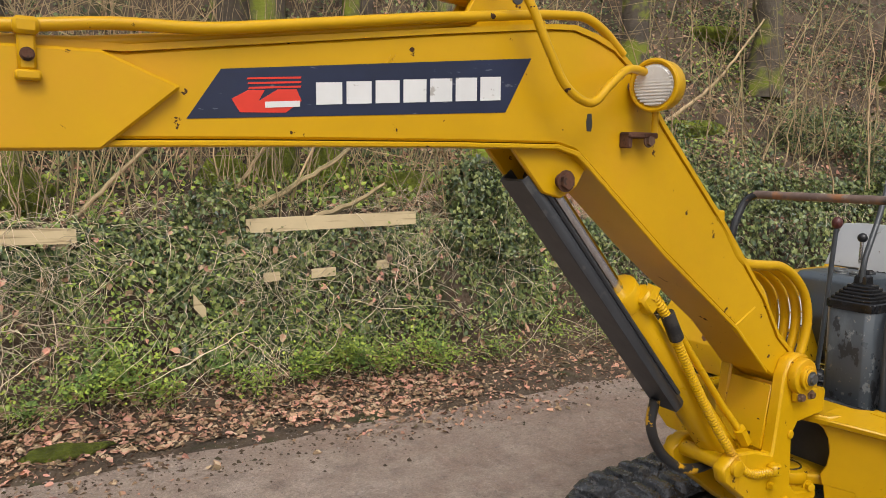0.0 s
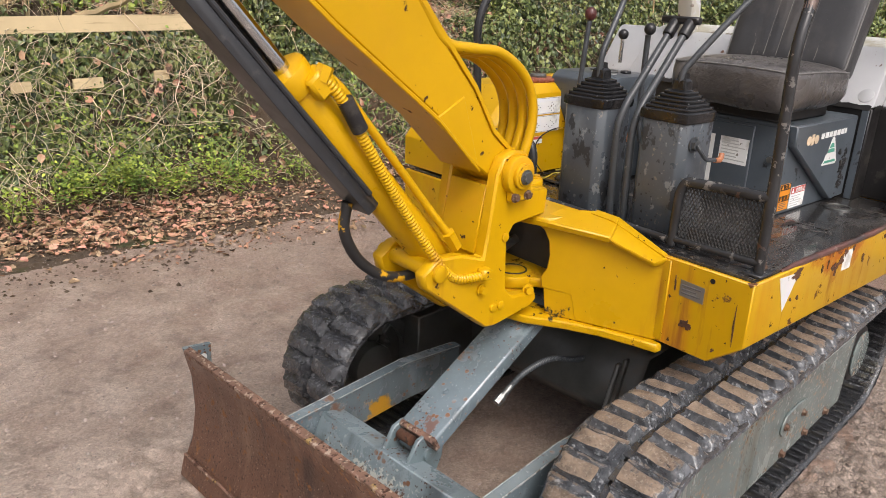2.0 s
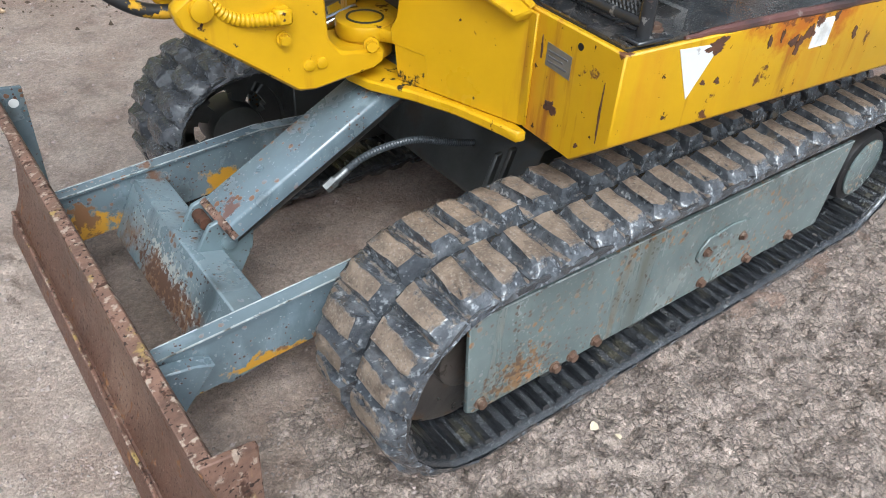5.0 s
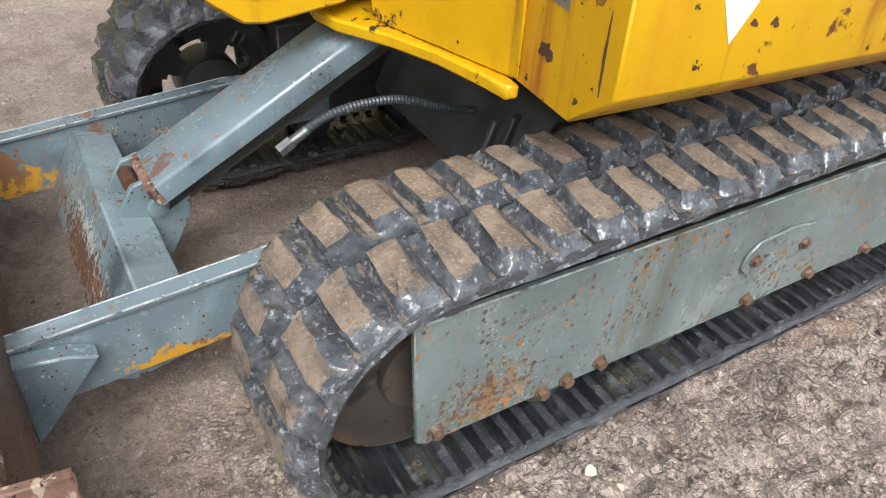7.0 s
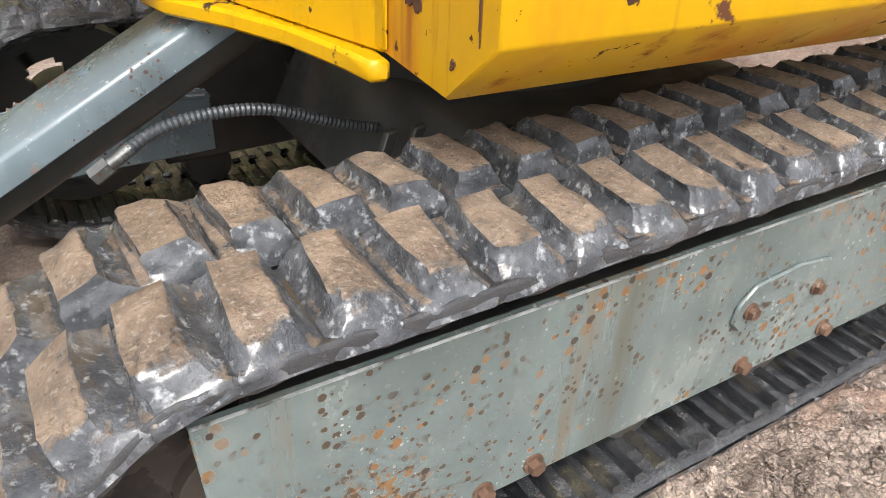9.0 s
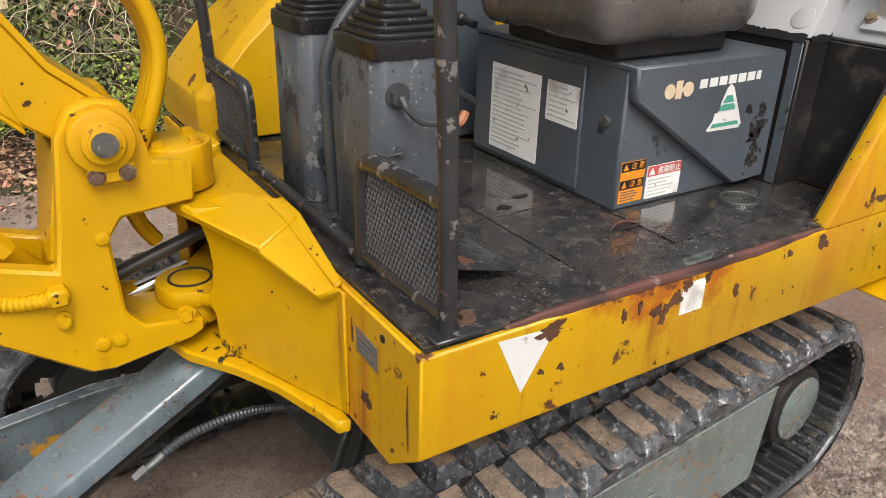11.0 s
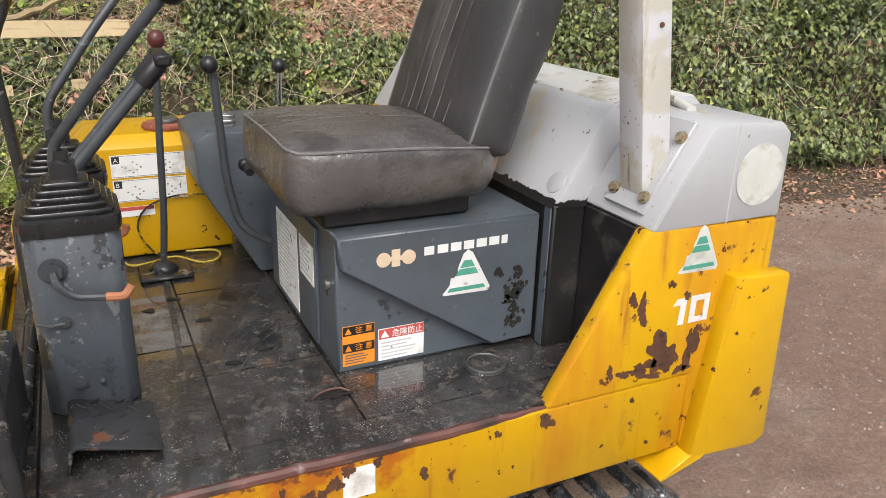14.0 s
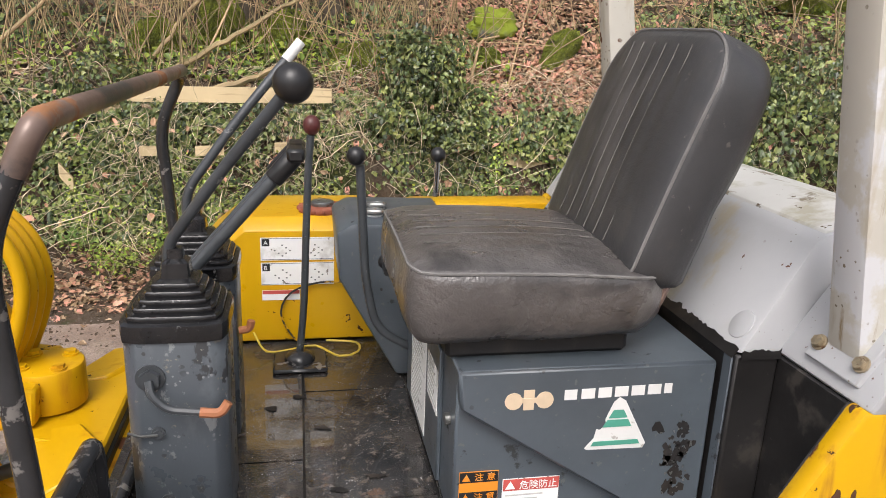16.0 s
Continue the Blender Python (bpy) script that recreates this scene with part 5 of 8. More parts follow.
prism(b, [(-0.30, 0.50), (-0.14, 0.54), (-0.10, 0.59), (-0.14, 0.64), (-0.30, 0.68)], "z", 0.556, 0.596, 0.006)
part("bracket_arm", swung(b), "yellow", bracket)
for k in range(4):
    a = 0.7 + k * 1.57
    part("bolt", swung(bolt(None, (PIV[0] + 0.042 * math.cos(a), PIV[1] + 0.042 * math.sin(a), 0.882), (0, 0, 1), 0.010, 0.008)), "yellow", bracket)
b = rod(None, (-0.243, 0.474, 0.925), (-0.243, 0.500, 0.925), 0.046, seg=32, bevel=0.006)
part("pin_boss", swung(b), "yellow", bracket)
b = rod(None, (-0.243, 0.464, 0.925), (-0.243, 0.476, 0.925), 0.030, seg=28, bevel=0.003)
rod(b, (-0.243, 0.461, 0.925), (-0.243, 0.465, 0.925), 0.022, seg=24, bevel=0.0015)
part("boom_pin", swung(b), "yellow", bracket, "worn steel boom foot pin")
part("pin_bolt", swung(bolt(None, (-0.243, 0.461, 0.925), (0, -1, 0), 0.0135, 0.009)), "zinc", bracket, "bare grey bolt head")
b = box(None, (-0.268, 0.478, 0.862), (-0.205, 0.497, 0.892), 0.004)
part("pin_keeper", swung(b), "yellow", bracket)
for x in (-0.258, -0.216):
    part("bolt", swung(bolt(None, (x, 0.478, 0.876), (0, -1, 0), 0.009, 0.010)), "bolt", bracket)
for x, z in ((-0.262, 0.775), (-0.262, 0.600), (-0.288, 0.600)):
    part("plug", swung(rod(None, (x, 0.492, z), (x, 0.498, z), 0.011, seg=16, bevel=0.002)), "yellow", bracket)
b = box(None, (-0.352, 0.470, 0.690), (-0.322, 0.499, 0.718), 0.005)
part("hose_block", swung(b), "yellow", bracket)
part("bolt", swung(bolt(None, (-0.335, 0.495, 0.660), (0, -1, 0), 0.010, 0.014)), "yellow", bracket)
b = rod(None, (-0.47, 0.486, 0.732), (-0.47, 0.695, 0.732), 0.020, seg=20, bevel=0.003)
part("lower_pin", swung(b), "yellow", bracket)

boom_line = [(-2.30, 1.590), (-1.782, 1.597), (-1.278, 1.666), (-1.041, 1.696), (-0.985, 1.699), (-0.931, 1.687), (-0.880, 1.669), (-0.838, 1.640), (-0.785, 1.585), (-0.734, 1.525), (-0.520, 1.307), (-0.355, 1.121), (-0.290, 1.020), (-0.222, 0.962),
             (-0.205, 0.930), (-0.225, 0.897), (-0.262, 0.895), (-0.330, 0.945), (-0.455, 1.070), (-0.712, 1.262), (-0.940, 1.450), (-0.972, 1.475), (-1.020, 1.487), (-1.242, 1.487), (-1.555, 1.484), (-1.800, 1.480), (-2.30, 1.470)]
b = prism(None, boom_line, "y", YB0, YB1, 0.004)
boom = part("boom", swung(b), "yellow_clean", digger, "yellow gooseneck boom, glossy paint with small chips")
low = [(-2.30, 1.468), (-1.800, 1.478), (-1.555, 1.482), (-1.242, 1.485), (-1.020, 1.485), (-0.968, 1.472), (-0.938, 1.448), (-0.712, 1.260), (-0.455, 1.068), (-0.330, 0.943), (-0.33, 0.934), (-0.459, 1.060), (-0.716, 1.251), (-0.944, 1.440), (-0.974, 1.463), (-1.022, 1.476), (-1.242, 1.476), (-1.555, 1.473), (-1.800, 1.469), (-2.30, 1.458)]
part("lower_flange", swung(prism(None, low, "y", YB0 - 0.007, YB1 + 0.007, 0.002)), "yellow_clean", boom)
high = [(x, z) for x, z in boom_line[:14]]
up_line = high + [(x + 0.004, z + 0.010) for x, z in high[::-1]]
part("upper_flange", swung(prism(None, up_line, "y", YB0 - 0.004, YB1 + 0.004, 0.0)), "yellow_clean", boom)
b = prism(None, [(-2.30, 1.592), (-1.815, 1.596), (-1.712, 1.553), (-1.820, 1.464), (-2.30, 1.456)], "y", YB0 - 0.016, YB0 + 0.002, 0.004)
part("doubler_plate", swung(b), "yellow_clean", boom)
b = slab(None, [(-0.470, YB0 - 0.003, 1.066), (-0.385, YB0 - 0.003, 1.110), (-0.350, YB0 - 0.003, 1.005), (-0.33, YB0 - 0.003, 0.944)], -0.012, 0.003)
part("foot_doubler", swung(b), "yellow_clean", boom)
b = prism(None, [(-1.12, 1.482), (-1.040, 1.392), (-0.995, 1.380), (-0.955, 1.402), (-0.930, 1.442), (-0.96, 1.48)], "y", YB0 + 0.012, YB0 + 0.026, 0.003)
prism(b, [(-1.12, 1.482), (-1.040, 1.392), (-0.995, 1.380), (-0.955, 1.402), (-0.930, 1.442), (-0.96, 1.48)], "y", YB1 - 0.026, YB1 - 0.012, 0.003)
part("cylinder_lug", swung(b), "yellow_clean", boom)
part("rod_pin", swung(bolt(rod(None, (-0.998, YB0 - 0.004, 1.415), (-0.998, YB1 + 0.004, 1.415), 0.014, seg=20), (-0.998, YB0 - 0.003, 1.415), (0, -1, 0), 0.016, 0.011)), "rust", boom, "rusty cylinder pin")
b = prism(None, [(-1.235, 1.672), (-1.165, 1.790), (-1.125, 1.812), (-1.090, 1.795), (-1.015, 1.700)], "y", 0.560, 0.574, 0.004)
prism(b, [(-1.235, 1.672), (-1.165, 1.790), (-1.125, 1.812), (-1.090, 1.795), (-1.015, 1.700)], "y", 0.606, 0.620, 0.004)
part("arm_cylinder_lug", swung(b), "yellow_clean", boom)
part("lug_hole", swung(rod(None, (-1.098, 0.5585, 1.752), (-1.098, 0.560, 1.752), 0.013, seg=18)), "dark_under", boom)
part("slot", swung(flat(None, (0, YB0, 0), (1, 0, 0), (0, 0, 1), [(-0.945, 1.512), (-0.934, 1.511), (-0.931, 1.526), (-0.934, 1.546), (-0.944, 1.545), (-0.947, 1.530)], 0.0008)), "dark_under", boom)
b = box(None, (-0.857, 0.505, 1.480), (-0.842, 0.531, 1.512), 0.003)
box(b, (-0.857, 0.500, 1.500), (-0.775, 0.531, 1.512), 0.003)
part("lamp_bracket", swung(b), "rust", boom, "rusty lamp bracket")
part("bolt", swung(bolt(None, (-0.80, 0.505, 1.495), (0, -1, 0), 0.010, 0.010)), "bolt", boom)
x = -1.902
b = box(None, (x - 0.010, 0.506, 1.562), (x + 0.012, 0.532, 1.622), 0.004)
box(b, (x - 0.014, 0.498, 1.606), (x + 0.016, 0.530, 1.628), 0.005)
box(b, (x - 0.014, 0.500, 1.550), (x + 0.016, 0.532, 1.563), 0.003)
part("pipe_clamp", swung(b), "yellow_clean", boom)
part("bolt", swung(bolt(None, (x + 0.001, 0.506, 1.582), (0, -1, 0), 0.0065, 0.008)), "rust", boom)

# name panel on the boom, its maker's marks as plain shapes
o = (0, YB0, 0)
b = flat(None, o, (1, 0, 0), (0, 0, 1), [(-1.705, 1.510), (-1.143, 1.540), (-1.086, 1.640), (-1.654, 1.583)], 0.0008)
panel = part("name_panel", swung(b), "navy", boom, "navy blue name panel with white and red marks, scratched")
o2 = (0, YB0 - 0.0012, 0)
ax = Vector((1, 0, 0.073)).normalized()
for k in range(7):
    x0 = -1.508 + 0.0515 * k
    z0 = 1.538 + (x0 + 1.508) * 0.066
    h = 0.034 + 0.0012 * k
    w = 0.044
    b = flat(None, o2, (1, 0, 0), (0, 0, 1), [(x0, z0), (x0 + w, z0 + 0.003), (x0 + w, z0 + 0.003 + h), (x0, z0 + h)], 0.0004)
    part("letter_block", swung(b), "decal_white", panel)
for k in range(3):
    z = 1.573 - 0.0068 * k
    b = flat(None, o2, (1, 0, 0), (0, 0, 1), [(-1.617 + 0.001 * k, z - 0.003), (-1.533, z + 0.0035), (-1.532, z + 0.0065), (-1.615 + 0.001 * k, z)], 0.0004)
    part("logo_stripe", swung(b), "decal_red", panel)
b = flat(None, o2, (1, 0, 0), (0, 0, 1), [(-1.640, 1.541), (-1.615, 1.555), (-1.590, 1.556), (-1.600, 1.539), (-1.570, 1.558), (-1.540, 1.560), (-1.532, 1.543), (-1.558, 1.524), (-1.628, 1.522)], 0.0004)
part("logo_shape", swung(b), "decal_red", panel)
part("series_bar", swung(flat(None, (0, YB0 - 0.0018, 0), (1, 0, 0), (0, 0, 1), [(-1.590, 1.530), (-1.535, 1.534), (-1.535, 1.543), (-1.590, 1.539)], 0.0004)), "decal_white", panel)
for k, (x, z) in enumerate(((-1.385, 1.61), (-1.375, 1.612))):
    part("scratch", swung(flat(None, o2, (1, 0, 0), (0, 0, 1), [(x, z), (x + 0.004, z), (x + 0.012, z + 0.014), (x + 0.008, z + 0.014)], 0.0004)), "yellow_clean", panel)

# work lamp
lamp_c, lamp_d = Vector((-0.828, 0.470, 1.602)), Vector((-0.97, -0.30, -0.05)).normalized()
b = rod(None, lamp_c - lamp_d * 0.040, lamp_c, 0.049, 0.0505, seg=36, bevel=0.004)
rod(b, lamp_c - lamp_d * 0.062, lamp_c - lamp_d * 0.039, 0.026, 0.046, seg=36)
lamp = part("work_lamp", swung(b), "yellow_clean", digger, "round yellow work lamp with a clouded ribbed lens")
b = rod(None, lamp_c - lamp_d * 0.002, lamp_c + lamp_d * 0.004, 0.043, 0.036, seg=36)
part("lens", swung(b), "lamp_glass", lamp, "clouded grey lens")
side = lamp_d.cross(Vector((0, 0, 1))).normalized()
for k in range(-6, 7):
    h = math.sqrt(max(0.0, 0.040 ** 2 - (k * 0.006) ** 2))
    b = rod(None, lamp_c + lamp_d * 0.0028 + Vector((0, 0, k * 0.006)) - side * h, lamp_c + lamp_d * 0.0028 + Vector((0, 0, k * 0.006)) + side * h, 0.0022, seg=6)
    part("lens_rib", swung(b), "lamp_glass", lamp)
b = tube(None, [lamp_c + (side * math.cos(a) + side.cross(lamp_d) * math.sin(a)) * 0.0475 for a in np.linspace(0, 6.283, 40)], 0.005, 8)
part("rim", swung(b), "yellow_clean", lamp)
part("screw", swung(rod(None, lamp_c + side * 0.049 - lamp_d * 0.01, lamp_c + side * 0.058 - lamp_d * 0.01, 0.008, seg=10)), "bolt", lamp)
b = rod(None, (-0.800, 0.49, 1.512), (-0.802, 0.487, 1.556), 0.007, seg=12)
part("lamp_stem", swung(b), "yellow_clean", lamp)

# pipes and hoses on the boom
b = tube(None, corner_points([(-2.30, 0.515, 1.610), (-1.92, 0.515, 1.616), (-1.80, 0.515, 1.632), (-1.68, 0.515, 1.634), (-1.30, 0.52, 1.690), (-1.05, 0.53, 1.722), (-0.955, 0.53, 1.728), (-0.905, 0.53, 1.705), (-0.855, 0.53, 1.664)], 0.05), 0.0090, 12)
part("oil_pipe", swung(b), "yellow_clean", boom, "yellow painted oil pipe")
b = tube(None, corner_points([(-2.30, 0.535, 1.592), (-1.85, 0.535, 1.603), (-1.30, 0.54, 1.678), (-1.20, 0.55, 1.70)], 0.05), 0.0085, 12)
part("oil_pipe", swung(b), "yellow_clean", boom)
b = tube(None, curve_points([(-1.175, 0.50, 1.80), (-1.130, 0.480, 1.725), (-1.095, 0.470, 1.650), (-1.055, 0.465, 1.585), (-0.995, 0.465, 1.560), (-0.945, 0.470, 1.595), (-0.895, 0.475, 1.628), (-0.84, 0.485, 1.628)], 0.012), 0.0082, 12)
part("lamp_hose", swung(b), "yellow_clean", boom, "sagging yellow hose")
for k in range(4):
    arc = [(-0.70, 0.575, 1.50), (-0.560, 0.545, 1.362), (-0.500, 0.538, 1.290), (-0.440, 0.538, 1.222), (-0.350, 0.540, 1.205), (-0.270, 0.545, 1.195), (-0.195, 0.548, 1.155), (-0.148, 0.550, 1.100), (-0.132, 0.552, 1.030), (-0.148, 0.556, 0.955), (-0.180, 0.560, 0.880)]
    pts = [(x + 0.003 * k, y + 0.034 * k * min(1.0, max(0.15, (x + 0.70) / 0.25)), z - 0.005 * k) for x, y, z in arc]
    b = tube(None, curve_points(pts, 0.015), 0.012, 12)
    part("boom_hose", swung(b), "yellow_clean", boom, "yellow painted hydraulic hose")
b = box(None, (-0.545, 0.528, 1.318), (-0.515, 0.56, 1.345), 0.004)
part("hose_clamp", swung(b), "yellow_clean", boom)

# boom cylinder with its guard
c0, c1 = Vector((-0.998, 0.590, 1.415)), Vector((-0.315, 0.590, 0.625))
axis = (c1 - c0).normalized()
out = Vector((axis.z, 0, -axis.x)).normalized()
if out.x > 0:
    out = -out
b = rod(None, c0 + axis * 0.335, c1, 0.042, seg=32, bevel=0.004)
rod(b, c0 + axis * 0.315, c0 + axis * 0.365, 0.048, seg=32, bevel=0.006)
cyl = part("boom_cylinder", swung(b), "yellow", digger, "yellow hydraulic boom cylinder with a black guard")
part("chrome_rod", swung(rod(None, c0, c0 + axis * 0.34, 0.019, seg=24)), "chrome", cyl, "chromed piston rod")
b = rod(None, c0 + Vector((0, -0.03, 0)), c0 + Vector((0, 0.03, 0)), 0.032, seg=24)
part("rod_eye", swung(b), "black", cyl)
gm = Matrix.Translation(c0) @ Matrix((axis, Vector((0, 1, 0)), out)).transposed().to_4x4()
b = prism(None, [(-0.034, 0.030), (-0.040, 0.044), (-0.036, 0.064), (0.036, 0.064), (0.040, 0.044), (0.034, 0.030), (0.029, 0.032), (0.034, 0.044), (0.031, 0.057), (-0.031, 0.057), (-0.034, 0.044), (-0.029, 0.032)], "x", -0.055, 0.655, 0.001)
b.transform(gm)
guard = part("rod_guard", swung(b), "guard", cyl, "graphite black folded rod guard")
b = tube(None, [gm @ Vector((x, -0.037, 0.033)) for x in np.linspace(0.0, 0.62, 8)], 0.006, 8)
part("guard_rib", swung(b), "guard", guard)
m = c0 + axis * 0.36
b = box(None, (-0.02, -0.065, -0.05), (0.03, -0.02, 0.0), 0.006)
b.transform(Matrix.Translation(m) @ Matrix((axis, Vector((0, 1, 0)), out)).transposed().to_4x4())
part("port_block", swung(b), "yellow", cyl)
hp = [m + Vector((0.02, -0.055, 0.03)), m + axis * 0.05 + Vector((0.035, -0.062, 0.01)), m + axis * 0.16 + Vector((0.02, -0.062, 0.0)), m + axis * 0.33 + Vector((0.0, -0.062, -0.01)), Vector((-0.455, 0.505, 0.742)), Vector((-0.410, 0.498, 0.705)), Vector((-0.345, 0.485, 0.700))]
b = tube(None, even(curve_points(hp, 0.008), 0.0040), 0.0105, 10, (0.004, 0.0018))
part("coil_hose", swung(b), "yellow", cyl, "yellow hose in a coil guard")
b = rod(None, m + Vector((0.03, -0.058, 0.045)), m + Vector((0.02, -0.054, 0.018)), 0.016, seg=6)
part("hose_nut", swung(b), "yellow", cyl)
part("scuffed_sleeve", swung(rod(None, m + axis * 0.045 + Vector((0.037, -0.062, 0.016)), m + axis * 0.11 + Vector((0.03, -0.063, 0.004)), 0.0165, seg=12)), "black", cyl)
pp = [m + Vector((0.035, -0.02, 0.035)), m + axis * 0.04 + Vector((0.05, -0.03, 0.035)), m + axis * 0.40 + Vector((0.042, -0.035, 0.03)), Vector((-0.400, 0.535, 0.790))]
b = tube(None, corner_points(pp, 0.03), 0.009, 10)
part("steel_pipe", swung(b), "yellow", cyl)
part("pipe_nut", swung(rod(None, Vector((-0.412, 0.535, 0.806)), Vector((-0.385, 0.535, 0.766)), 0.016, seg=6)), "yellow", cyl)
b = tube(None, curve_points([(-0.640, 0.600, 0.900), (-0.645, 0.605, 0.835), (-0.610, 0.605, 0.765), (-0.550, 0.600, 0.715), (-0.490, 0.595, 0.700), (-0.42, 0.59, 0.705)], 0.012), 0.0125, 10)
part("loop_hose", swung(b), "hose", cyl, "black hose with yellow overspray")

# arm cylinder above the boom, dipper arm and bucket
b = rod(None, (-1.150, 0.590, 1.770), (-2.05, 0.590, 1.85), 0.043, seg=28, bevel=0.004)
rod(b, (-1.125, 0.575, 1.768), (-1.125, 0.605, 1.768), 0.032, seg=20)
arm_ram = part("arm_cylinder", swung(b), "yellow_clean", digger, "yellow hydraulic arm cylinder")
part("chrome_rod", swung(rod(None, (-2.04, 0.590, 1.849), (-2.35, 0.590, 1.876), 0.018, seg=20)), "chrome", arm_ram)
b = prism(None, [(-2.42, 1.93), (-2.30, 1.90), (-2.17, 1.55), (-2.06, 0.95), (-2.07, 0.52), (-2.16, 0.50), (-2.26, 0.95), (-2.40, 1.50)], "y", 0.545, 0.635, 0.006)
dipper = part("dipper_arm", swung(b), "yellow_clean", digger, "yellow dipper arm")
part("arm_pin", swung(rod(None, (-2.25, 0.50, 1.53), (-2.25, 0.68, 1.53), 0.028, seg=20)), "bolt", dipper)
b = prism(None, [(-2.02, 0.56), (-2.20, 0.58), (-2.36, 0.46), (-2.42, 0.24), (-2.34, 0.06), (-2.10, 0.03), (-1.94, 0.12), (-1.96, 0.15), (-2.10, 0.07), (-2.30, 0.09), (-2.37, 0.25), (-2.32, 0.42), (-2.18, 0.53)], "y", 0.42, 0.76, 0.003)
bucket = part("bucket", swung(b), "yellow", digger, "yellow digging bucket")
for y in (0.42, 0.75):
    b = prism(None, [(-2.02, 0.56), (-2.20, 0.57), (-2.35, 0.45), (-2.41, 0.24), (-2.33, 0.07), (-2.10, 0.04), (-1.95, 0.13)], "y", y, y + 0.012, 0.002)
    part("bucket_side", swung(b), "yellow", bucket)
for k in range(3):
    y = 0.45 + 0.12 * k
    part("bucket_tooth", swung(prism(None, [(-1.97, 0.14), (-1.88, 0.175), (-1.95, 0.11)], "y", y, y + 0.05, 0.003)), "rusty", bucket)

# ---- engine cover and rear body ----
flank = [(0.787, 0.757), (0.950, 1.040), (1.232, 1.032), (1.246, 0.62), (1.235, 0.606), (1.085, 0.606), (1.085, 0.757)]
inner = [(0.80, 0.764), (0.955, 1.036), (1.20, 1.035), (1.20, 0.764)]
b = prism(None, flank, "y", -0.003, 0.030, 0.008, None, 2)
flank_part = part("side_panel", b, "yellow_rusty", digger, "yellow rear side panel with large rust patches")
part("inner_lining", prism(None, inner, "y", 0.031, 0.037, 0.002), "black", flank_part, "black painted inner face")
b = prism(None, flank, "y", 1.185, 1.218, 0.008, None, 2)
part("side_panel", b, "yellow", digger, "yellow rear side panel")
for k, (x, z, rx, rz) in enumerate(((1.012, 0.812, 0.030, 0.034), (0.975, 0.795, 0.024, 0.012), (1.075, 0.815, 0.013, 0.040), (0.957, 0.902, 0.009, 0.026), (0.935, 0.925, 0.008, 0.012), (0.905, 0.800, 0.006, 0.012), (0.935, 0.79, 0.012, 0.008),
                                    (1.05, 0.915, 0.008, 0.006), (1.19, 0.80, 0.010, 0.006), (1.06, 0.775, 0.014, 0.008), (0.995, 0.775, 0.02, 0.006))):
    part("rust_patch", flat(None, (0, -0.0035, 0), (1, 0, 0), (0, 0, 1), blotch(x, z, rx, rz, 30 + k), 0.0005), "rust", flank_part)
bm_txt = None
for poly in ([(1.036, 0.862), (1.049, 0.862), (1.051, 0.911), (1.030, 0.911), (1.022, 0.899), (1.038, 0.899)], rect(1.060, 0.862, 1.072, 0.912), rect(1.090, 0.862, 1.102, 0.912), rect(1.071, 0.862, 1.091, 0.872), rect(1.071, 0.902, 1.091, 0.912)):
    bm_txt = flat(bm_txt, (0, -0.0032, 0), (1, 0, 0), (0, 0, 1), poly, 0.0007)
part("model_number", bm_txt, "decal_white", flank_part, "white square-cut model number 10")


def safety_sticker(parent, x, z, w, h, y, paper):
    """A pale triangle with a green one inside, crossed by pale bands."""
    face = lambda pts, k: flat(None, (0, y - 0.0009 * k, 0), (1, 0, 0), (0, 0, 1), pts, 0.0005)
    tri = [(x - 0.50 * w, z + 0.03 * h), (x - 0.46 * w, z), (x + 0.46 * w, z - 0.002), (x + w / 2, z + 0.07 * h), (x + 0.10 * w, z + 0.93 * h), (x, z + h), (x - 0.09 * w, z + 0.91 * h), (x - 0.20 * w, z + 0.58 * h), (x - 0.18 * w, z + 0.47 * h), (x - 0.28 * w, z + 0.38 * h), (x - 0.33 * w, z + 0.40 * h), (x - 0.36 * w, z + 0.22 * h)]
    st = part("safety_sticker", face(tri, 0), paper, parent, "pale triangular sticker with a green triangle, torn at its edge")
    inner = lambda f: 0.40 * w * (1 - f)
    for f0, f1 in ((0.0, 0.10), (0.42, 0.58), (0.62, 0.80)):
        band = [(x - inner(f0), z + (0.07 + 0.86 * f0) * h), (x + inner(f0), z + (0.07 + 0.86 * f0) * h), (x + inner(f1), z + (0.07 + 0.86 * f1) * h), (x - inner(f1), z + (0.07 + 0.86 * f1) * h)]
        part("green_band", face(band, 1), "green", st, "green printed band")
    return st


safety_sticker(flank_part, 1.064, 0.957, 0.086, 0.080, -0.003, "decal_faded")

hood = [(0.893, 1.037), (0.996, 1.188), (1.012, 1.200), (1.10, 1.221), (1.20, 1.206), (1.236, 1.175), (1.240, 1.036)]
b = prism(None, hood, "y", 0.170, 1.045, 0.008, None, 2)
for v in b.verts:
    v.co.y += (0.14 * (v.co.z - 1.037)) * (1 if v.co.y < 0.6 else -1)
cover = part("engine_cover", b, "white", digger, "white engine cover, paint weathered and stained with algae")
b = prism(None, [(1.012, 1.1985), (1.018, 1.2045), (1.10, 1.2245), (1.195, 1.2100), (1.207, 1.202), (1.10, 1.215)], "y", 0.200, 1.015, 0.001)
part("cover_top", b, "white_dirty", cover, "dirty white top with algae")
# sloped shoulders that carry the posts
shoulder = [(0.953, 1.039), (1.052, 1.192), (1.070, 1.203), (1.205, 1.197), (1.228, 1.178), (1.232, 1.034), (0.962, 1.034)]
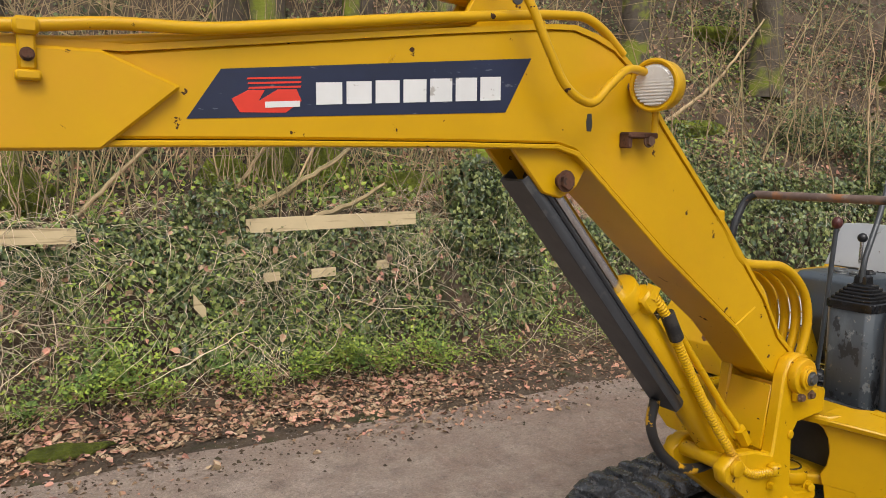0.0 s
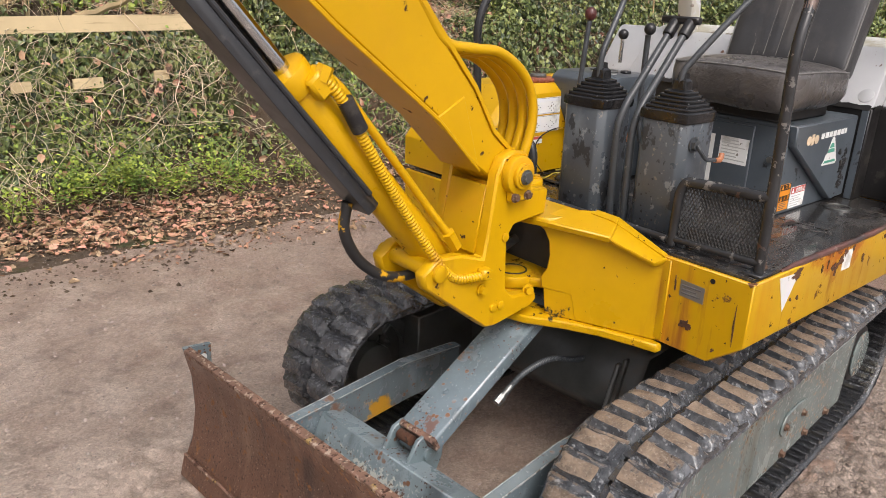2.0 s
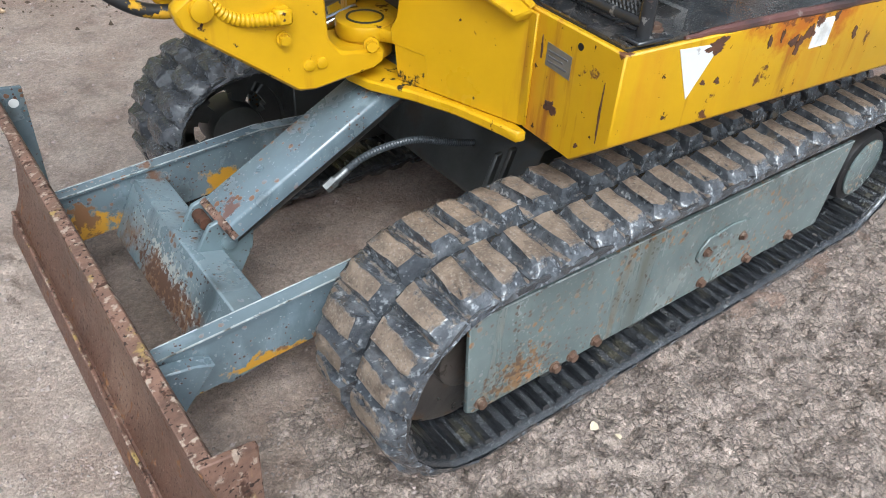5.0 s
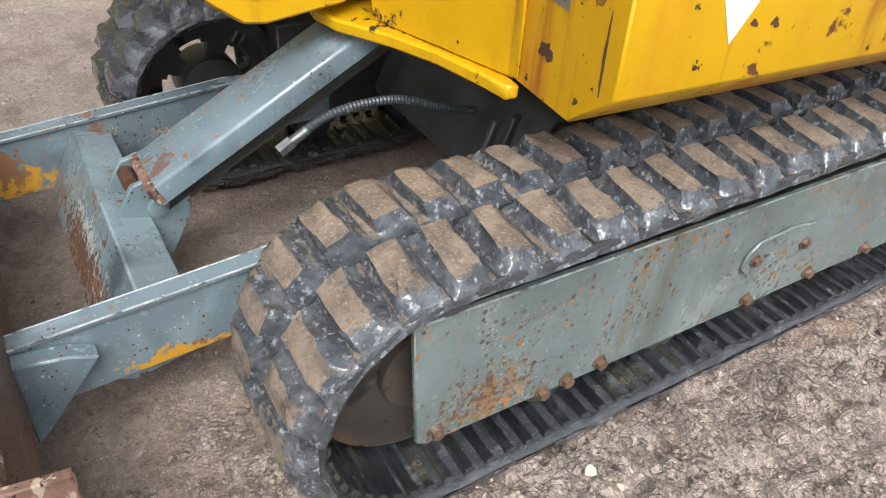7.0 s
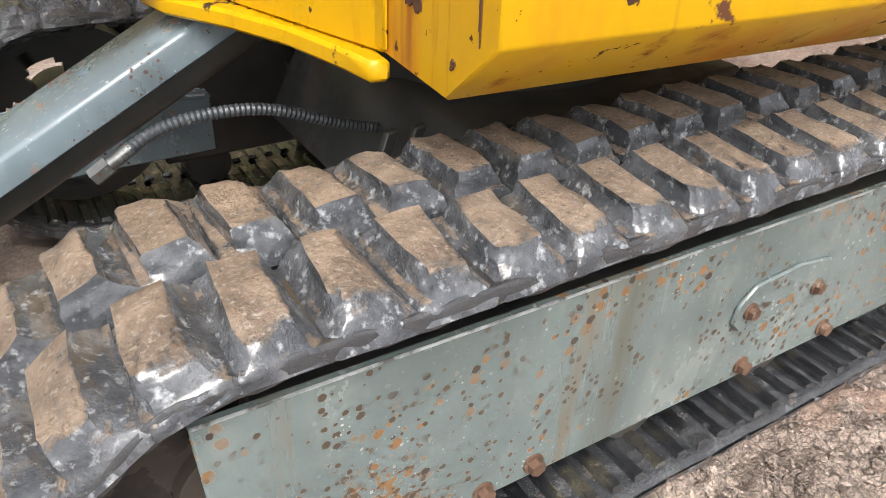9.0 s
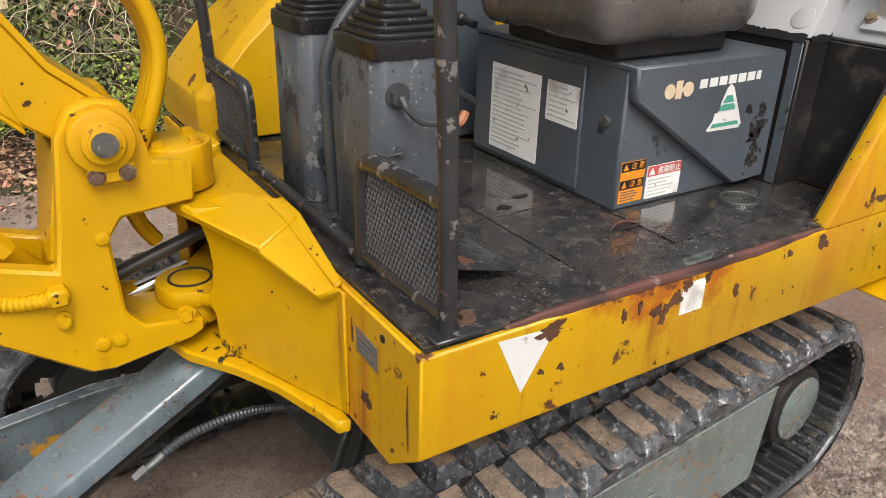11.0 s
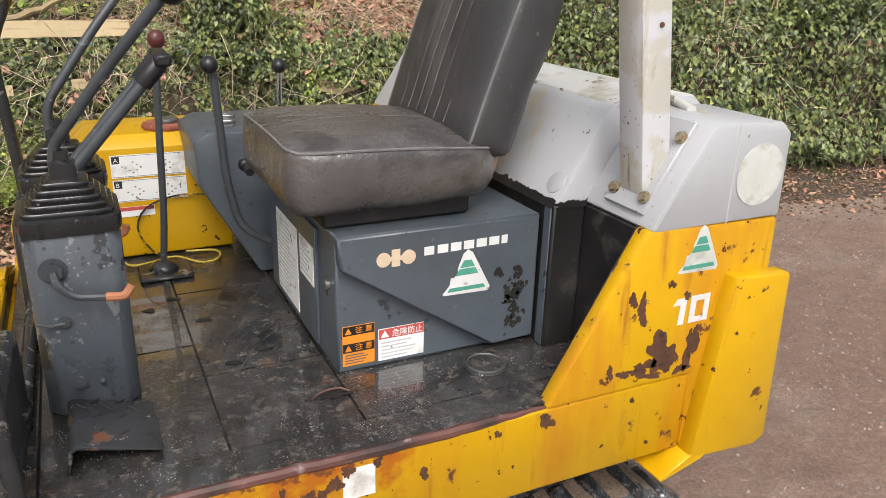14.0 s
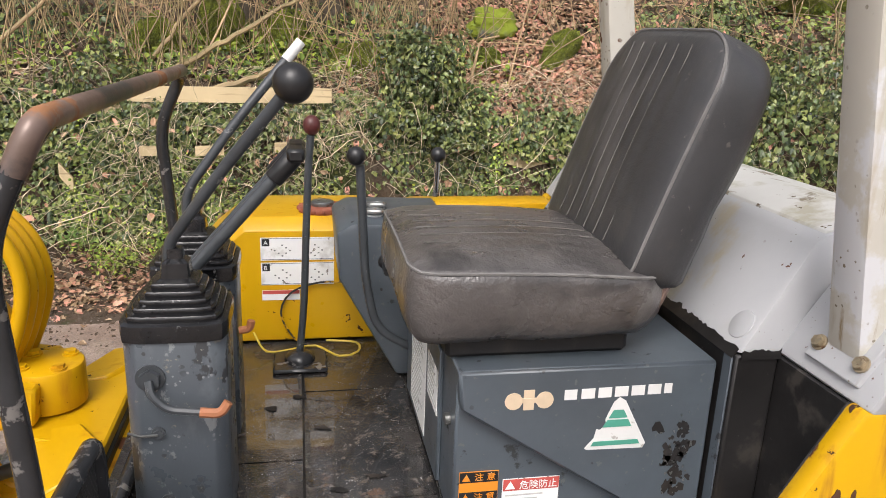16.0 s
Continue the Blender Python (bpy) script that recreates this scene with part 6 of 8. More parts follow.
for y0, y1 in ((-0.003, 0.178), (1.037, 1.218)):
    b = prism(None, shoulder, "y", y0, y1, 0.007, None, 2)
    part("post_shoulder", b, "white", cover)
# ragged lower edge of the white paint
rng = random.Random(12)
up_slope = Vector((0.103, 0, 0.151)).normalized()
run_ = [(0.0, -0.012)] + [(0.006 * k, 0.003 + 0.005 * rng.random() ** 3 + 0.0015 * math.sin(k * 0.7)) for k in range(143)] + [(0.852, -0.012)]
part("black_paint_edge", flat(None, (0.8945, 0.178, 1.0405), (0, 1, 0), up_slope, run_[::-1], 0.0006), "black", cover, "ragged edge of the black paint")
run_ = [(0.0, -0.010)] + [(0.004 * k, 0.001 + 0.005 * rng.random() ** 2) for k in range(16)] + [(0.060, -0.010)]
part("black_paint_edge", flat(None, (0.897, 0.1695, 1.040), (1, 0, 0), (0, 0, 1), run_, 0.0006), "black", cover)
b = tube(None, [(1.10, 0.10, 1.203), (1.112, 0.16, 1.210), (1.125, 0.20, 1.218)], 0.009, 10)
part("cover_hinge", b, "white_dirty", cover)
n = Vector((-0.151, 0, 0.103)).normalized()
b = rod(None, Vector((0.9145, 0.206, 1.0685)) - n * 0.006, Vector((0.9145, 0.206, 1.0685)) + n * 0.0022, 0.022, seg=32, bevel=0.002)
part("blanking_plug", b, "white", cover)
b = rod(None, (1.168, -0.003, 1.112), (1.168, -0.0045, 1.112), 0.052, seg=36)
part("round_sticker", b, "decal_faded", cover, "faded round sticker")
part("seam", box(None, (1.108, -0.0036, 1.034), (1.1105, -0.003, 1.196), 0.0), "white_dirty", cover)
b = box(None, (0.9575, 0.034, 0.764), (1.20, 1.18, 1.033), 0.003)
part("engine_bulkhead", b, "black", digger, "matt black bulkhead behind the seat")
part("bulkhead_front", box(None, (0.8915, 0.172, 0.764), (0.956, 1.045, 1.0355), 0.003), "black", digger)
part("bulkhead_strip", box(None, (0.8880, 0.178, 0.766), (0.8912, 0.1985, 1.031), 0.001), "dark_paint", digger)
b = prism(None, [(1.128, 0.945), (1.255, 0.938), (1.272, 0.600), (1.246, 0.585), (1.085, 0.598)], "y", -0.034, 0.004, 0.008, None, 2)
bumper = part("corner_bumper", b, "yellow", digger, "yellow steel corner guard with rust spots")
b = box(None, (1.228, -0.03, 0.606), (1.262, 1.24, 0.93), 0.01)
part("rear_counterweight", b, "yellow", digger, "yellow rear counterweight")
b = prism(None, [(1.022, 0.571), (1.088, 0.606), (1.13, 0.604), (1.115, 0.592), (1.026, 0.566)], "y", -0.033, 0.07, 0.0015)
part("guard_foot", b, "yellow", bumper)
b = prism(None, [(1.128, 0.945), (1.255, 0.938), (1.272, 0.600), (1.246, 0.585), (1.085, 0.598)], "y", 1.215, 1.250, 0.008, None, 2)
part("corner_bumper", b, "yellow", digger, "yellow steel corner guard")

# roof posts
for y0, y1, x0, x1, z0 in ((0.046, 0.108, 0.970, 1.030, 1.075), (0.855, 0.915, 1.000, 1.062, 1.19)):
    b = box(None, (x0, y0, z0), (x1, y1, 2.30), 0.010, None, 2)
    for v in b.verts:
        v.co.x -= 0.148 * (v.co.z - 1.075)
    post = part("roof_post", b, "post_white", digger, "yellowed white square steel roof post")
    if z0 > 1.1:
        continue
    d = Vector((0.099, 0, 0.153)).normalized()
    up = Vector((-d.z, 0, d.x))
    p = Vector((0.950, (y0 + y1) / 2, 1.036))
    foot_m = Matrix.Translation(p) @ Matrix((d, Vector((0, 1, 0)), -up)).transposed().to_4x4()
    b = box(None, (0.022, -0.048, -0.008), (0.190, 0.048, 0.004), 0.002)
    b.transform(foot_m)
    part("foot_plate", b, "white", post)
    for u, v in ((0.048, -0.038), (0.158, -0.038), (0.045, 0.036), (0.158, 0.036)):
        b = bolt(None, foot_m @ Vector((u, v, -0.008)), up, 0.0082, 0.009)
        part("bolt", b, "brass_bolt", post)
    part("bolt", bolt(None, (0.965, y0, 1.345), (0, -1, 0), 0.004, 0.003, False), "rust", post)

b = prism(None, [(0.56, 0.764), (0.56, 1.020), (0.575, 1.036), (0.94, 1.038), (0.94, 0.764)], "y", 1.10, 1.19, 0.008, None, 2)
part("far_side_panel", b, "yellow", digger, "yellow low side panel beside the engine bay")

# ---- seat box and seat ----
b = box(None, (0.514, 0.224, 0.764), (0.885, 0.652, 1.006), 0.004)
seat_box = part("seat_box", b, "dark_paint", digger, "dark grey steel seat box with worn labels")
b = prism(None, [(0.511, 1.014), (0.884, 1.014), (0.886, 0.776), (0.800, 0.773), (0.516, 0.958)], "y", 0.202, 0.226, 0.004)
part("side_lid", b, "dark_paint", seat_box)
b = box(None, (0.511, 0.204, 1.004), (0.884, 0.654, 1.015), 0.003)
part("top_lid", b, "dark_paint", seat_box)
part("front_door", box(None, (0.507, 0.318, 0.776), (0.515, 0.640, 0.996), 0.002), "dark_paint", seat_box)
part("door_lock", rod(None, (0.5135, 0.262, 0.915), (0.506, 0.262, 0.915), 0.009, seg=16), "zinc", seat_box)
rng = random.Random(21)
for mat_, n_, big, label_ in (("black", 34, 0.0075, "patch where the paint has flaked to black"), ("zinc", 40, 0.0017, "")):
    b = bmesh.new()
    for k in range(n_):
        x, z = 0.838 + 0.013 * rng.gauss(0, 1), 0.862 + 0.032 * rng.gauss(0, 1)
        r_ = big * rng.uniform(0.3, 1.0)
        flat(b, (0, 0.2018 - 0.0002 * (k % 4) - (0.0012 if n_ == 40 else 0), 0), (1, 0, 0), (0, 0, 1), blotch(min(0.872, max(0.80, x)), min(0.95, max(0.785, z)), r_, r_ * rng.uniform(0.8, 1.7), 70 + k, 14), 0.0003)
    tagged(part("scuffed_patch", b, mat_, seat_box, label_), kind="stuff")
# labels on the front face
notice = part("notice_label", flat(None, (0.507, 0, 0), (0, -1, 0), (0, 0, 1), rect(-0.582, 0.790, -0.430, 0.958)), "label", seat_box, "large white notice sheet with faded print")
rng = random.Random(8)
for k in range(17):
    z = 0.948 - 0.009 * k
    part("print_bar", flat(None, (0.5058, 0, 0), (0, -1, 0), (0, 0, 1), rect(-0.574, z - 0.003, -0.574 + rng.uniform(0.08, 0.135), z), 0.0004), "faint_ink", notice)
notice2 = part("notice_label", flat(None, (0.507, 0, 0), (0, -1, 0), (0, 0, 1), rect(-0.412, 0.884, -0.326, 0.957)), "label", seat_box, "small white notice sheet with faded print")
for k in range(7):
    z = 0.950 - 0.009 * k
    part("print_bar", flat(None, (0.5058, 0, 0), (0, -1, 0), (0, 0, 1), rect(-0.406, z - 0.003, -0.406 + rng.uniform(0.04, 0.074), z), 0.0004), "faint_ink", notice2)
yl = 0.2235
warn = part("warning_label", flat(None, (0, yl, 0), (1, 0, 0), (0, 0, 1), rect(0.523, 0.776, 0.580, 0.850)), "orange", seat_box, "orange and black caution label, scuffed")
for z in (0.838, 0.806):
    part("black_band", flat(None, (0, yl - 0.001, 0), (1, 0, 0), (0, 0, 1), rect(0.5235, z - 0.005, 0.5795, z + 0.0115), 0.0004), "knob", warn)
    part("caution_triangle", flat(None, (0, yl - 0.0018, 0), (1, 0, 0), (0, 0, 1), [(0.527, z - 0.002), (0.539, z - 0.002), (0.533, z + 0.009)], 0.0004), "orange", warn)
    part("caution_text", lettering("注 意", 0.013, (0.545, yl - 0.0014, z - 0.0015), (1, 0, 0), (0, 0, 1), 0.0003, 0.030), "orange", warn)
for k in range(4):
    part("print_bar", flat(None, (0, yl - 0.001, 0), (1, 0, 0), (0, 0, 1), rect(0.527, 0.780 + 0.005 * k, 0.560 + 0.004 * (k % 3), 0.782 + 0.005 * k), 0.0004), "ink", warn)
danger = part("danger_label", flat(None, (0, yl, 0), (1, 0, 0), (0, 0, 1), rect(0.587, 0.774, 0.672, 0.834)), "label", seat_box, "white danger label with a red heading")
part("red_band", flat(None, (0, yl - 0.001, 0), (1, 0, 0), (0, 0, 1), rect(0.588, 0.815, 0.6715, 0.8335), 0.0004), "red_ink", danger)
part("danger_triangle", flat(None, (0, yl - 0.0018, 0), (1, 0, 0), (0, 0, 1), [(0.591, 0.818), (0.606, 0.818), (0.5985, 0.831)], 0.0004), "label", danger)
part("danger_text", lettering("危険防止", 0.015, (0.612, yl - 0.0014, 0.8175), (1, 0, 0), (0, 0, 1), 0.0003, 0.056), "label", danger)
for k in range(5):
    part("print_bar", flat(None, (0, yl - 0.001, 0), (1, 0, 0), (0, 0, 1), rect(0.592, 0.779 + 0.0068 * k, 0.640 + 0.008 * (k * 7 % 3), 0.7815 + 0.0068 * k), 0.0004), "faint_ink", danger)
ys_ = 0.2018
emblem = part("maker_emblem", flat(None, (0, ys_, 0), (1, 0, 0), (0, 0, 1), rect(0.602, 0.955, 0.617, 0.985), 0.0006), "decal_tan", seat_box, "faded cream maker's emblem")
for x in (0.588, 0.632):
    part("emblem_disc", flat(None, (0, ys_ - 0.0006, 0), (1, 0, 0), (0, 0, 1), [(x + 0.0125 * math.cos(a), 0.969 + 0.0125 * math.sin(a)) for a in np.linspace(0, 5.9, 16)], 0.0005), "decal_tan", emblem)
part("emblem_bar", flat(None, (0, ys_ - 0.0006, 0), (1, 0, 0), (0, 0, 1), rect(0.600, 0.966, 0.620, 0.973), 0.0005), "decal_tan", emblem)
mark = part("maker_name", flat(None, (0, ys_, 0), (1, 0, 0), (0, 0, 1), rect(0.660, 0.967, 0.678, 0.982), 0.0006), "decal_white", seat_box, "row of worn white maker's letters as blocks")
for k in range(1, 7):
    x = 0.660 + 0.0245 * k
    part("letter_block", flat(None, (0, ys_, 0), (1, 0, 0), (0, 0, 1), rect(x, 0.967 + 0.0004 * k, x + 0.0195 - (0.008 if k == 6 else 0), 0.982 + 0.0004 * k), 0.0006), "decal_white", mark)
safety_sticker(seat_box, 0.742, 0.887, 0.092, 0.080, 0.2018, "decal_white")

# seat: cushion and backrest, cut and rounded, with stitched flutes
def cushion(size, flutes, crown, rise=0.0):
    """A padded block with a flat underside, its length along x, fluted on top along x."""
    lx, ly, lz = size
    bm = bmesh.new()
    nu, nv = 22, 40
    grid = []
    for i in range(nu + 1):
        row = []
        for j in range(nv + 1):
            u, v = i / nu * 2 - 1, j / nv * 2 - 1
            x, y = u * lx / 2, v * ly / 2
            edge = max(abs(u) ** 8, abs(v) ** 8)
            z = lz / 2 + crown * (1 - u * u * 0.6) * (1 - v * v * 0.6) - 0.010 * edge
            if abs(v) < 0.72 and abs(u) < 0.86:
                ph = (v + 0.72) / 1.44 * flutes
                z -= 0.0035 * (abs(2 * (ph % 1.0) - 1)) ** 8 * (1 - abs(u / 0.86) ** 6)
            row.append(bm.verts.new((x * (1 - 0.012 * edge), y * (1 - 0.012 * edge), z)))
        grid.append(row)
    for i in range(nu):
        for j in range(nv):
            bm.faces.new((grid[i][j], grid[i + 1][j], grid[i + 1][j + 1], grid[i][j + 1]))
    rim = [grid[0][j] for j in range(nv)] + [grid[i][nv] for i in range(nu)] + [grid[nu][j] for j in range(nv, 0, -1)] + [grid[i][0] for i in range(nu, 0, -1)]
    prev = rim
    for z, k in ((lz * 0.34, 1.014), (lz * 0.1, 1.018), (-lz * 0.18, 1.006), (-lz * 0.38, 0.962), (-lz * 0.5, 0.905)):
        ring = [bm.verts.new((v.co.x * (k + 0.010 * noise.noise(v.co * 16 + Vector((0, 0, z * 40)))), v.co.y * (k + 0.014 * noise.noise(v.co * 19 + Vector((3, 0, z * 40)))), z + 0.006 * noise.noise(v.co * 12) + rise * (0.5 - z / lz) * (v.co.x / lx + 0.5))) for v in rim]
        for a in range(len(rim)):
            c = (a + 1) % len(rim)
            f = bm.faces.new((prev[a], prev[c], ring[c], ring[a]))
            f.material_index = 1
        prev = ring
    bm.faces.new(prev).material_index = 1
    return bm, [v.co.copy() for v in rim]


def rounded_corners(bm, lx, ly, r_low, r_high):
    """Pull the plan's corners in to an arc, with one radius at each end."""
    for v in bm.verts if isinstance(bm, bmesh.types.BMesh) else bm:
        co = v.co if hasattr(v, "co") else v
        r = r_high if co.x > 0 else r_low
        hx, hy = lx / 2 - r, ly / 2 - r
        ax, ay = abs(co.x) - hx, abs(co.y) - hy
        if ax > 0 and ay > 0:
            m_ = max(ax, ay)
            d = math.hypot(ax, ay)
            co.x = math.copysign(hx + ax * m_ / d, co.x)
            co.y = math.copysign(hy + ay * m_ / d, co.y)


SX, SY, SZ = 0.375, 0.375, 0.108
b, rim = cushion((SX, SY, SZ), 7, 0.024, 0.020)
rounded_corners(b, SX, SY, 0.05, 0.075)
rounded_corners(rim, SX, SY, 0.05, 0.075)
cm = Matrix.Translation((0.628, 0.388, 1.095)) @ Matrix.Rotation(radians(2.5), 4, "Y")
b.transform(cm)
seat = part("operator_seat", b, ("vinyl_worn", "vinyl_worn"), digger, "worn black vinyl operator's seat with grey piping", 60)
b = tube(None, [cm @ p for p in rim] + [cm @ rim[0]], 0.0024, 6)
part("piping", b, "piping", seat, "grey piping")
BX, BY, BZ = 0.348, 0.365, 0.095
b, rim = cushion((BX, BY, BZ), 7, 0.014)
rounded_corners(b, BX, BY, 0.018, 0.085)
rounded_corners(rim, BX, BY, 0.018, 0.085)
bx = Vector((0.115, 0, 0.312)).normalized()
bz = Vector((-bx.z, 0, bx.x))
bm_turn = Matrix((bx, bz.cross(bx), bz)).transposed().to_4x4()
back_m = Matrix.Translation(Vector((0.792, 0.392, 1.302)) - bz * (BZ / 2)) @ bm_turn
b.transform(back_m)
backrest = part("backrest", b, ("vinyl", "vinyl"), seat, "fluted black vinyl backrest", 60)
b = tube(None, [back_m @ p for p in rim] + [back_m @ rim[0]], 0.0024, 6)
part("piping", b, "piping", backrest, "grey piping")
for k in range(1, 7):
    y = -0.72 * BY / 2 + 1.44 * BY / 2 * k / 7
    for who, mm, lx, lz in ((seat, cm, SX, SZ), (backrest, back_m, BX, BZ)):
        crown = 0.024 if who is seat else 0.014
        pts = [mm @ Vector((u * lx / 2, y, lz / 2 + crown * (1 - u * u * 0.6) * (1 - (y / (BY / 2)) ** 2 * 0.6) - 0.0035 * (1 - abs(u / 0.86) ** 6) + 0.0014)) for u in np.linspace(-0.84, 0.84, 22)]
        part("stitching", tube(None, pts, 0.0010, 5), "stitch", who)
for y in (0.232, 0.548):
    b = tube(None, corner_points([(0.720, y, 1.066), (0.775, y, 1.072), (0.792, y, 1.095), (0.806, y, 1.135), (0.825, y, 1.18)], 0.02), 0.0105, 8)
    part("hinge_bracket", b, "rust_tube", seat, "rust-worn seat hinge")
part("seat_pan", box(None, (0.500, 0.245, 1.016), (0.765, 0.535, 1.070), 0.006), "black", seat)
b = rod(None, (0.46, 0.585, 1.03), (0.46, 0.625, 1.035), 0.008, seg=10)
ball(b, (0.46, 0.632, 1.035), 0.014)
part("adjuster_knob", b, "knob", seat)

# ---- control consoles ----
def console(x0, x1, y0, y1, lever_pts, knob, label):
    b = prism(None, [(x0 + 0.018, y0), (x1 - 0.018, y0), (x1, y0 + 0.018), (x1, y1 - 0.018), (x1 - 0.018, y1), (x0 + 0.018, y1), (x0, y1 - 0.018), (x0, y0 + 0.018)], "z", 0.764, 1.058, 0.003)
    ob = part("control_console", b, "peeling_grey", digger, label)
    cx, cy = (x0 + x1) / 2, (y0 + y1) / 2
    b = bmesh.new()
    rings = []
    steps = [(1.0, 1.046), (1.05, 1.048), (1.065, 1.060), (1.05, 1.070), (0.98, 1.073)]
    s, z = 0.93, 1.073
    for k in range(5):
        steps += [(s, z), (s + 0.012, z + 0.002), (s + 0.012, z + 0.0055), (s - 0.01, z + 0.0075), (s - 0.09, z + 0.0078)]
        s -= 0.115
        z += 0.0085
    steps += [(0.30, z + 0.002), (0.27, z + 0.022), (0.17, z + 0.027), (0.15, z + 0.040), (0.05, z + 0.042)]
    hx, hy = (x1 - x0) / 2, (y1 - y0) / 2
    for s, z in steps:
        ring = []
        for k in range(28):
            a = 2 * math.pi * (k + 0.5) / 28
            c_, s_ = math.cos(a), math.sin(a)
            q = (abs(c_) ** 7 + abs(s_) ** 7) ** (-1 / 7)
            ring.append(b.verts.new((cx + hx * s * c_ * q, cy + hy * s * s_ * q, z)))
        rings.append(ring)
    for a, c in zip(rings, rings[1:]):
        for k in range(28):
            b.faces.new((a[k], a[(k + 1) % 28], c[(k + 1) % 28], c[k]))
    b.faces.new(rings[-1])
    part("rubber_boot", b, "boot", ob, "black ribbed rubber boot")
    b = tube(None, corner_points(lever_pts, 0.045, 8), 0.0078, 12)
    stick = part("joystick", b, "lever", ob)
    if knob == "ball":
        bb = ball(None, Vector(lever_pts[-1]), 0.024, (1, 1, 1.0), 24)
        part("knob", bb, "knob", stick, "black ball knob")
    else:
        d = (Vector(lever_pts[-1]) - Vector(lever_pts[-2])).normalized()
        part("tip", rod(None, Vector(lever_pts[-1]) - d * 0.010, Vector(lever_pts[-1]) + d * 0.030, 0.0092, 0.0088, 14), "decal_white", stick, "white taped lever end")
    return ob


con_a = console(0.078, 0.208, 0.262, 0.398, [(0.132, 0.330, 1.120), (0.134, 0.329, 1.160), (0.210, 0.284, 1.266), (0.302, 0.228, 1.382)], "ball", "dark grey control console with peeling paint and black boot")
con_b = console(0.072, 0.202, 0.500, 0.636, [(0.125, 0.565, 1.120), (0.126, 0.565, 1.180), (0.205, 0.580, 1.290), (0.294, 0.608, 1.398)], "tip", "dark grey control console with black ribbed boot")
part("bolt", bolt(None, (0.113, 0.262, 0.999), (0, -1, 0), 0.014, 0.012), "lever", con_a)
b = tube(None, corner_points([(0.113, 0.250, 0.999), (0.116, 0.240, 0.985), (0.135, 0.236, 0.965), (0.195, 0.236, 0.957)], 0.02), 0.0055, 8)
hook = part("lock_lever", b, "lever", con_a)
b = tube(None, corner_points([(0.176, 0.236, 0.959), (0.202, 0.236, 0.956), (0.212, 0.240, 0.970)], 0.012), 0.0066, 8)
part("orange_sleeve", b, "tube_orange", hook, "orange plastic sleeve")
part("bolt", bolt(None, (0.118, 0.262, 0.918), (0, -1, 0), 0.007, 0.006), "lever", con_a)
part("bolt", bolt(None, (0.125, 0.262, 0.815), (0, -1, 0), 0.007, 0.006), "lever", con_a)
part("wire", tube(None, [(0.08, 0.258, 0.922), (0.095, 0.256, 0.917), (0.118, 0.256, 0.918)], 0.002, 6), "zinc", con_a)
part("orange_sleeve", tube(None, corner_points([(0.205, 0.52, 0.955), (0.222, 0.52, 0.957), (0.225, 0.52, 0.972)], 0.01), 0.0066, 8), "tube_orange", con_b)

# travel levers with cross grips
for y in (0.425, 0.470):
    b = tube(None, corner_points([(0.105, y, 0.764), (0.098, y, 1.010), (0.120, y, 1.060), (0.292, y + 0.004, 1.254)], 0.05, 8), 0.0098, 12)
    tl = part("travel_lever", b, "lever", digger, "dark grey travel lever with black cross grip")
    d = Vector((0.172, 0.004, 0.194)).normalized()
    p = Vector((0.292, y + 0.004, 1.254))
    part("grip_sleeve", rod(None, p - d * 0.035, p + d * 0.012, 0.015, seg=14, bevel=0.003), "knob", tl)
    b = prism(None, [(-0.012, -0.024), (0.012, -0.024), (0.014, 0.0), (0.013, 0.040), (-0.013, 0.040), (-0.014, 0.0)], "z", -0.009, 0.010, 0.004)
    b.transform(Matrix.Translation(p + d * 0.016))
    part("cross_grip", b, "knob", tl)

# dozer and auxiliary levers on the far side
b = tube(None, curve_points([(0.300, 0.795, 0.770), (0.312, 0.792, 0.90), (0.318, 0.786, 1.05), (0.324, 0.782, 1.18), (0.329, 0.780, 1.245)], 0.03), 0.0075, 12)
lv = part("long_lever", b, "lever", digger, "dark grey long lever with faded red knob")
part("knob", ball(None, (0.331, 0.780, 1.264), 0.017, (1, 1, 1.15)), "red_knob", lv, "faded red knob")
b = box(None, (0.248, 0.740, 0.764), (0.358, 0.845, 0.774), 0.004)
ball(b, (0.302, 0.795, 0.774), 0.032, (1, 1, 0.6))
part("lever_plate", b, "black_tube", lv)
b = tube(None, corner_points([(0.515, 0.640, 0.858), (0.445, 0.640, 0.900), (0.424, 0.640, 1.00), (0.412, 0.632, 1.215)], 0.04), 0.0082, 12)
lv = part("blade_lever", b, "lever", digger, "dark grey bent lever with black knob")
part("knob", ball(None, (0.404, 0.622, 1.232), 0.017), "knob", lv)
b = rod(None, (0.588, 0.850, 1.11), (0.590, 0.850, 1.185), 0.006, seg=12)
lv = part("throttle_lever", b, "chrome", digger, "thin bright throttle lever with black knob")
part("knob", ball(None, (0.591, 0.850, 1.198), 0.0165), "knob", lv)

# tank and instrument console
tank = [(0.010, 0.770), (0.010, 0.862), (0.105, 0.970), (0.180, 1.048), (0.475, 1.048), (0.475, 0.770)]
b = bmesh.new()
near = [(0.030, 0.770), (0.030, 0.858), (0.118, 0.960), (0.190, 1.022), (0.475, 1.022), (0.475, 0.770)]
rings = [[b.verts.new((x, y, z)) for x, z in prof] for prof, y in ((near, 0.905), (tank, 0.934), ([(x, min(z, 1.029)) for x, z in tank], 1.232))]
b.faces.new(rings[0])
b.faces.new(rings[2][::-1])
for ra, rb in zip(rings, rings[1:]):
    for k in range(6):
        b.faces.new((ra[k], rb[k], rb[(k + 1) % 6], ra[(k + 1) % 6]))
bmesh.ops.recalc_face_normals(b, faces=b.faces[:])
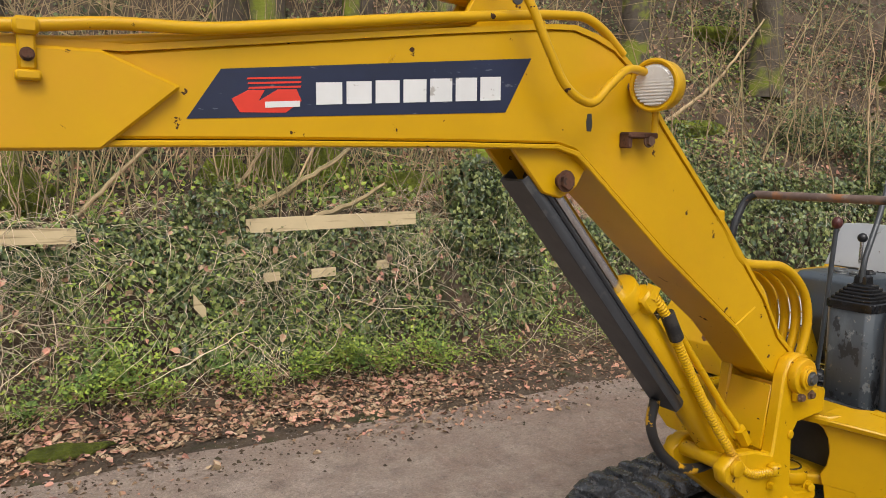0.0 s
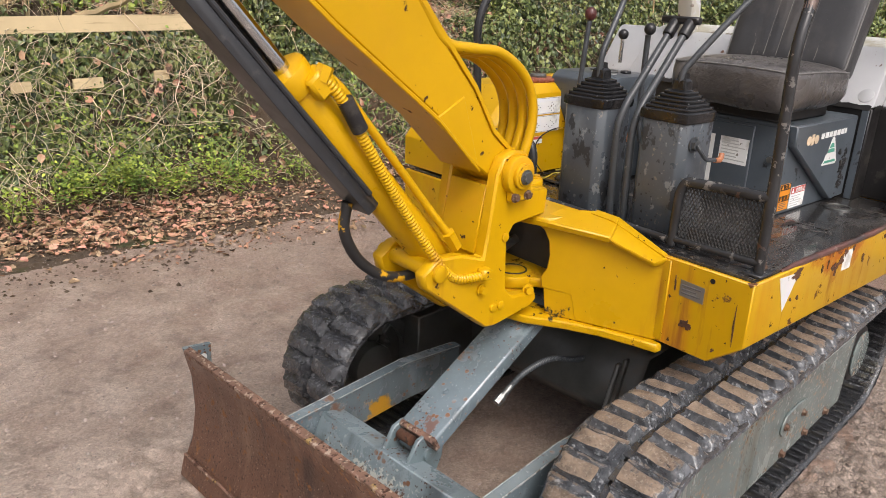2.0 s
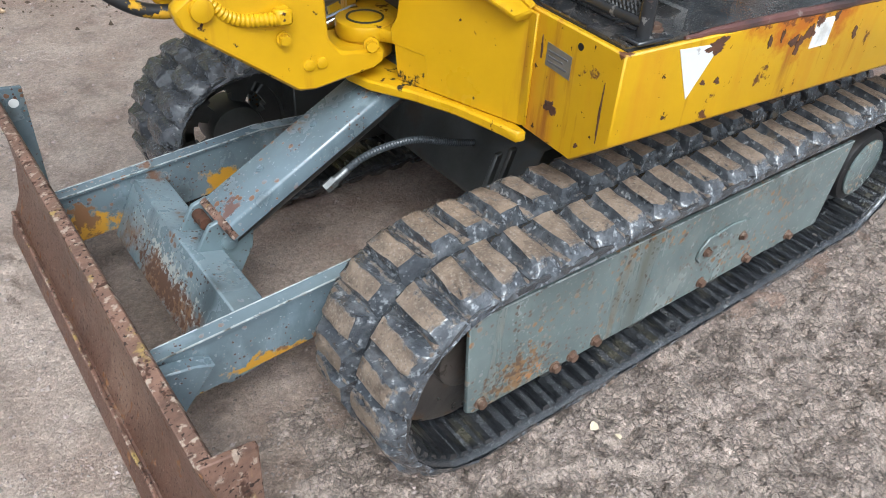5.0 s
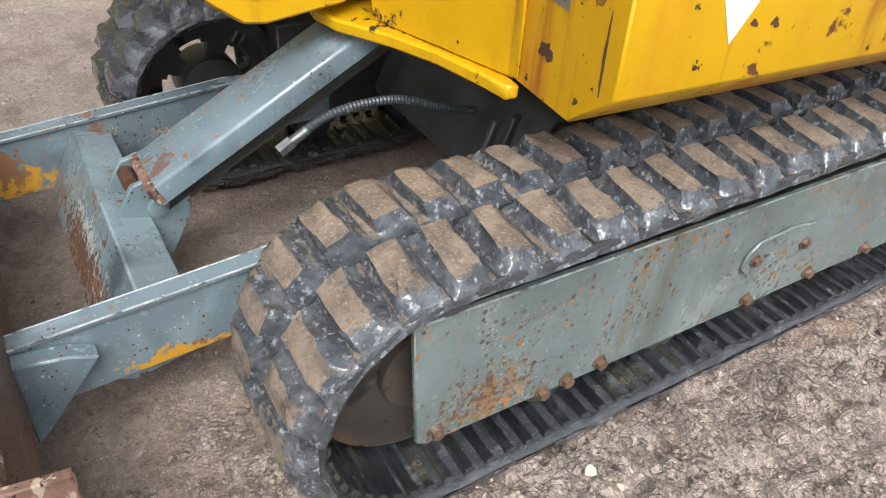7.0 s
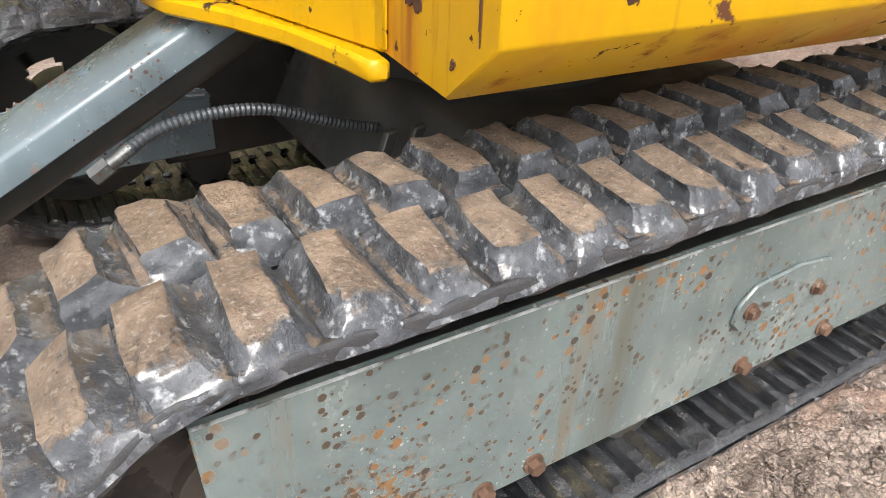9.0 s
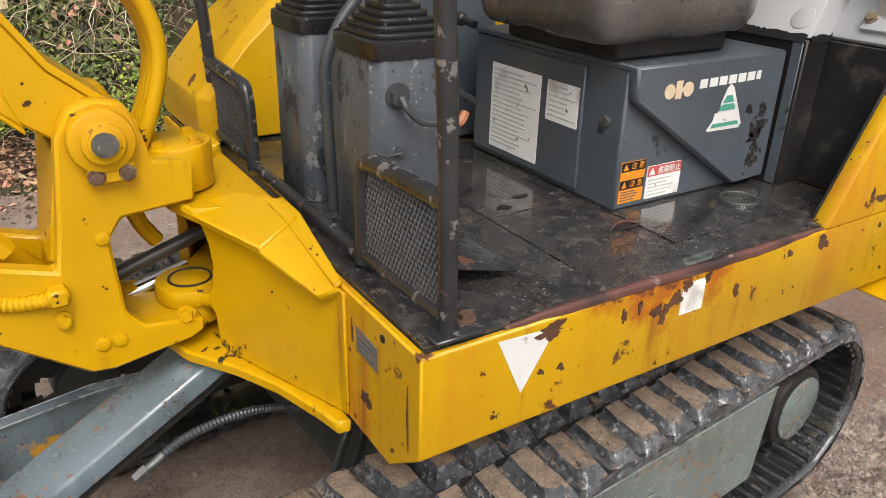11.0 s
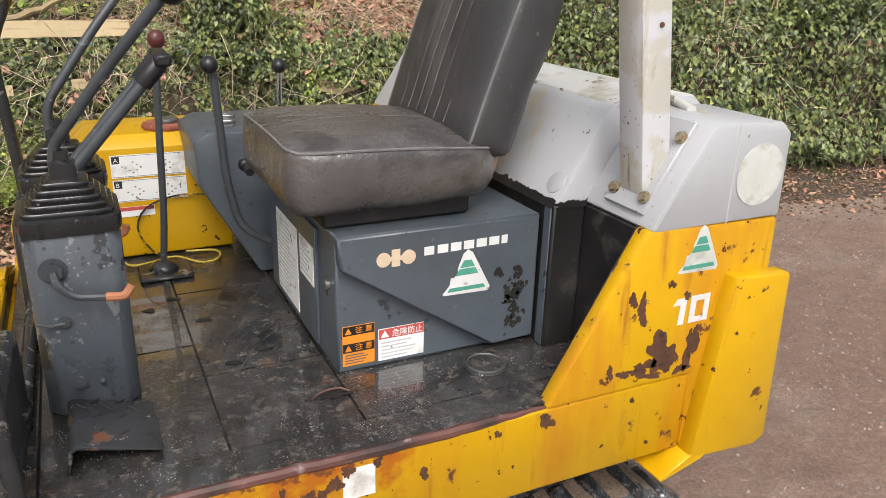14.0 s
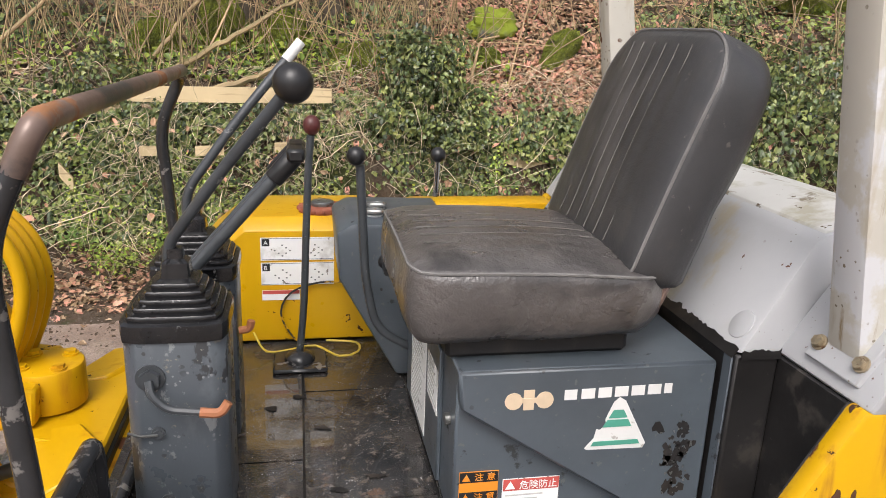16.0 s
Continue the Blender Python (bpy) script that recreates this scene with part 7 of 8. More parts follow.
soften(b, b.faces[:], 0.004, 2, 15)
tank_part = part("tank", b, "yellow", digger, "yellow steel tank with chamfered front and label plates", 18)
b = rod(None, (0.356, 0.988, 1.046), (0.356, 0.988, 1.060), 0.053, seg=32, bevel=0.004)
for k in range(16):
    a = k * 2 * math.pi / 16
    ball(b, (0.356 + 0.052 * math.cos(a), 0.988 + 0.052 * math.sin(a), 1.054), 0.005, (1, 1, 1.3), 8)
filler = part("filler_cap", b, "red_cap", tank_part, "faded red filler cap with a knurled rim")
part("cap_lid", rod(None, (0.356, 0.988, 1.058), (0.356, 0.988, 1.070), 0.026, seg=24, bevel=0.003), "zinc", filler, "dull metal lid")
yl = 0.905
for k, z in enumerate((0.957, 0.901)):
    pl = part("lever_chart", flat(None, (0, yl, 0), (1, 0, 0), (0, 0, 1), rect(0.222, z, 0.378, z + 0.051)), "label", tank_part, "white control chart plate")
    part("chart_rim", flat(None, (0, yl - 0.0008, 0), (1, 0, 0), (0, 0, 1), rect(0.224, z + 0.0485, 0.376, z + 0.0495), 0.0004), "ink", pl)
    part("chart_rim", flat(None, (0, yl - 0.0008, 0), (1, 0, 0), (0, 0, 1), rect(0.224, z + 0.0015, 0.376, z + 0.0025), 0.0004), "ink", pl)
    part("letter_tile", flat(None, (0, yl - 0.0008, 0), (1, 0, 0), (0, 0, 1), rect(0.225, z + 0.032, 0.241, z + 0.048), 0.0004), "knob", pl)
    part("chart_letter", lettering("AB"[k], 0.014, (0.2285, yl - 0.0014, z + 0.035), (1, 0, 0), (0, 0, 1), 0.0003), "label", pl)
    for cx in (0.268, 0.337):
        for dx, dz in ((0, 0.012), (0, -0.012), (0.016, 0), (-0.016, 0), (0.008, 0.006), (-0.008, -0.006), (0.008, -0.006)):
            part("chart_mark", flat(None, (0, yl - 0.0008, 0), (1, 0, 0), (0, 0, 1), rect(cx + dx - 0.0018, z + 0.022 + dz - 0.0014, cx + dx + 0.0018, z + 0.022 + dz + 0.0014), 0.0004), "ink", pl)
cau = part("caution_strip", flat(None, (0, yl, 0), (1, 0, 0), (0, 0, 1), rect(0.223, 0.866, 0.304, 0.889)), "label", tank_part, "small white and red strip label")
part("red_band", flat(None, (0, yl - 0.0008, 0), (1, 0, 0), (0, 0, 1), rect(0.224, 0.880, 0.303, 0.8885), 0.0004), "red_ink", cau)
b = prism(None, [(0.405, 1.088), (0.374, 1.070), (0.380, 0.975), (0.495, 0.770), (0.60, 0.770), (0.60, 1.086)], "y", 0.705, 0.950, 0.008, None, 2)
dash = part("instrument_console", b, "dark_paint", digger, "dark grey instrument console with ring gauges")
for x, y in ((0.452, 0.778), (0.462, 0.838)):
    b = tube(None, [(x + 0.020 * math.cos(a), y + 0.020 * math.sin(a), 1.0955) for a in np.linspace(0, 6.283, 28)], 0.0035, 8)
    gauge = part("gauge", b, "zinc", dash, "bright gauge ring")
    part("gauge_face", rod(None, (x, y, 1.086), (x, y, 1.0945), 0.018, seg=24), "label", gauge)
part("ignition_switch", box(None, (0.505, 0.76, 1.084), (0.535, 0.785, 1.096), 0.004), "knob", dash)
b = tube(None, curve_points([(0.43, 0.894, 0.905), (0.35, 0.896, 0.908), (0.285, 0.898, 0.885), (0.262, 0.896, 0.84), (0.280, 0.89, 0.795), (0.305, 0.88, 0.772), (0.345, 0.87, 0.768)], 0.015), 0.0022, 6)
part("black_wire", b, "hose", digger, "thin black wire")
b = tube(None, curve_points([(0.205, 0.86, 0.81), (0.232, 0.83, 0.778), (0.285, 0.845, 0.774), (0.335, 0.86, 0.774), (0.385, 0.80, 0.774), (0.425, 0.82, 0.774), (0.425, 0.87, 0.774), (0.36, 0.885, 0.775)], 0.015), 0.0025, 6)
part("yellow_wire", b, "yellow_wire", digger, "loose yellow wire on the floor")

# front guard rail with mesh foot guards
b = tube(None, corner_points([(0.050, 0.022, 0.764), (0.044, 0.022, 0.99), (0.028, 0.022, 1.245), (0.082, 0.030, 1.358), (0.082, 0.925, 1.352), (0.028, 0.935, 1.235), (0.046, 0.935, 0.99), (0.052, 0.935, 0.764)], 0.05, 8), 0.0119, 14)
rail = part("guard_rail", b, "black_tube", digger, "worn black tubular guard rail with rust")
part("worn_bar", tube(None, corner_points([(0.0605, 0.027, 1.312), (0.082, 0.030, 1.358), (0.082, 0.895, 1.3522)], 0.05, 8), 0.0123, 14), "rust_tube", rail, "rust-worn stretch of the top bar")
for y0, y1 in ((0.022, 0.235), (0.935, 0.70)):
    s = 1 if y1 > y0 else -1
    x = 0.045
    b = tube(None, corner_points([(x, y0, 0.936), (x, y1 - s * 0.012, 0.928), (x, y1, 0.90), (x, y1 + s * 0.004, 0.772)], 0.035, 6), 0.0125, 12)
    g = part("foot_guard", b, "black_tube", digger, "black expanded-metal foot guard")
    part("lower_bar", tube(None, [(x, y0, 0.790), (x, y1, 0.786)], 0.009, 10), "black_tube", g)
    b = bmesh.new()
    ya, yb, za, zb = min(y0, y1), max(y0, y1), 0.785, 0.93
    for fam in (1, -1):
        k = -40
        while k < 60:
            c = k * 0.0165
            pts = []
            for yy in (ya, yb):
                zz = za + fam * (yy - ya) * 1.9 + c
                pts.append((yy, zz))
            (p0y, p0z), (p1y, p1z) = pts
            t0 = sorted(((za - p0z) / (p1z - p0z), (zb - p0z) / (p1z - p0z)))
            lo_, hi_ = max(0, t0[0]), min(1, t0[1])
            if hi_ - lo_ > 0.02:
                q0 = Vector((x, p0y + (p1y - p0y) * lo_, p0z + (p1z - p0z) * lo_))
                q1 = Vector((x, p0y + (p1y - p0y) * hi_, p0z + (p1z - p0z) * hi_))
                tube(b, [q0, q1], 0.0021, 4)
            k += 1
    mesh_part = part("expanded_mesh", b, "mesh_wire", g, "diamond mesh of the foot guard")
    tagged(mesh_part, kind="stuff")
b = tube(None, [(0.045, 0.24, 0.782), (0.047, 0.70, 0.782)], 0.011, 10)
part("toe_bar", b, "black_tube", rail)
for y in (0.022, 0.935):
    part("post_foot", box(None, (0.022, y - 0.02, 0.764), (0.095, y + 0.024, 0.771), 0.002), "black_tube", rail)
    part("bolt", bolt(None, (0.083, y + 0.010, 0.771), (0, 0, 1), 0.0095, 0.010), "bolt", rail)
# pedal
b = prism(None, [(0.100, 0.766), (0.106, 0.803), (0.114, 0.806), (0.222, 0.775), (0.221, 0.771), (0.115, 0.800), (0.110, 0.797), (0.104, 0.765)], "y", 0.106, 0.236, 0.001)
pedal = part("foot_pedal", b, "black_tube", digger, "folded black chequered steel foot pedal")
for k in range(18):
    x, y = 0.124 + 0.017 * (k % 6), 0.124 + 0.044 * (k // 6) + 0.02 * (k % 2)
    a = 0.8 if k % 2 else -0.8
    dx, dy = 0.009 * math.cos(a), 0.009 * math.sin(a)
    zs = lambda q: 0.8062 - (q - 0.114) * 0.287
    part("tread_bar", tube(None, [(x - dx, y - dy, zs(x - dx)), (x + dx, y + dy, zs(x + dx))], 0.0016, 5), "black_tube", pedal)

# ---- ground, bank and hill: one sheet ----
def foot(x):
    """Where the steep bank begins, behind the leafy verge of the track."""
    return np.interp(x, [-60, -3, -1.6, 1.5, 3.0, 5.0, 8.0, 14.0, 60.0], [3.7, 3.64, 3.62, 3.60, 3.42, 3.02, 2.3, 0.1, -19.4])


PROFILE_D = [-900, -0.75, -0.3, 0.0, 0.06, 0.14, 0.22, 0.30, 0.40, 0.62, 1.3, 2.2, 3.2, 6.5, 13.0, 45.0, 900.0]
PROFILE_Z = [0.0, 0.0, 0.008, 0.02, 0.05, 0.14, 0.38, 0.66, 0.94, 1.05, 1.34, 1.85, 2.65, 5.6, 11.0, 26.0, 60.0]


def smooth_noise(x, y, f, seed=0):
    """Cheap waves that never repeat within the place."""
    s = seed * 1.7
    return (np.sin(f * x * 1.0 + 1.3 * np.sin(f * y * 0.7 + s) + s) + np.sin(f * y * 1.1 + 1.1 * np.sin(f * x * 0.9 + 2 * s) + 2.1 * s) + np.sin(f * (x + y) * 0.73 + 0.9 * np.sin(f * (x - y) * 1.3 + s) + s)) / 3


def ground_z(x, y):
    d = y - foot(x) + 0.05 * smooth_noise(x, y * 0, 2.1, 3) + 0.02 * smooth_noise(x, y, 9.0, 4)
    z = np.interp(d, PROFILE_D, PROFILE_Z)
    flat_part = np.clip(1 - (d + 0.1) / 0.2, 0, 1)
    z = z + flat_part * (0.006 * smooth_noise(x, y, 5.0, 1) + 0.004 * smooth_noise(x, y, 17.0, 2) + 0.003 * smooth_noise(x, y, 41.0, 5))
    rough = np.clip(d / 0.3, 0, 1)
    return z + rough * (0.03 * smooth_noise(x, y, 6.0, 6) + 0.02 * smooth_noise(x, y, 15.0, 7)) + np.clip((d - 1) / 4, 0, 1) * 0.25 * smooth_noise(x, y, 1.1, 8)


def lumps(x, y, size, seed):
    """Value noise with smooth steps, from a table of random heights: irregular clods of about that size."""
    table = np.random.RandomState(seed).uniform(-1, 1, (256, 256))
    u, v = x / size, y / size
    i, j = np.floor(u).astype(int), np.floor(v).astype(int)
    fu, fv = u - i, v - j
    fu, fv = fu * fu * (3 - 2 * fu), fv * fv * (3 - 2 * fv)
    i, j = i % 256, j % 256
    i1, j1 = (i + 1) % 256, (j + 1) % 256
    return (table[i, j] * (1 - fu) + table[i1, j] * fu) * (1 - fv) + (table[i, j1] * (1 - fu) + table[i1, j1] * fu) * fv


def churned(x, y):
    """How far the wheels and tracks have broken up the surface, 0 to 1."""
    soft_edge = np.clip((0.18 + 0.10 * smooth_noise(x, y, 4.0, 12) - y) / 0.15, 0, 1)
    heap = np.clip(1.5 - 1.5 * np.hypot((x + 0.95) / 0.42, (y - 1.0) / 0.48) + 0.4 * smooth_noise(x, y, 8.0, 14), 0, 0.75)
    return np.maximum(heap, soft_edge) * np.clip((x + 1.9 + 0.15 * smooth_noise(x, y, 3.0, 13)) / 0.3, 0, 1) * np.clip((2.6 - x) / 0.4, 0, 1) * np.clip((y + 1.25) / 0.3, 0, 1)


def muddy(x, y):
    return (y < 0.12 + 0.10 * smooth_noise(x, y, 4.0, 12) + 0.12 * lumps(x, y, 0.05, 8)) & (x > -1.2 + 0.3 * smooth_noise(x, y, 3.0, 13) + 0.3 * lumps(x, y, 0.06, 9))


def surface_z(x, y):
    a, b_ = 0.8 * x - 0.6 * y, 0.6 * x + 0.8 * y
    clod = 0.018 * np.abs(lumps(x, y, 0.055, 1)) + 0.016 * lumps(a, b_, 0.030, 2) + 0.016 * np.abs(lumps(b_, x, 0.022, 3)) + 0.008 * lumps(a, y, 0.16, 4)
    return ground_z(x, y) + churned(x, y) * (clod - 0.014)


def grid_object(name, xs, ys, zf, mats, pick):
    gx, gy = np.meshgrid(xs, ys)
    gz = zf(gx, gy)
    verts = np.stack([gx.ravel(), gy.ravel(), gz.ravel()], 1)
    nx, ny = len(xs), len(ys)
    i = np.arange((nx - 1) * (ny - 1))
    a = (i // (nx - 1)) * nx + i % (nx - 1)
    faces = np.stack([a, a + 1, a + 1 + nx, a + nx], 1)
    me = bpy.data.meshes.new(name)
    me.from_pydata(verts.tolist(), [], faces.tolist())
    for m_ in mats:
        me.materials.append(M[m_])
    cx, cy = verts[faces].mean(1)[:, 0], verts[faces].mean(1)[:, 1]
    me.polygons.foreach_set("material_index", pick(cx, cy).astype(np.int32))
    me.polygons.foreach_set("use_smooth", np.ones(len(faces), bool))
    return new(name, me)


def graded(parts):
    return np.concatenate([np.arange(a, b_, step) for a, b_, step in parts])


xs = np.concatenate([-3.0 - np.cumsum(0.05 * 1.35 ** np.arange(24))[::-1], graded(((-3.0, -1.5, 0.045), (-1.5, 1.6, 0.010), (1.6, 6.5, 0.045))), 6.5 + np.cumsum(0.05 * 1.35 ** np.arange(24))])
ys = np.concatenate([-1.6 - np.cumsum(0.05 * 1.35 ** np.arange(24))[::-1], graded(((-1.6, -1.25, 0.035), (-1.25, -0.85, 0.016), (-0.85, 0.28, 0.010), (0.28, 1.45, 0.016), (1.45, 5.3, 0.035))), 5.3 + np.cumsum(0.05 * 1.35 ** np.arange(24))])
ground = grid_object("ground", xs, ys, surface_z, ("road", "soil", "mud"), lambda x, y: np.where(y - foot(x) + 0.06 * smooth_noise(x, y, 7.0, 9) > -0.62, 1, np.where(muddy(x, y), 2, 0)))
tagged(ground, "muddy gravel track rising to a leafy wooded bank", "ground", kind="structure")


# ---- plants, litter and fence on the bank ----
rs = np.random.RandomState(5)


def leaves_object(name, pos, normal, tip, size, mat, shape, fold, label, category):
    """Many single leaves in one mesh: each is two halves folded along the midrib."""
    n = len(pos)
    nrm = normal / np.linalg.norm(normal, axis=1, keepdims=True)
    t = tip - (tip * nrm).sum(1, keepdims=True) * nrm
    t /= np.linalg.norm(t, axis=1, keepdims=True) + 1e-9
    s = np.cross(t, nrm)
    half = np.array(shape)
    outline = np.concatenate([[[0, 0]], half, [[0, 1.0]], half[::-1] * [-1, 1]])
    k = len(outline)
    m = len(half)
    rise = np.abs(outline[:, 0]) * fold - 0.12 * outline[:, 1] ** 2
    jig = 1 + 0.12 * rs.randn(n, k, 1)
    v = pos[:, None] + size[:, None, None] * jig * (outline[None, :, :1] * s[:, None] + (outline[None, :, 1:] - 0.3) * t[:, None] + rise[None, :, None] * nrm[:, None])
    base = np.arange(n)[:, None] * k
    right = base + np.arange(m + 2)[None]
    left = base + np.array([0] + list(range(m + 1, k)))[None]
    faces = np.concatenate([right, left]).tolist()
    me = bpy.data.meshes.new(name)
    me.from_pydata(v.reshape(-1, 3).tolist(), [], faces)
    me.materials.append(M[mat])
    return tagged(new(name, me), label, category, kind="stuff")


def stems_object(name, runs, radii, mat, label, category):
    """Thin three-sided stems in one mesh. runs: (n, points, 3)."""
    runs = np.asarray(runs)
    n, p, _ = runs.shape
    d = np.gradient(runs, axis=1)
    d /= np.linalg.norm(d, axis=2, keepdims=True) + 1e-9
    a = np.cross(d, np.array([0.31, 0.62, 0.72]))
    a /= np.linalg.norm(a, axis=2, keepdims=True) + 1e-9
    b_ = np.cross(d, a)
    taper = np.linspace(1, 0.45, p)[None, :, None, None]
    ang = np.array([0, 2.094, 4.189])
    ring = runs[:, :, None] + np.asarray(radii)[:, None, None, None] * taper * (a[:, :, None] * np.cos(ang)[None, None, :, None] + b_[:, :, None] * np.sin(ang)[None, None, :, None])
    base = (np.arange(n)[:, None, None] * p + np.arange(p - 1)[None, :, None]) * 3
    k = np.arange(3)[None, None]
    q = np.stack([base + k, base + (k + 1) % 3, base + 3 + (k + 1) % 3, base + 3 + k], -1).reshape(-1, 4)
    me = bpy.data.meshes.new(name)
    me.from_pydata(ring.reshape(-1, 3).tolist(), [], q.tolist())
    me.materials.append(M[mat])
    me.polygons.foreach_set("use_smooth", np.ones(len(q), bool))
    return tagged(new(name, me), label, category, kind="stuff")


IVY = [(0.40, -0.08), (0.37, 0.20), (0.40, 0.42), (0.20, 0.66)]
OVAL = [(0.22, 0.15), (0.33, 0.45), (0.22, 0.78)]
DEAD = [(0.22, 0.10), (0.32, 0.36), (0.27, 0.62), (0.13, 0.84)]


def on_bank(n, x0, x1, d0, d1, power=1.0):
    x = rs.uniform(x0, x1, n)
    d = d0 + (d1 - d0) * rs.uniform(0, 1, n) ** power
    y = foot(x) + d
    return x, y, d, ground_z(x, y)


def slope_normal(x, y):
    e = 0.03
    nx = -(ground_z(x + e, y) - ground_z(x - e, y)) / (2 * e)
    ny = -(ground_z(x, y + e) - ground_z(x, y - e)) / (2 * e)
    n = np.stack([nx, ny, np.ones_like(nx)], 1)
    return n / np.linalg.norm(n, axis=1, keepdims=True)


def covered(x, z):
    """Gaps in the growth where the fence boards show."""
    gap = ((x > -0.66) & (x < 0.53) & (z > 0.985) & (z < 1.09)) | ((x > -2.5) & (x < -1.66) & (z > 0.97) & (z < 1.06))
    for cx, cz, w in ((-0.55, 0.715, 0.06), (-0.21, 0.72, 0.09), (0.20, 0.745, 0.05), (1.70, 0.66, 0.15), (-0.98, 0.565, 0.06)):
        gap |= (np.abs(x - cx) < w) & (np.abs(z - cz) < 0.028)
    return ~gap


# ivy over the steep face and the ground above it
def ivy_patch(n, x0, x1, d0, d1, thick, thresh, seed, lo=0.028, hi=0.05, power=1.0):
    x, y, d, z = on_bank(n, x0, x1, d0, d1, power)
    cover = smooth_noise(x, z + 0.6 * y, 3.1, seed) + 0.5 * smooth_noise(x, z + y, 8.7, seed + 1) + 0.25 * rs.randn(n)
    cover -= 1.6 * ((x > 1.42 + 0.1 * rs.randn(n)) & (x < 2.6 + 0.1 * rs.randn(n)) & (d > 0.38) & (d < 3.2))
    keep = cover > thresh
    x, y, z = x[keep], y[keep], z[keep]
    nn = slope_normal(x, y)
    lump = np.clip(0.5 + 0.6 * smooth_noise(x, z + y, 4.3, seed + 2), 0.05, 1.2)
    p = np.stack([x, y, z], 1) + nn * (thick * lump * rs.uniform(0.05, 1.0, len(x)))[:, None]
    ok = covered(p[:, 0], p[:, 2])
    p, nn = p[ok], nn[ok]
    nrm = nn + 0.55 * rs.randn(len(p), 3) + [0, -0.25, 0.35]
    tip = np.stack([0.5 * rs.randn(len(p)), -0.2 + 0.3 * rs.randn(len(p)), -1 + 0.5 * rs.randn(len(p))], 1)
    return p, nrm, tip, rs.uniform(lo, hi, len(p))


def add_leaves(name, parts, mat, shape, fold, label, category):
    pos, nrm, tip, size = (np.concatenate([q[i] for q in parts]) for i in range(4))
    return leaves_object(name, pos, nrm, tip, size, mat, shape, fold, label, category)


add_leaves("ivy", [ivy_patch(34000, -3.0, 3.2, 0.16, 0.54, 0.17, -0.28, 20, 0.020, 0.040), ivy_patch(10000, -3.0, 3.2, 0.20, 0.46, 0.19, -0.4, 27, 0.018, 0.034), ivy_patch(26000, 2.9, 8.5, 0.05, 0.85, 0.38, -0.75, 21, 0.026, 0.052), ivy_patch(9000, -2.8, 5.0, 0.45, 1.6, 0.12, 0.15, 22, 0.02, 0.04),
                   ivy_patch(30000, -3, 10.0, 1.0, 6.5, 0.14, -0.15, 23, 0.028, 0.055)], "ivy", IVY, 0.25, "dark green ivy hanging over the steep bank", "ivy")


def mound(c, r, n, lo=0.02, hi=0.039):
    n = int(n * 1.7)
    u = rs.randn(n, 3)
    u /= np.linalg.norm(u, axis=1, keepdims=True)
    u[:, 2] = np.abs(u[:, 2]) * 1.0 - 0.15
    lump = 1 + 0.34 * smooth_noise(u[:, 0] * 3 + c[0], u[:, 2] * 3 + c[1], 1.7, 31) + 0.14 * rs.randn(n)
    p = np.array(c) + u * np.array(r) * (lump * rs.uniform(0.72, 1.02, n))[:, None]
    tip = np.stack([0.5 * rs.randn(n), 0.4 * rs.randn(n), -1 + 0.5 * rs.randn(n)], 1)
    return p, u + 0.5 * rs.randn(n, 3) + [0, -0.2, 0.3], tip, rs.uniform(lo, hi, n)


for c, r, n in (((1.08, 4.04, 1.08), (0.27, 0.22, 0.44), 1400), ((0.96, 3.93, 0.86), (0.26, 0.17, 0.20), 600), ((1.30, 3.92, 0.78), (0.26, 0.18, 0.22), 600), ((-0.82, 4.12, 1.02), (0.34, 0.22, 0.30), 420), ((5.9, 4.55, 1.62), (0.58, 0.45, 0.52), 2000), ((3.15, 4.3, 1.22), (0.5, 0.35, 0.62), 1400),
                ((3.9, 3.85, 1.05), (0.66, 0.38, 0.42), 1400), ((6.1, 3.6, 1.2), (0.95, 0.55, 0.8), 2300), ((7.8, 3.4, 1.3), (1.1, 0.7, 1.1), 2200), ((2.85, 3.78, 0.85), (0.36, 0.18, 0.26), 700)):
    add_leaves("ivy_bush", [mound(c, r, n)], "ivy", IVY, 0.25, "dense rounded mound of dark ivy on the bank", "bush")

# fresh green growth low on the bank
fresh = []
for x, d, z_off, rx, n in ((-1.45, 0.26, 0.10, 0.22, 420), (-0.90, 0.26, 0.10, 0.12, 160), (-0.40, 0.20, 0.05, 0.18, 330), (-0.12, 0.20, 0.07, 0.20, 480), (0.14, 0.18, 0.03, 0.18, 260), (0.40, 0.20, 0.08, 0.18, 180), (-1.62, 0.24, 0.06, 0.26, 420), (-1.25, 0.20, 0.02, 0.18, 220), (0.55, 0.16, 0.0, 0.2, 200), (-0.72, 0.2, 0.0, 0.2, 180), (1.5, 0.30, 0.02, 0.16, 240), (-1.95, 0.22, 0.0, 0.2, 200), (1.0, 0.17, 0, 0.3, 200), (2.0, 0.25, 0, 0.4, 240)):
    n = int(3.1 * n)
    px = x + rx * 0.42 * rs.randn(n)
    py = foot(px) + d - 0.10 + 0.10 * rs.randn(n)
    pz = ground_z(px, py) + np.abs(0.04 * rs.randn(n)) + z_off
    nn = slope_normal(px, py)
    fresh.append((np.stack([px, py, pz], 1) + nn * (0.15 * rs.uniform(0.1, 1, n))[:, None], nn + 0.5 * rs.randn(n, 3) + [0, 0, 0.6], rs.randn(n, 3) + [0, -0.5, -0.4], 0.009 + 0.020 * rs.uniform(0, 1, n) ** 2))
add_leaves("ground_elder", fresh, "bright_leaf", OVAL, 0.2, "bright green low leafy weeds at the bank foot", "weeds")
up_fresh = []
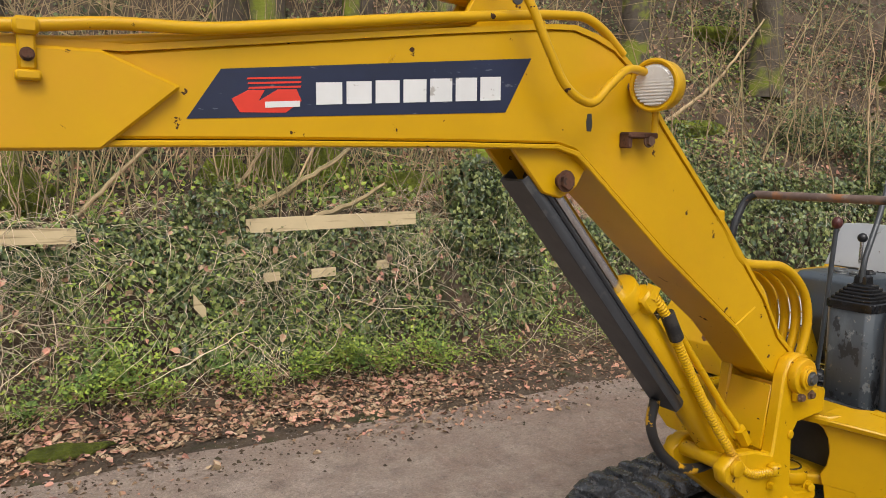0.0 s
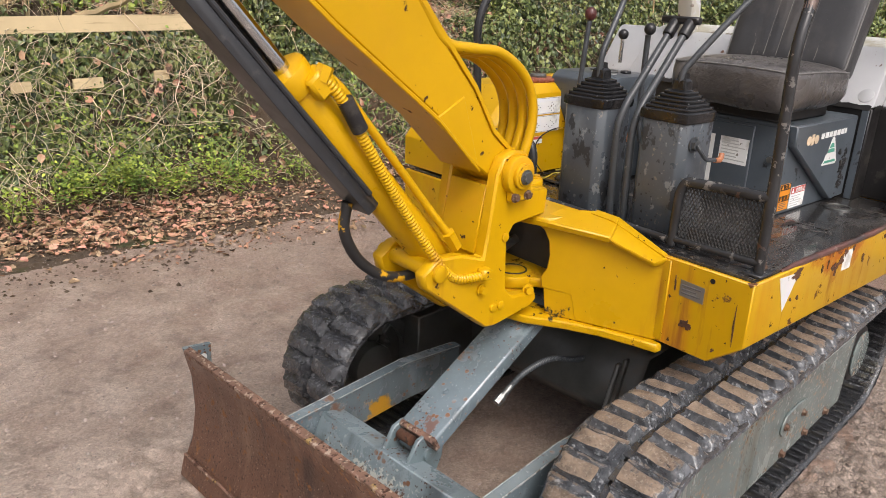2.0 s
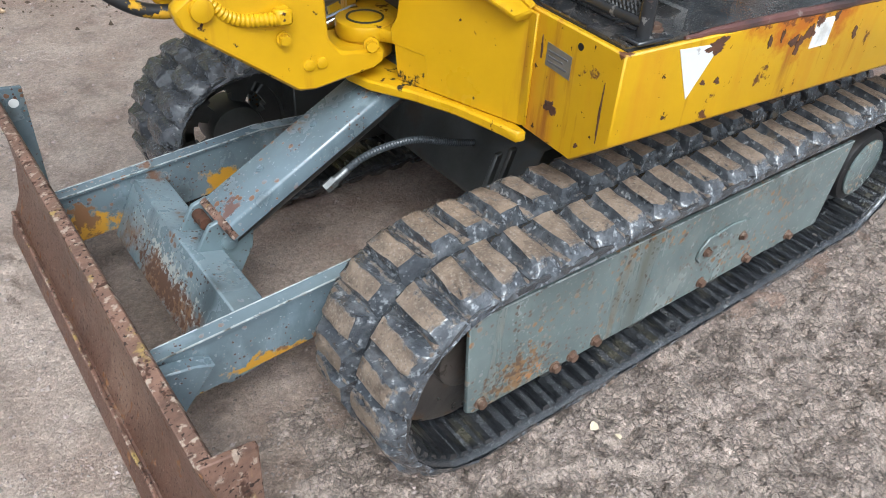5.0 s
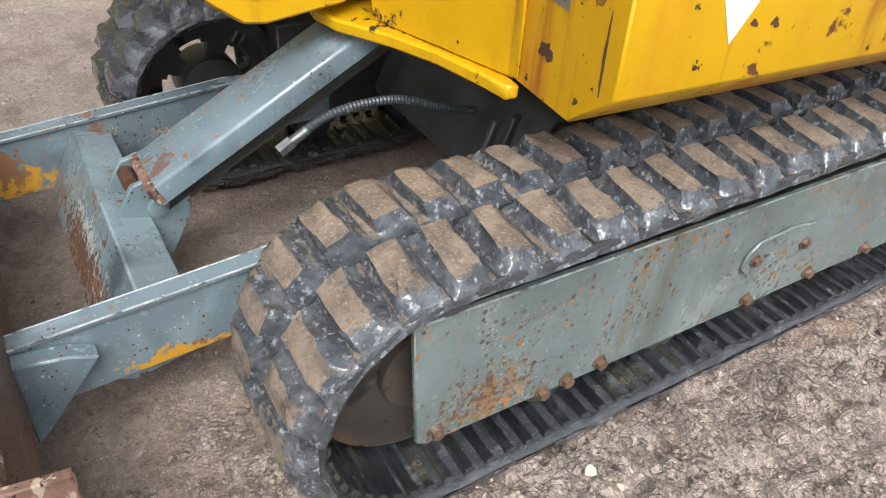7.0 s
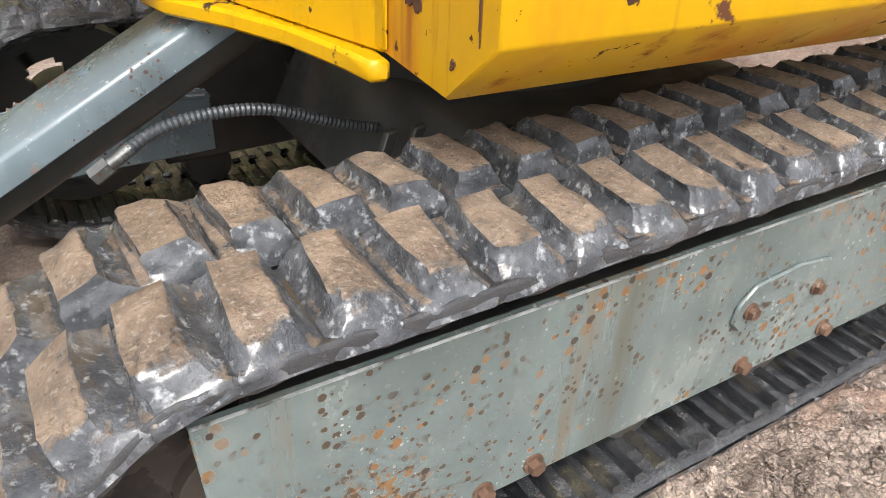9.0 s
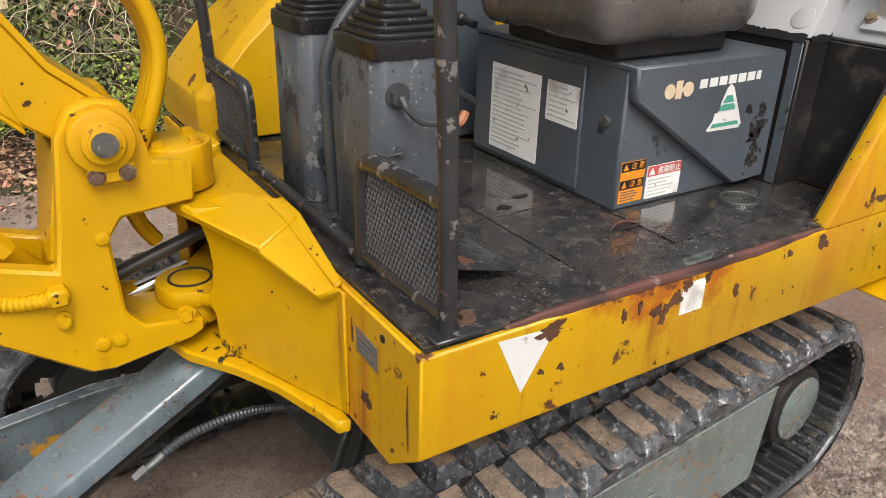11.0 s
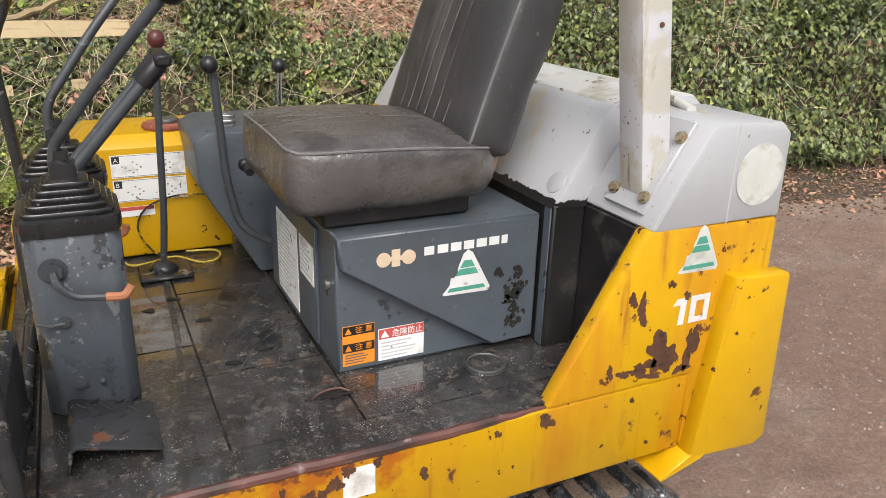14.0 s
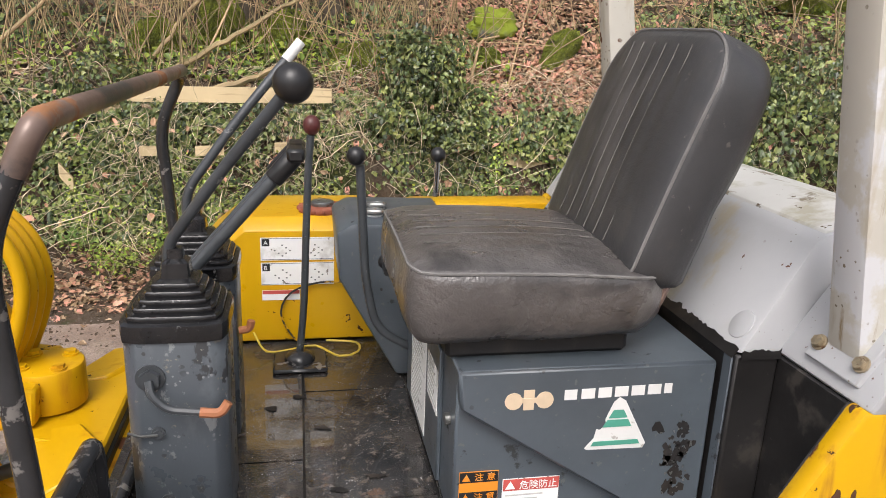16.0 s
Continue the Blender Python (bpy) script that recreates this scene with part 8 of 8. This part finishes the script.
for cx, cy, rr, n in ((0.12, 4.35, 0.4, 330), (0.3, 4.7, 0.4, 280), (-0.7, 4.5, 0.4, 280), (0.74, 4.6, 0.3, 230), (6.2, 6.2, 0.8, 900), (4.4, 5.1, 0.5, 250), (1.5, 4.5, 0.3, 150), (-1.9, 4.5, 0.35, 240), (-1.4, 4.4, 0.35, 190), (-0.2, 4.9, 0.4, 160)):
    px, py = cx + rr * 0.6 * rs.randn(n), cy + rr * 0.5 * rs.randn(n)
    pz = ground_z(px, py) + np.abs(0.06 * rs.randn(n)) + 0.02
    ok = covered(px, pz)
    px, py, pz = px[ok], py[ok], pz[ok]
    n = len(px)
    up_fresh.append((np.stack([px, py, pz], 1), rs.randn(n, 3) * 0.5 + [0, -0.4, 0.8], rs.randn(n, 3) + [0, -0.3, -0.3], rs.uniform(0.03, 0.055, n)))
add_leaves("bramble_leaves", up_fresh, "bright_leaf", OVAL, 0.2, "green bramble leaves among the ivy", "brambles")

# fallen leaves
x, y, d, z = on_bank(19000, -3.0, 6.5, -0.95, 0.24)
keep = rs.uniform(0, 1, len(x)) < np.clip(0.95 + 0.85 * d + 0.35 * smooth_noise(x, y, 3.0, 41), 0.03, 1)
x, y, z = x[keep], y[keep], z[keep]
foot_litter = (np.stack([x, y, z + 0.006], 1), rs.randn(len(x), 3) * 0.35 + [0, 0, 1], rs.randn(len(x), 3), 0.013 + 0.045 * rs.uniform(0, 1, len(x)) ** 2.5)
x, y, d, z = on_bank(30000, -3.0, 9.0, 0.40, 6.5, 1.7)
keep = smooth_noise(x, y, 2.2, 44) + 0.5 * rs.randn(len(x)) > np.where((x > 1.3) & (x < 3.2) & (d < 2.2), -1.2, -0.15)
x, y, z = x[keep], y[keep], z[keep]
left_x = rs.uniform(-2.8, 0.6, 2600)
left_y = foot(left_x) + rs.uniform(-0.5, 0.2, 2600)
left_litter = (np.stack([left_x, left_y, ground_z(left_x, left_y) + 0.012], 1), slope_normal(left_x, left_y) + rs.randn(2600, 3) * 0.4, rs.randn(2600, 3), 0.02 + 0.045 * rs.uniform(0, 1, 2600) ** 2)
hill_litter = (np.stack([x, y, z + 0.012], 1), slope_normal(x, y) + rs.randn(len(x), 3) * 0.4, rs.randn(len(x), 3), rs.uniform(0.035, 0.07, len(x)))
x, y, d, z = on_bank(9500, 1.3, 2.9, 0.30, 3.4, 1.2)
bare_litter = (np.stack([x, y, z + 0.012 + 0.02 * rs.uniform(0, 1, len(x))], 1), slope_normal(x, y) + rs.randn(len(x), 3) * 0.45, rs.randn(len(x), 3), rs.uniform(0.03, 0.065, len(x)))
x, y, d, z = on_bank(420, -2.8, 3.0, 0.12, 0.46)
nn = slope_normal(x, y)
hung = (np.stack([x, y, z], 1) + nn * rs.uniform(0.08, 0.17, len(x))[:, None], nn + rs.randn(len(x), 3) * 0.6, rs.randn(len(x), 3) + [0, 0, -1], rs.uniform(0.025, 0.065, len(x)))
ok = covered(hung[0][:, 0], hung[0][:, 2])
hung = tuple(q[ok] for q in hung)
add_leaves("fallen_leaves", [foot_litter, left_litter, hill_litter, bare_litter, hung], "dead_leaf", DEAD, 0.35, "brown fallen leaves along the track edge and slope", "leaves")

# dry bramble stems and grass hanging over the face
def hanging(n, x0, x1, d0, d1, length, out, seed):
    x, y, d, z = on_bank(n, x0, x1, d0, d1)
    nn = slope_normal(x, y)
    k = 9
    t = np.linspace(0, 1, k)[None, :, None]
    ln = length * rs.uniform(0.35, 1.0, n)[:, None, None]
    side = (1.1 * rs.randn(n))[:, None, None] * np.array([1.0, 0.1, 0.1])
    start = np.stack([x, y, z], 1)[:, None] + nn[:, None] * 0.05
    arch = out * rs.uniform(0.2, 1.0, n)[:, None, None]
    run = start + nn[:, None] * arch * 4 * t * (1 - t) + ln * t * (0.55 * side + np.array([0, -0.18, -0.55])) + arch * t * np.array([0, -0.5, 0.25]) + 0.022 * rs.randn(n, k, 3).cumsum(1) * 0.6
    run[..., 2] = np.maximum(run[..., 2], ground_z(run[..., 0], run[..., 1]) + 0.01)
    mid = run[:, k // 2]
    clump = ~((x > 1.45) & (x < 2.6) & (d > 0.42)) & (smooth_noise(x, z, 2.6, seed + 60) + 0.35 * rs.randn(n) > 0.05 + 0.35 * (x > 0.4))
    return run[covered(mid[:, 0], mid[:, 2]) & clump]


r1 = hanging(3000, -2.8, 2.4, 0.18, 0.48, 0.55, 0.15, 1)
r2 = hanging(1700, -2.8, 8.5, 0.25, 0.9, 0.8, 0.30, 2)
allr = np.concatenate([r1, r2])
stems_object("dry_stems", allr, 0.0010 + 0.0026 * rs.uniform(0, 1, len(allr)) ** 2, "stem", "tangle of straw-coloured dead stems over the ivy", "dead stems")
x, y, d, z = on_bank(3800, -2.8, 6.0, 0.06, 0.8)
k = 5
t = np.linspace(0, 1, k)[None, :, None]
run = np.stack([x, y, z], 1)[:, None] + 0.07 * slope_normal(x, y)[:, None] + t * (rs.uniform(0.06, 0.22, len(x))[:, None, None] * (rs.randn(len(x), 3) * [1, 0.5, 0.7] + [0, -0.35, 0.1])[:, None]) + t * t * np.array([0, -0.02, -0.05])
mid = run[:, 2]
run = run[covered(mid[:, 0], mid[:, 2])]
stems_object("dry_grass", run, rs.uniform(0.0010, 0.0022, len(run)), "stem", "short dry grass and broken stalks on the bank", "dry grass")

# thin brown saplings and twigs on the slope
x, y, d, z = on_bank(330, -2.2, 1.5, 0.42, 1.7)
k = 8
t = np.linspace(0, 1, k)[None, :, None]
lean = rs.randn(len(x), 3) * [0.28, 0.2, 0.1] + [0.0, -0.04, 1.0]
run = np.stack([x, y, z], 1)[:, None] + t * (rs.uniform(0.4, 1.6, len(x))[:, None, None] * lean[:, None]) + 0.016 * rs.randn(len(x), k, 3).cumsum(1)
stems_object("coppice_shoots", run, rs.uniform(0.002, 0.006, len(run)), "twig", "thin tan shoots standing behind the fence", "shoots")
x, y, d, z = on_bank(420, -3.0, 8.0, 0.5, 5.5, 1.3)
k = 8
t = np.linspace(0, 1, k)[None, :, None]
lean = rs.randn(len(x), 3) * [0.35, 0.25, 0.15] + [0.0, -0.05, 1.0]
run = np.stack([x, y, z], 1)[:, None] + t * (rs.uniform(0.4, 2.0, len(x))[:, None, None] * lean[:, None]) + 0.02 * rs.randn(len(x), k, 3).cumsum(1)
stems_object("saplings", run, rs.uniform(0.003, 0.010, len(run)), "twig", "thin bare brown saplings on the slope", "saplings")
sub = run[rs.randint(0, len(run), 2600)]
at = rs.randint(2, k - 1, 2600)
start = sub[np.arange(2600), at]
t5 = np.linspace(0, 1, 5)[None, :, None]
tw = start[:, None] + t5 * (rs.uniform(0.15, 0.7, 2600)[:, None, None] * (rs.randn(2600, 3) * [1, 0.6, 0.6] + [0, 0, 0.4])[:, None]) + 0.012 * rs.randn(2600, 5, 3).cumsum(1)
stems_object("twigs", tw, rs.uniform(0.0015, 0.004, 2600), "twig", "bare brown side twigs of the saplings", "twigs")
# bleached branches leaning over the fence
for pts, r in (([(-0.95, 4.20, 0.98), (-0.52, 4.28, 1.12), (-0.03, 4.26, 1.39), (0.22, 4.30, 1.55), (0.50, 4.30, 1.66)], 0.026), ([(-0.30, 4.10, 1.00), (-0.06, 4.08, 1.09), (0.12, 4.05, 1.16), (0.29, 3.98, 1.28)], 0.027), ([(-1.6, 4.2, 1.1), (-1.15, 4.35, 1.55), (-0.9, 4.4, 1.95)], 0.016), ([(-0.7, 4.5, 1.1), (-0.1, 4.6, 1.75), (0.7, 4.7, 2.0)], 0.014),
               ([(1.40, 4.15, 1.02), (1.44, 4.18, 1.36), (1.60, 4.25, 1.42)], 0.013), ([(3.9, 5.0, 1.8), (4.8, 5.1, 2.3), (5.4, 5.0, 3.0)], 0.023)):
    run_ = curve_points(pts, 0.06)
    jag = random.Random(int(pts[0][0] * 100))
    run_ = [p + Vector((jag.uniform(-1, 1), jag.uniform(-1, 1), jag.uniform(-1, 1))) * 0.008 for p in run_]
    thing("branch", tube(None, run_, [r * (1 - 0.6 * i / len(run_)) for i in range(len(run_))], 8), "twig", "bleached bare branch leaning across the bank", "branch", "branches on the bank")

# trees on the slope
def tree(x, y, r, h, lean, seed, mat="bark"):
    rng = random.Random(seed)
    z = float(ground_z(np.array(x), np.array(y))) - 0.1
    tr = new("tree")
    tagged(tr, "bare mossy tree trunk with ivy on the slope", "tree", "trees on the slope")
    tr.location = (x, y, z)
    pts = [Vector((x + lean[0] * h * k / 9 + rng.uniform(-1, 1) * 0.03 * h / 4, y + lean[1] * h * k / 9 + rng.uniform(-1, 1) * 0.03 * h / 4, z + h * k / 9)) for k in range(10)]
    runp = curve_points(pts, 0.25)
    radii = [r * (1.25 - 0.25 * min(1, i * 0.25 / 0.6)) * (1 - 0.6 * i / len(runp)) + 0.01 for i in range(len(runp))]
    b = tube(None, runp, radii, 14)
    for v in b.verts:
        v.co += Vector((noise.noise(v.co * 4), noise.noise(v.co * 4 + Vector((9, 0, 0))), 0)) * r * 0.35
    part("trunk", b, mat, tr)
    for k in range(5):
        i = int(len(runp) * rng.uniform(0.3, 0.95))
        a = rng.uniform(0, 6.28)
        ln = rng.uniform(0.8, 2.0)
        p0 = runp[i]
        limb = curve_points([p0, p0 + Vector((math.cos(a), math.sin(a), 0.5)) * ln * 0.5, p0 + Vector((math.cos(a), math.sin(a), 0.9)) * ln], 0.15)
        part("limb", tube(None, limb, [radii[i] * 0.4 * (1 - 0.8 * q / len(limb)) + 0.004 for q in range(len(limb))], 8), mat, tr)
    return tr


for k, (x, y, r, h, lean) in enumerate(((-0.18, 5.05, 0.17, 4.5, (-0.01, 0.03)), (0.55, 5.2, 0.085, 4.0, (0.02, 0.02)), (-1.95, 4.9, 0.11, 4.5, (-0.05, 0.03)), (-0.2, 5.8, 0.22, 7.0, (0.0, 0.02)), (1.1, 6.4, 0.16, 7.0, (0.03, 0.0)), (2.6, 7.2, 0.2, 8.0, (-0.02, 0.0)), (4.6, 6.2, 0.15, 7.0, (0.02, 0.0)), (6.2, 5.6, 0.18, 7.5, (0.0, 0.02)), (8.2, 5.0, 0.2, 8.0, (0.0, 0.0)), (3.6, 9.5, 0.2, 9.0, (0.0, 0.0)), (-2.0, 8.0, 0.2, 9.0, (0.02, 0.0)), (6.5, 9.0, 0.25, 9.0, (0.0, 0.0)))):
    tree(x, y, r, h, lean, k)


# mossy rocks and logs
def rock(x, y, s, seed, mat, label, name="rock", turn=0.0, tilt=0.0):
    rng = random.Random(seed)
    b = bmesh.new()
    bmesh.ops.create_icosphere(b, subdivisions=4, radius=1)
    o = Vector((seed * 3.1, 0, 0))
    for v in b.verts:
        v.co *= 1 + 0.35 * noise.noise(v.co * 1.3 + o) + 0.16 * noise.noise(v.co * 4 + o) + 0.05 * noise.noise(v.co * 14 + o)
    z = float(ground_z(np.array(x), np.array(y)))
    b.transform(Matrix.Translation((x, y, z + s[2] * 0.3)) @ Matrix.Rotation(turn, 4, "Z") @ Matrix.Rotation(-tilt, 4, "Y") @ Matrix.Diagonal((*s, 1)))
    return thing(name, b, mat, label, name.replace("_", " "), "mossy rocks on the slope", sharp=80)


rock(2.11, 4.60, (0.27, 0.10, 0.10), 1, "moss", "bright green mossy log end among fallen leaves", "log", 0.55, 0.75)
rock(1.62, 4.64, (0.11, 0.09, 0.08), 2, "moss", "small bright green mossy rock among fallen leaves")
rock(1.72, 4.95, (0.19, 0.14, 0.14), 3, "stone", "grey rock with patchy moss on the slope")
rock(0.74, 4.55, (0.20, 0.14, 0.11), 4, "moss", "yellow-green moss hummock behind the fence")
rock(-0.22, 4.82, (0.15, 0.12, 0.30), 5, "moss", "tall yellow-green moss hummock at a trunk foot")
rock(0.22, 4.85, (0.17, 0.12, 0.20), 15, "moss", "yellow-green moss hummock among bare shoots")
rock(-0.62, 4.75, (0.16, 0.12, 0.16), 16, "moss", "yellow-green moss hummock among bare shoots")
rock(-1.92, 4.45, (0.22, 0.17, 0.17), 6, "moss", "yellow-green moss hummock on the bank")
rock(4.60, 5.16, (0.75, 0.12, 0.10), 7, "moss", "long mossy log on the slope", "log", 0.25)
rock(6.2, 6.4, (0.35, 0.25, 0.12), 8, "moss", "large mossy hummock high on the slope")
rock(-1.75, 3.30, (0.18, 0.08, 0.04), 9, "moss", "low moss cushion at the track edge")


# broken fence: pale boards half swallowed by ivy
def board(x0, z0, x1, z1, y, h, seed, yaw=0.0):
    rng = random.Random(seed)
    b = bmesh.new()
    n = 14
    L = math.hypot(x1 - x0, z1 - z0)
    rows = []
    for i in range(n + 1):
        t = i / n
        x, z = x0 + (x1 - x0) * t, z0 + (z1 - z0) * t
        e = 0.002 * noise.noise(Vector((x * 5, seed, 0)))
        hh = h * (1 - (0.12 * rng.random() if i in (0, n) else 0))
        yy = y + yaw * (t - 0.5)
        rows.append([b.verts.new((x, yy + dy, z + dz * hh / 2 + e)) for dy, dz in ((-0.011, -1), (-0.011, 1), (0.011, 1), (0.011, -1))])
    for a, c in zip(rows, rows[1:]):
        for k in range(4):
            b.faces.new((a[k], a[(k + 1) % 4], c[(k + 1) % 4], c[k]))
    b.faces.new(rows[0])
    b.faces.new(rows[-1][::-1])
    soften(b, b.faces[:], 0.002)
    return b


fence = tagged(new("fence"), "broken pale timber fence half buried in ivy", "fence")
fence.location = (-0.4, 3.96, 0.9)
for k, (x0, z0, x1, z1, y, h, yaw) in enumerate(((-0.67, 1.024, 0.50, 1.042, 3.97, 0.090, -0.03), (-2.9, 1.036, -1.62, 1.006, 3.97, 0.088, 0.0), (-0.60, 0.712, -0.50, 0.718, 3.86, 0.056, 0.0), (-0.29, 0.716, -0.13, 0.722, 3.86, 0.056, 0.0), (0.16, 0.742, 0.25, 0.748, 3.86, 0.056, 0.0), (1.56, 0.70, 1.86, 0.62, 3.85, 0.075, 0.0))):
    part("board", board(x0, z0, x1, z1, y, h, k, yaw), "fence_wood", fence)
for x in (-0.76, 0.60, -1.70, -2.8):
    part("post", box(None, (x - 0.045, 3.99, 0.6), (x + 0.045, 4.08, 0.965), 0.006), "fence_wood", fence)
part("board", board(-1.03, 0.612, -0.96, 0.520, 3.83, 0.085, 9), "fence_wood", fence, "short broken board end")

# pebbles and crumbs on the track
def crumbs(name, n, x0, x1, y0, y1, lo, hi, mat, label, category, edge=None):
    x, y = rs.uniform(x0, x1, n), rs.uniform(y0, y1, n)
    if edge:
        keep = edge(x, y)
        x, y = x[keep], y[keep]
        n = len(x)
    s = lo + (hi - lo) * rs.uniform(0, 1, n) ** 3
    z = surface_z(x, y) + s * 0.1
    tpl = np.array([(1, 0, 0), (0, 1, 0), (-1, 0, 0), (0, -1, 0), (0, 0, 0.75), (0, 0, -0.5)], float)
    a = rs.uniform(0, 6.28, n)
    jig = 1 + 0.3 * rs.randn(n, 6, 1)
    v = tpl[None] * jig * s[:, None, None]
    c, sn = np.cos(a)[:, None], np.sin(a)[:, None]
    v = np.stack([v[..., 0] * c - v[..., 1] * sn, v[..., 0] * sn + v[..., 1] * c, v[..., 2]], -1) + np.stack([x, y, z], 1)[:, None]
    f = np.array([(0, 1, 4), (1, 2, 4), (2, 3, 4), (3, 0, 4), (1, 0, 5), (2, 1, 5), (3, 2, 5), (0, 3, 5)])
    faces = (np.arange(n)[:, None, None] * 6 + f[None]).reshape(-1, 3)
    me = bpy.data.meshes.new(name)
    me.from_pydata(v.reshape(-1, 3).tolist(), [], faces.tolist())
    me.materials.append(M[mat])
    return tagged(new(name, me), label, category, kind="stuff")


crumbs("gravel", 30000, -1.5, 1.9, -0.85, 0.35, 0.0010, 0.0045, "pebble", "loose grit and pebbles pressed into the muddy track", "gravel")
crumbs("track_grit", 24000, -2.8, 6.0, 0.2, 3.1, 0.0012, 0.0075, "pebble", "scattered grit on the track", "gravel")
crumbs("soil_crumbs", 15000, -2.8, 5.0, 2.0, 3.6, 0.002, 0.014, "soil", "dark soil crumbs and twigs along the track edge", "soil", lambda x, y: rs.uniform(0, 1, len(x)) < np.clip(1 - (foot(x) - 0.6 - y) / 0.6, 0, 1) ** 1.5)
crumbs("mud_clods", 5200, -0.9, 2.1, -1.25, 0.0, 0.003, 0.017, "mud", "crumbled clods of mud on the churned track", "mud", lambda x, y: rs.uniform(0, 1, len(x)) < np.clip(0.55 + 0.6 * smooth_noise(x, y, 5.0, 71), 0.05, 1))
# a pale fallen leaf beside the track frame
leaves_object("pale_leaf", np.array([[0.03, -0.085, 0.012], [0.06, -0.13, 0.008]]), np.array([[0.3, -0.5, 1.0], [0.1, 0.1, 1]]), np.array([[1.0, 0.3, 0.1], [0.2, 1, 0]]), np.array([0.03, 0.018]), "stem", OVAL, 0.5, "pale yellow fallen leaf on the wet grit", "leaf")
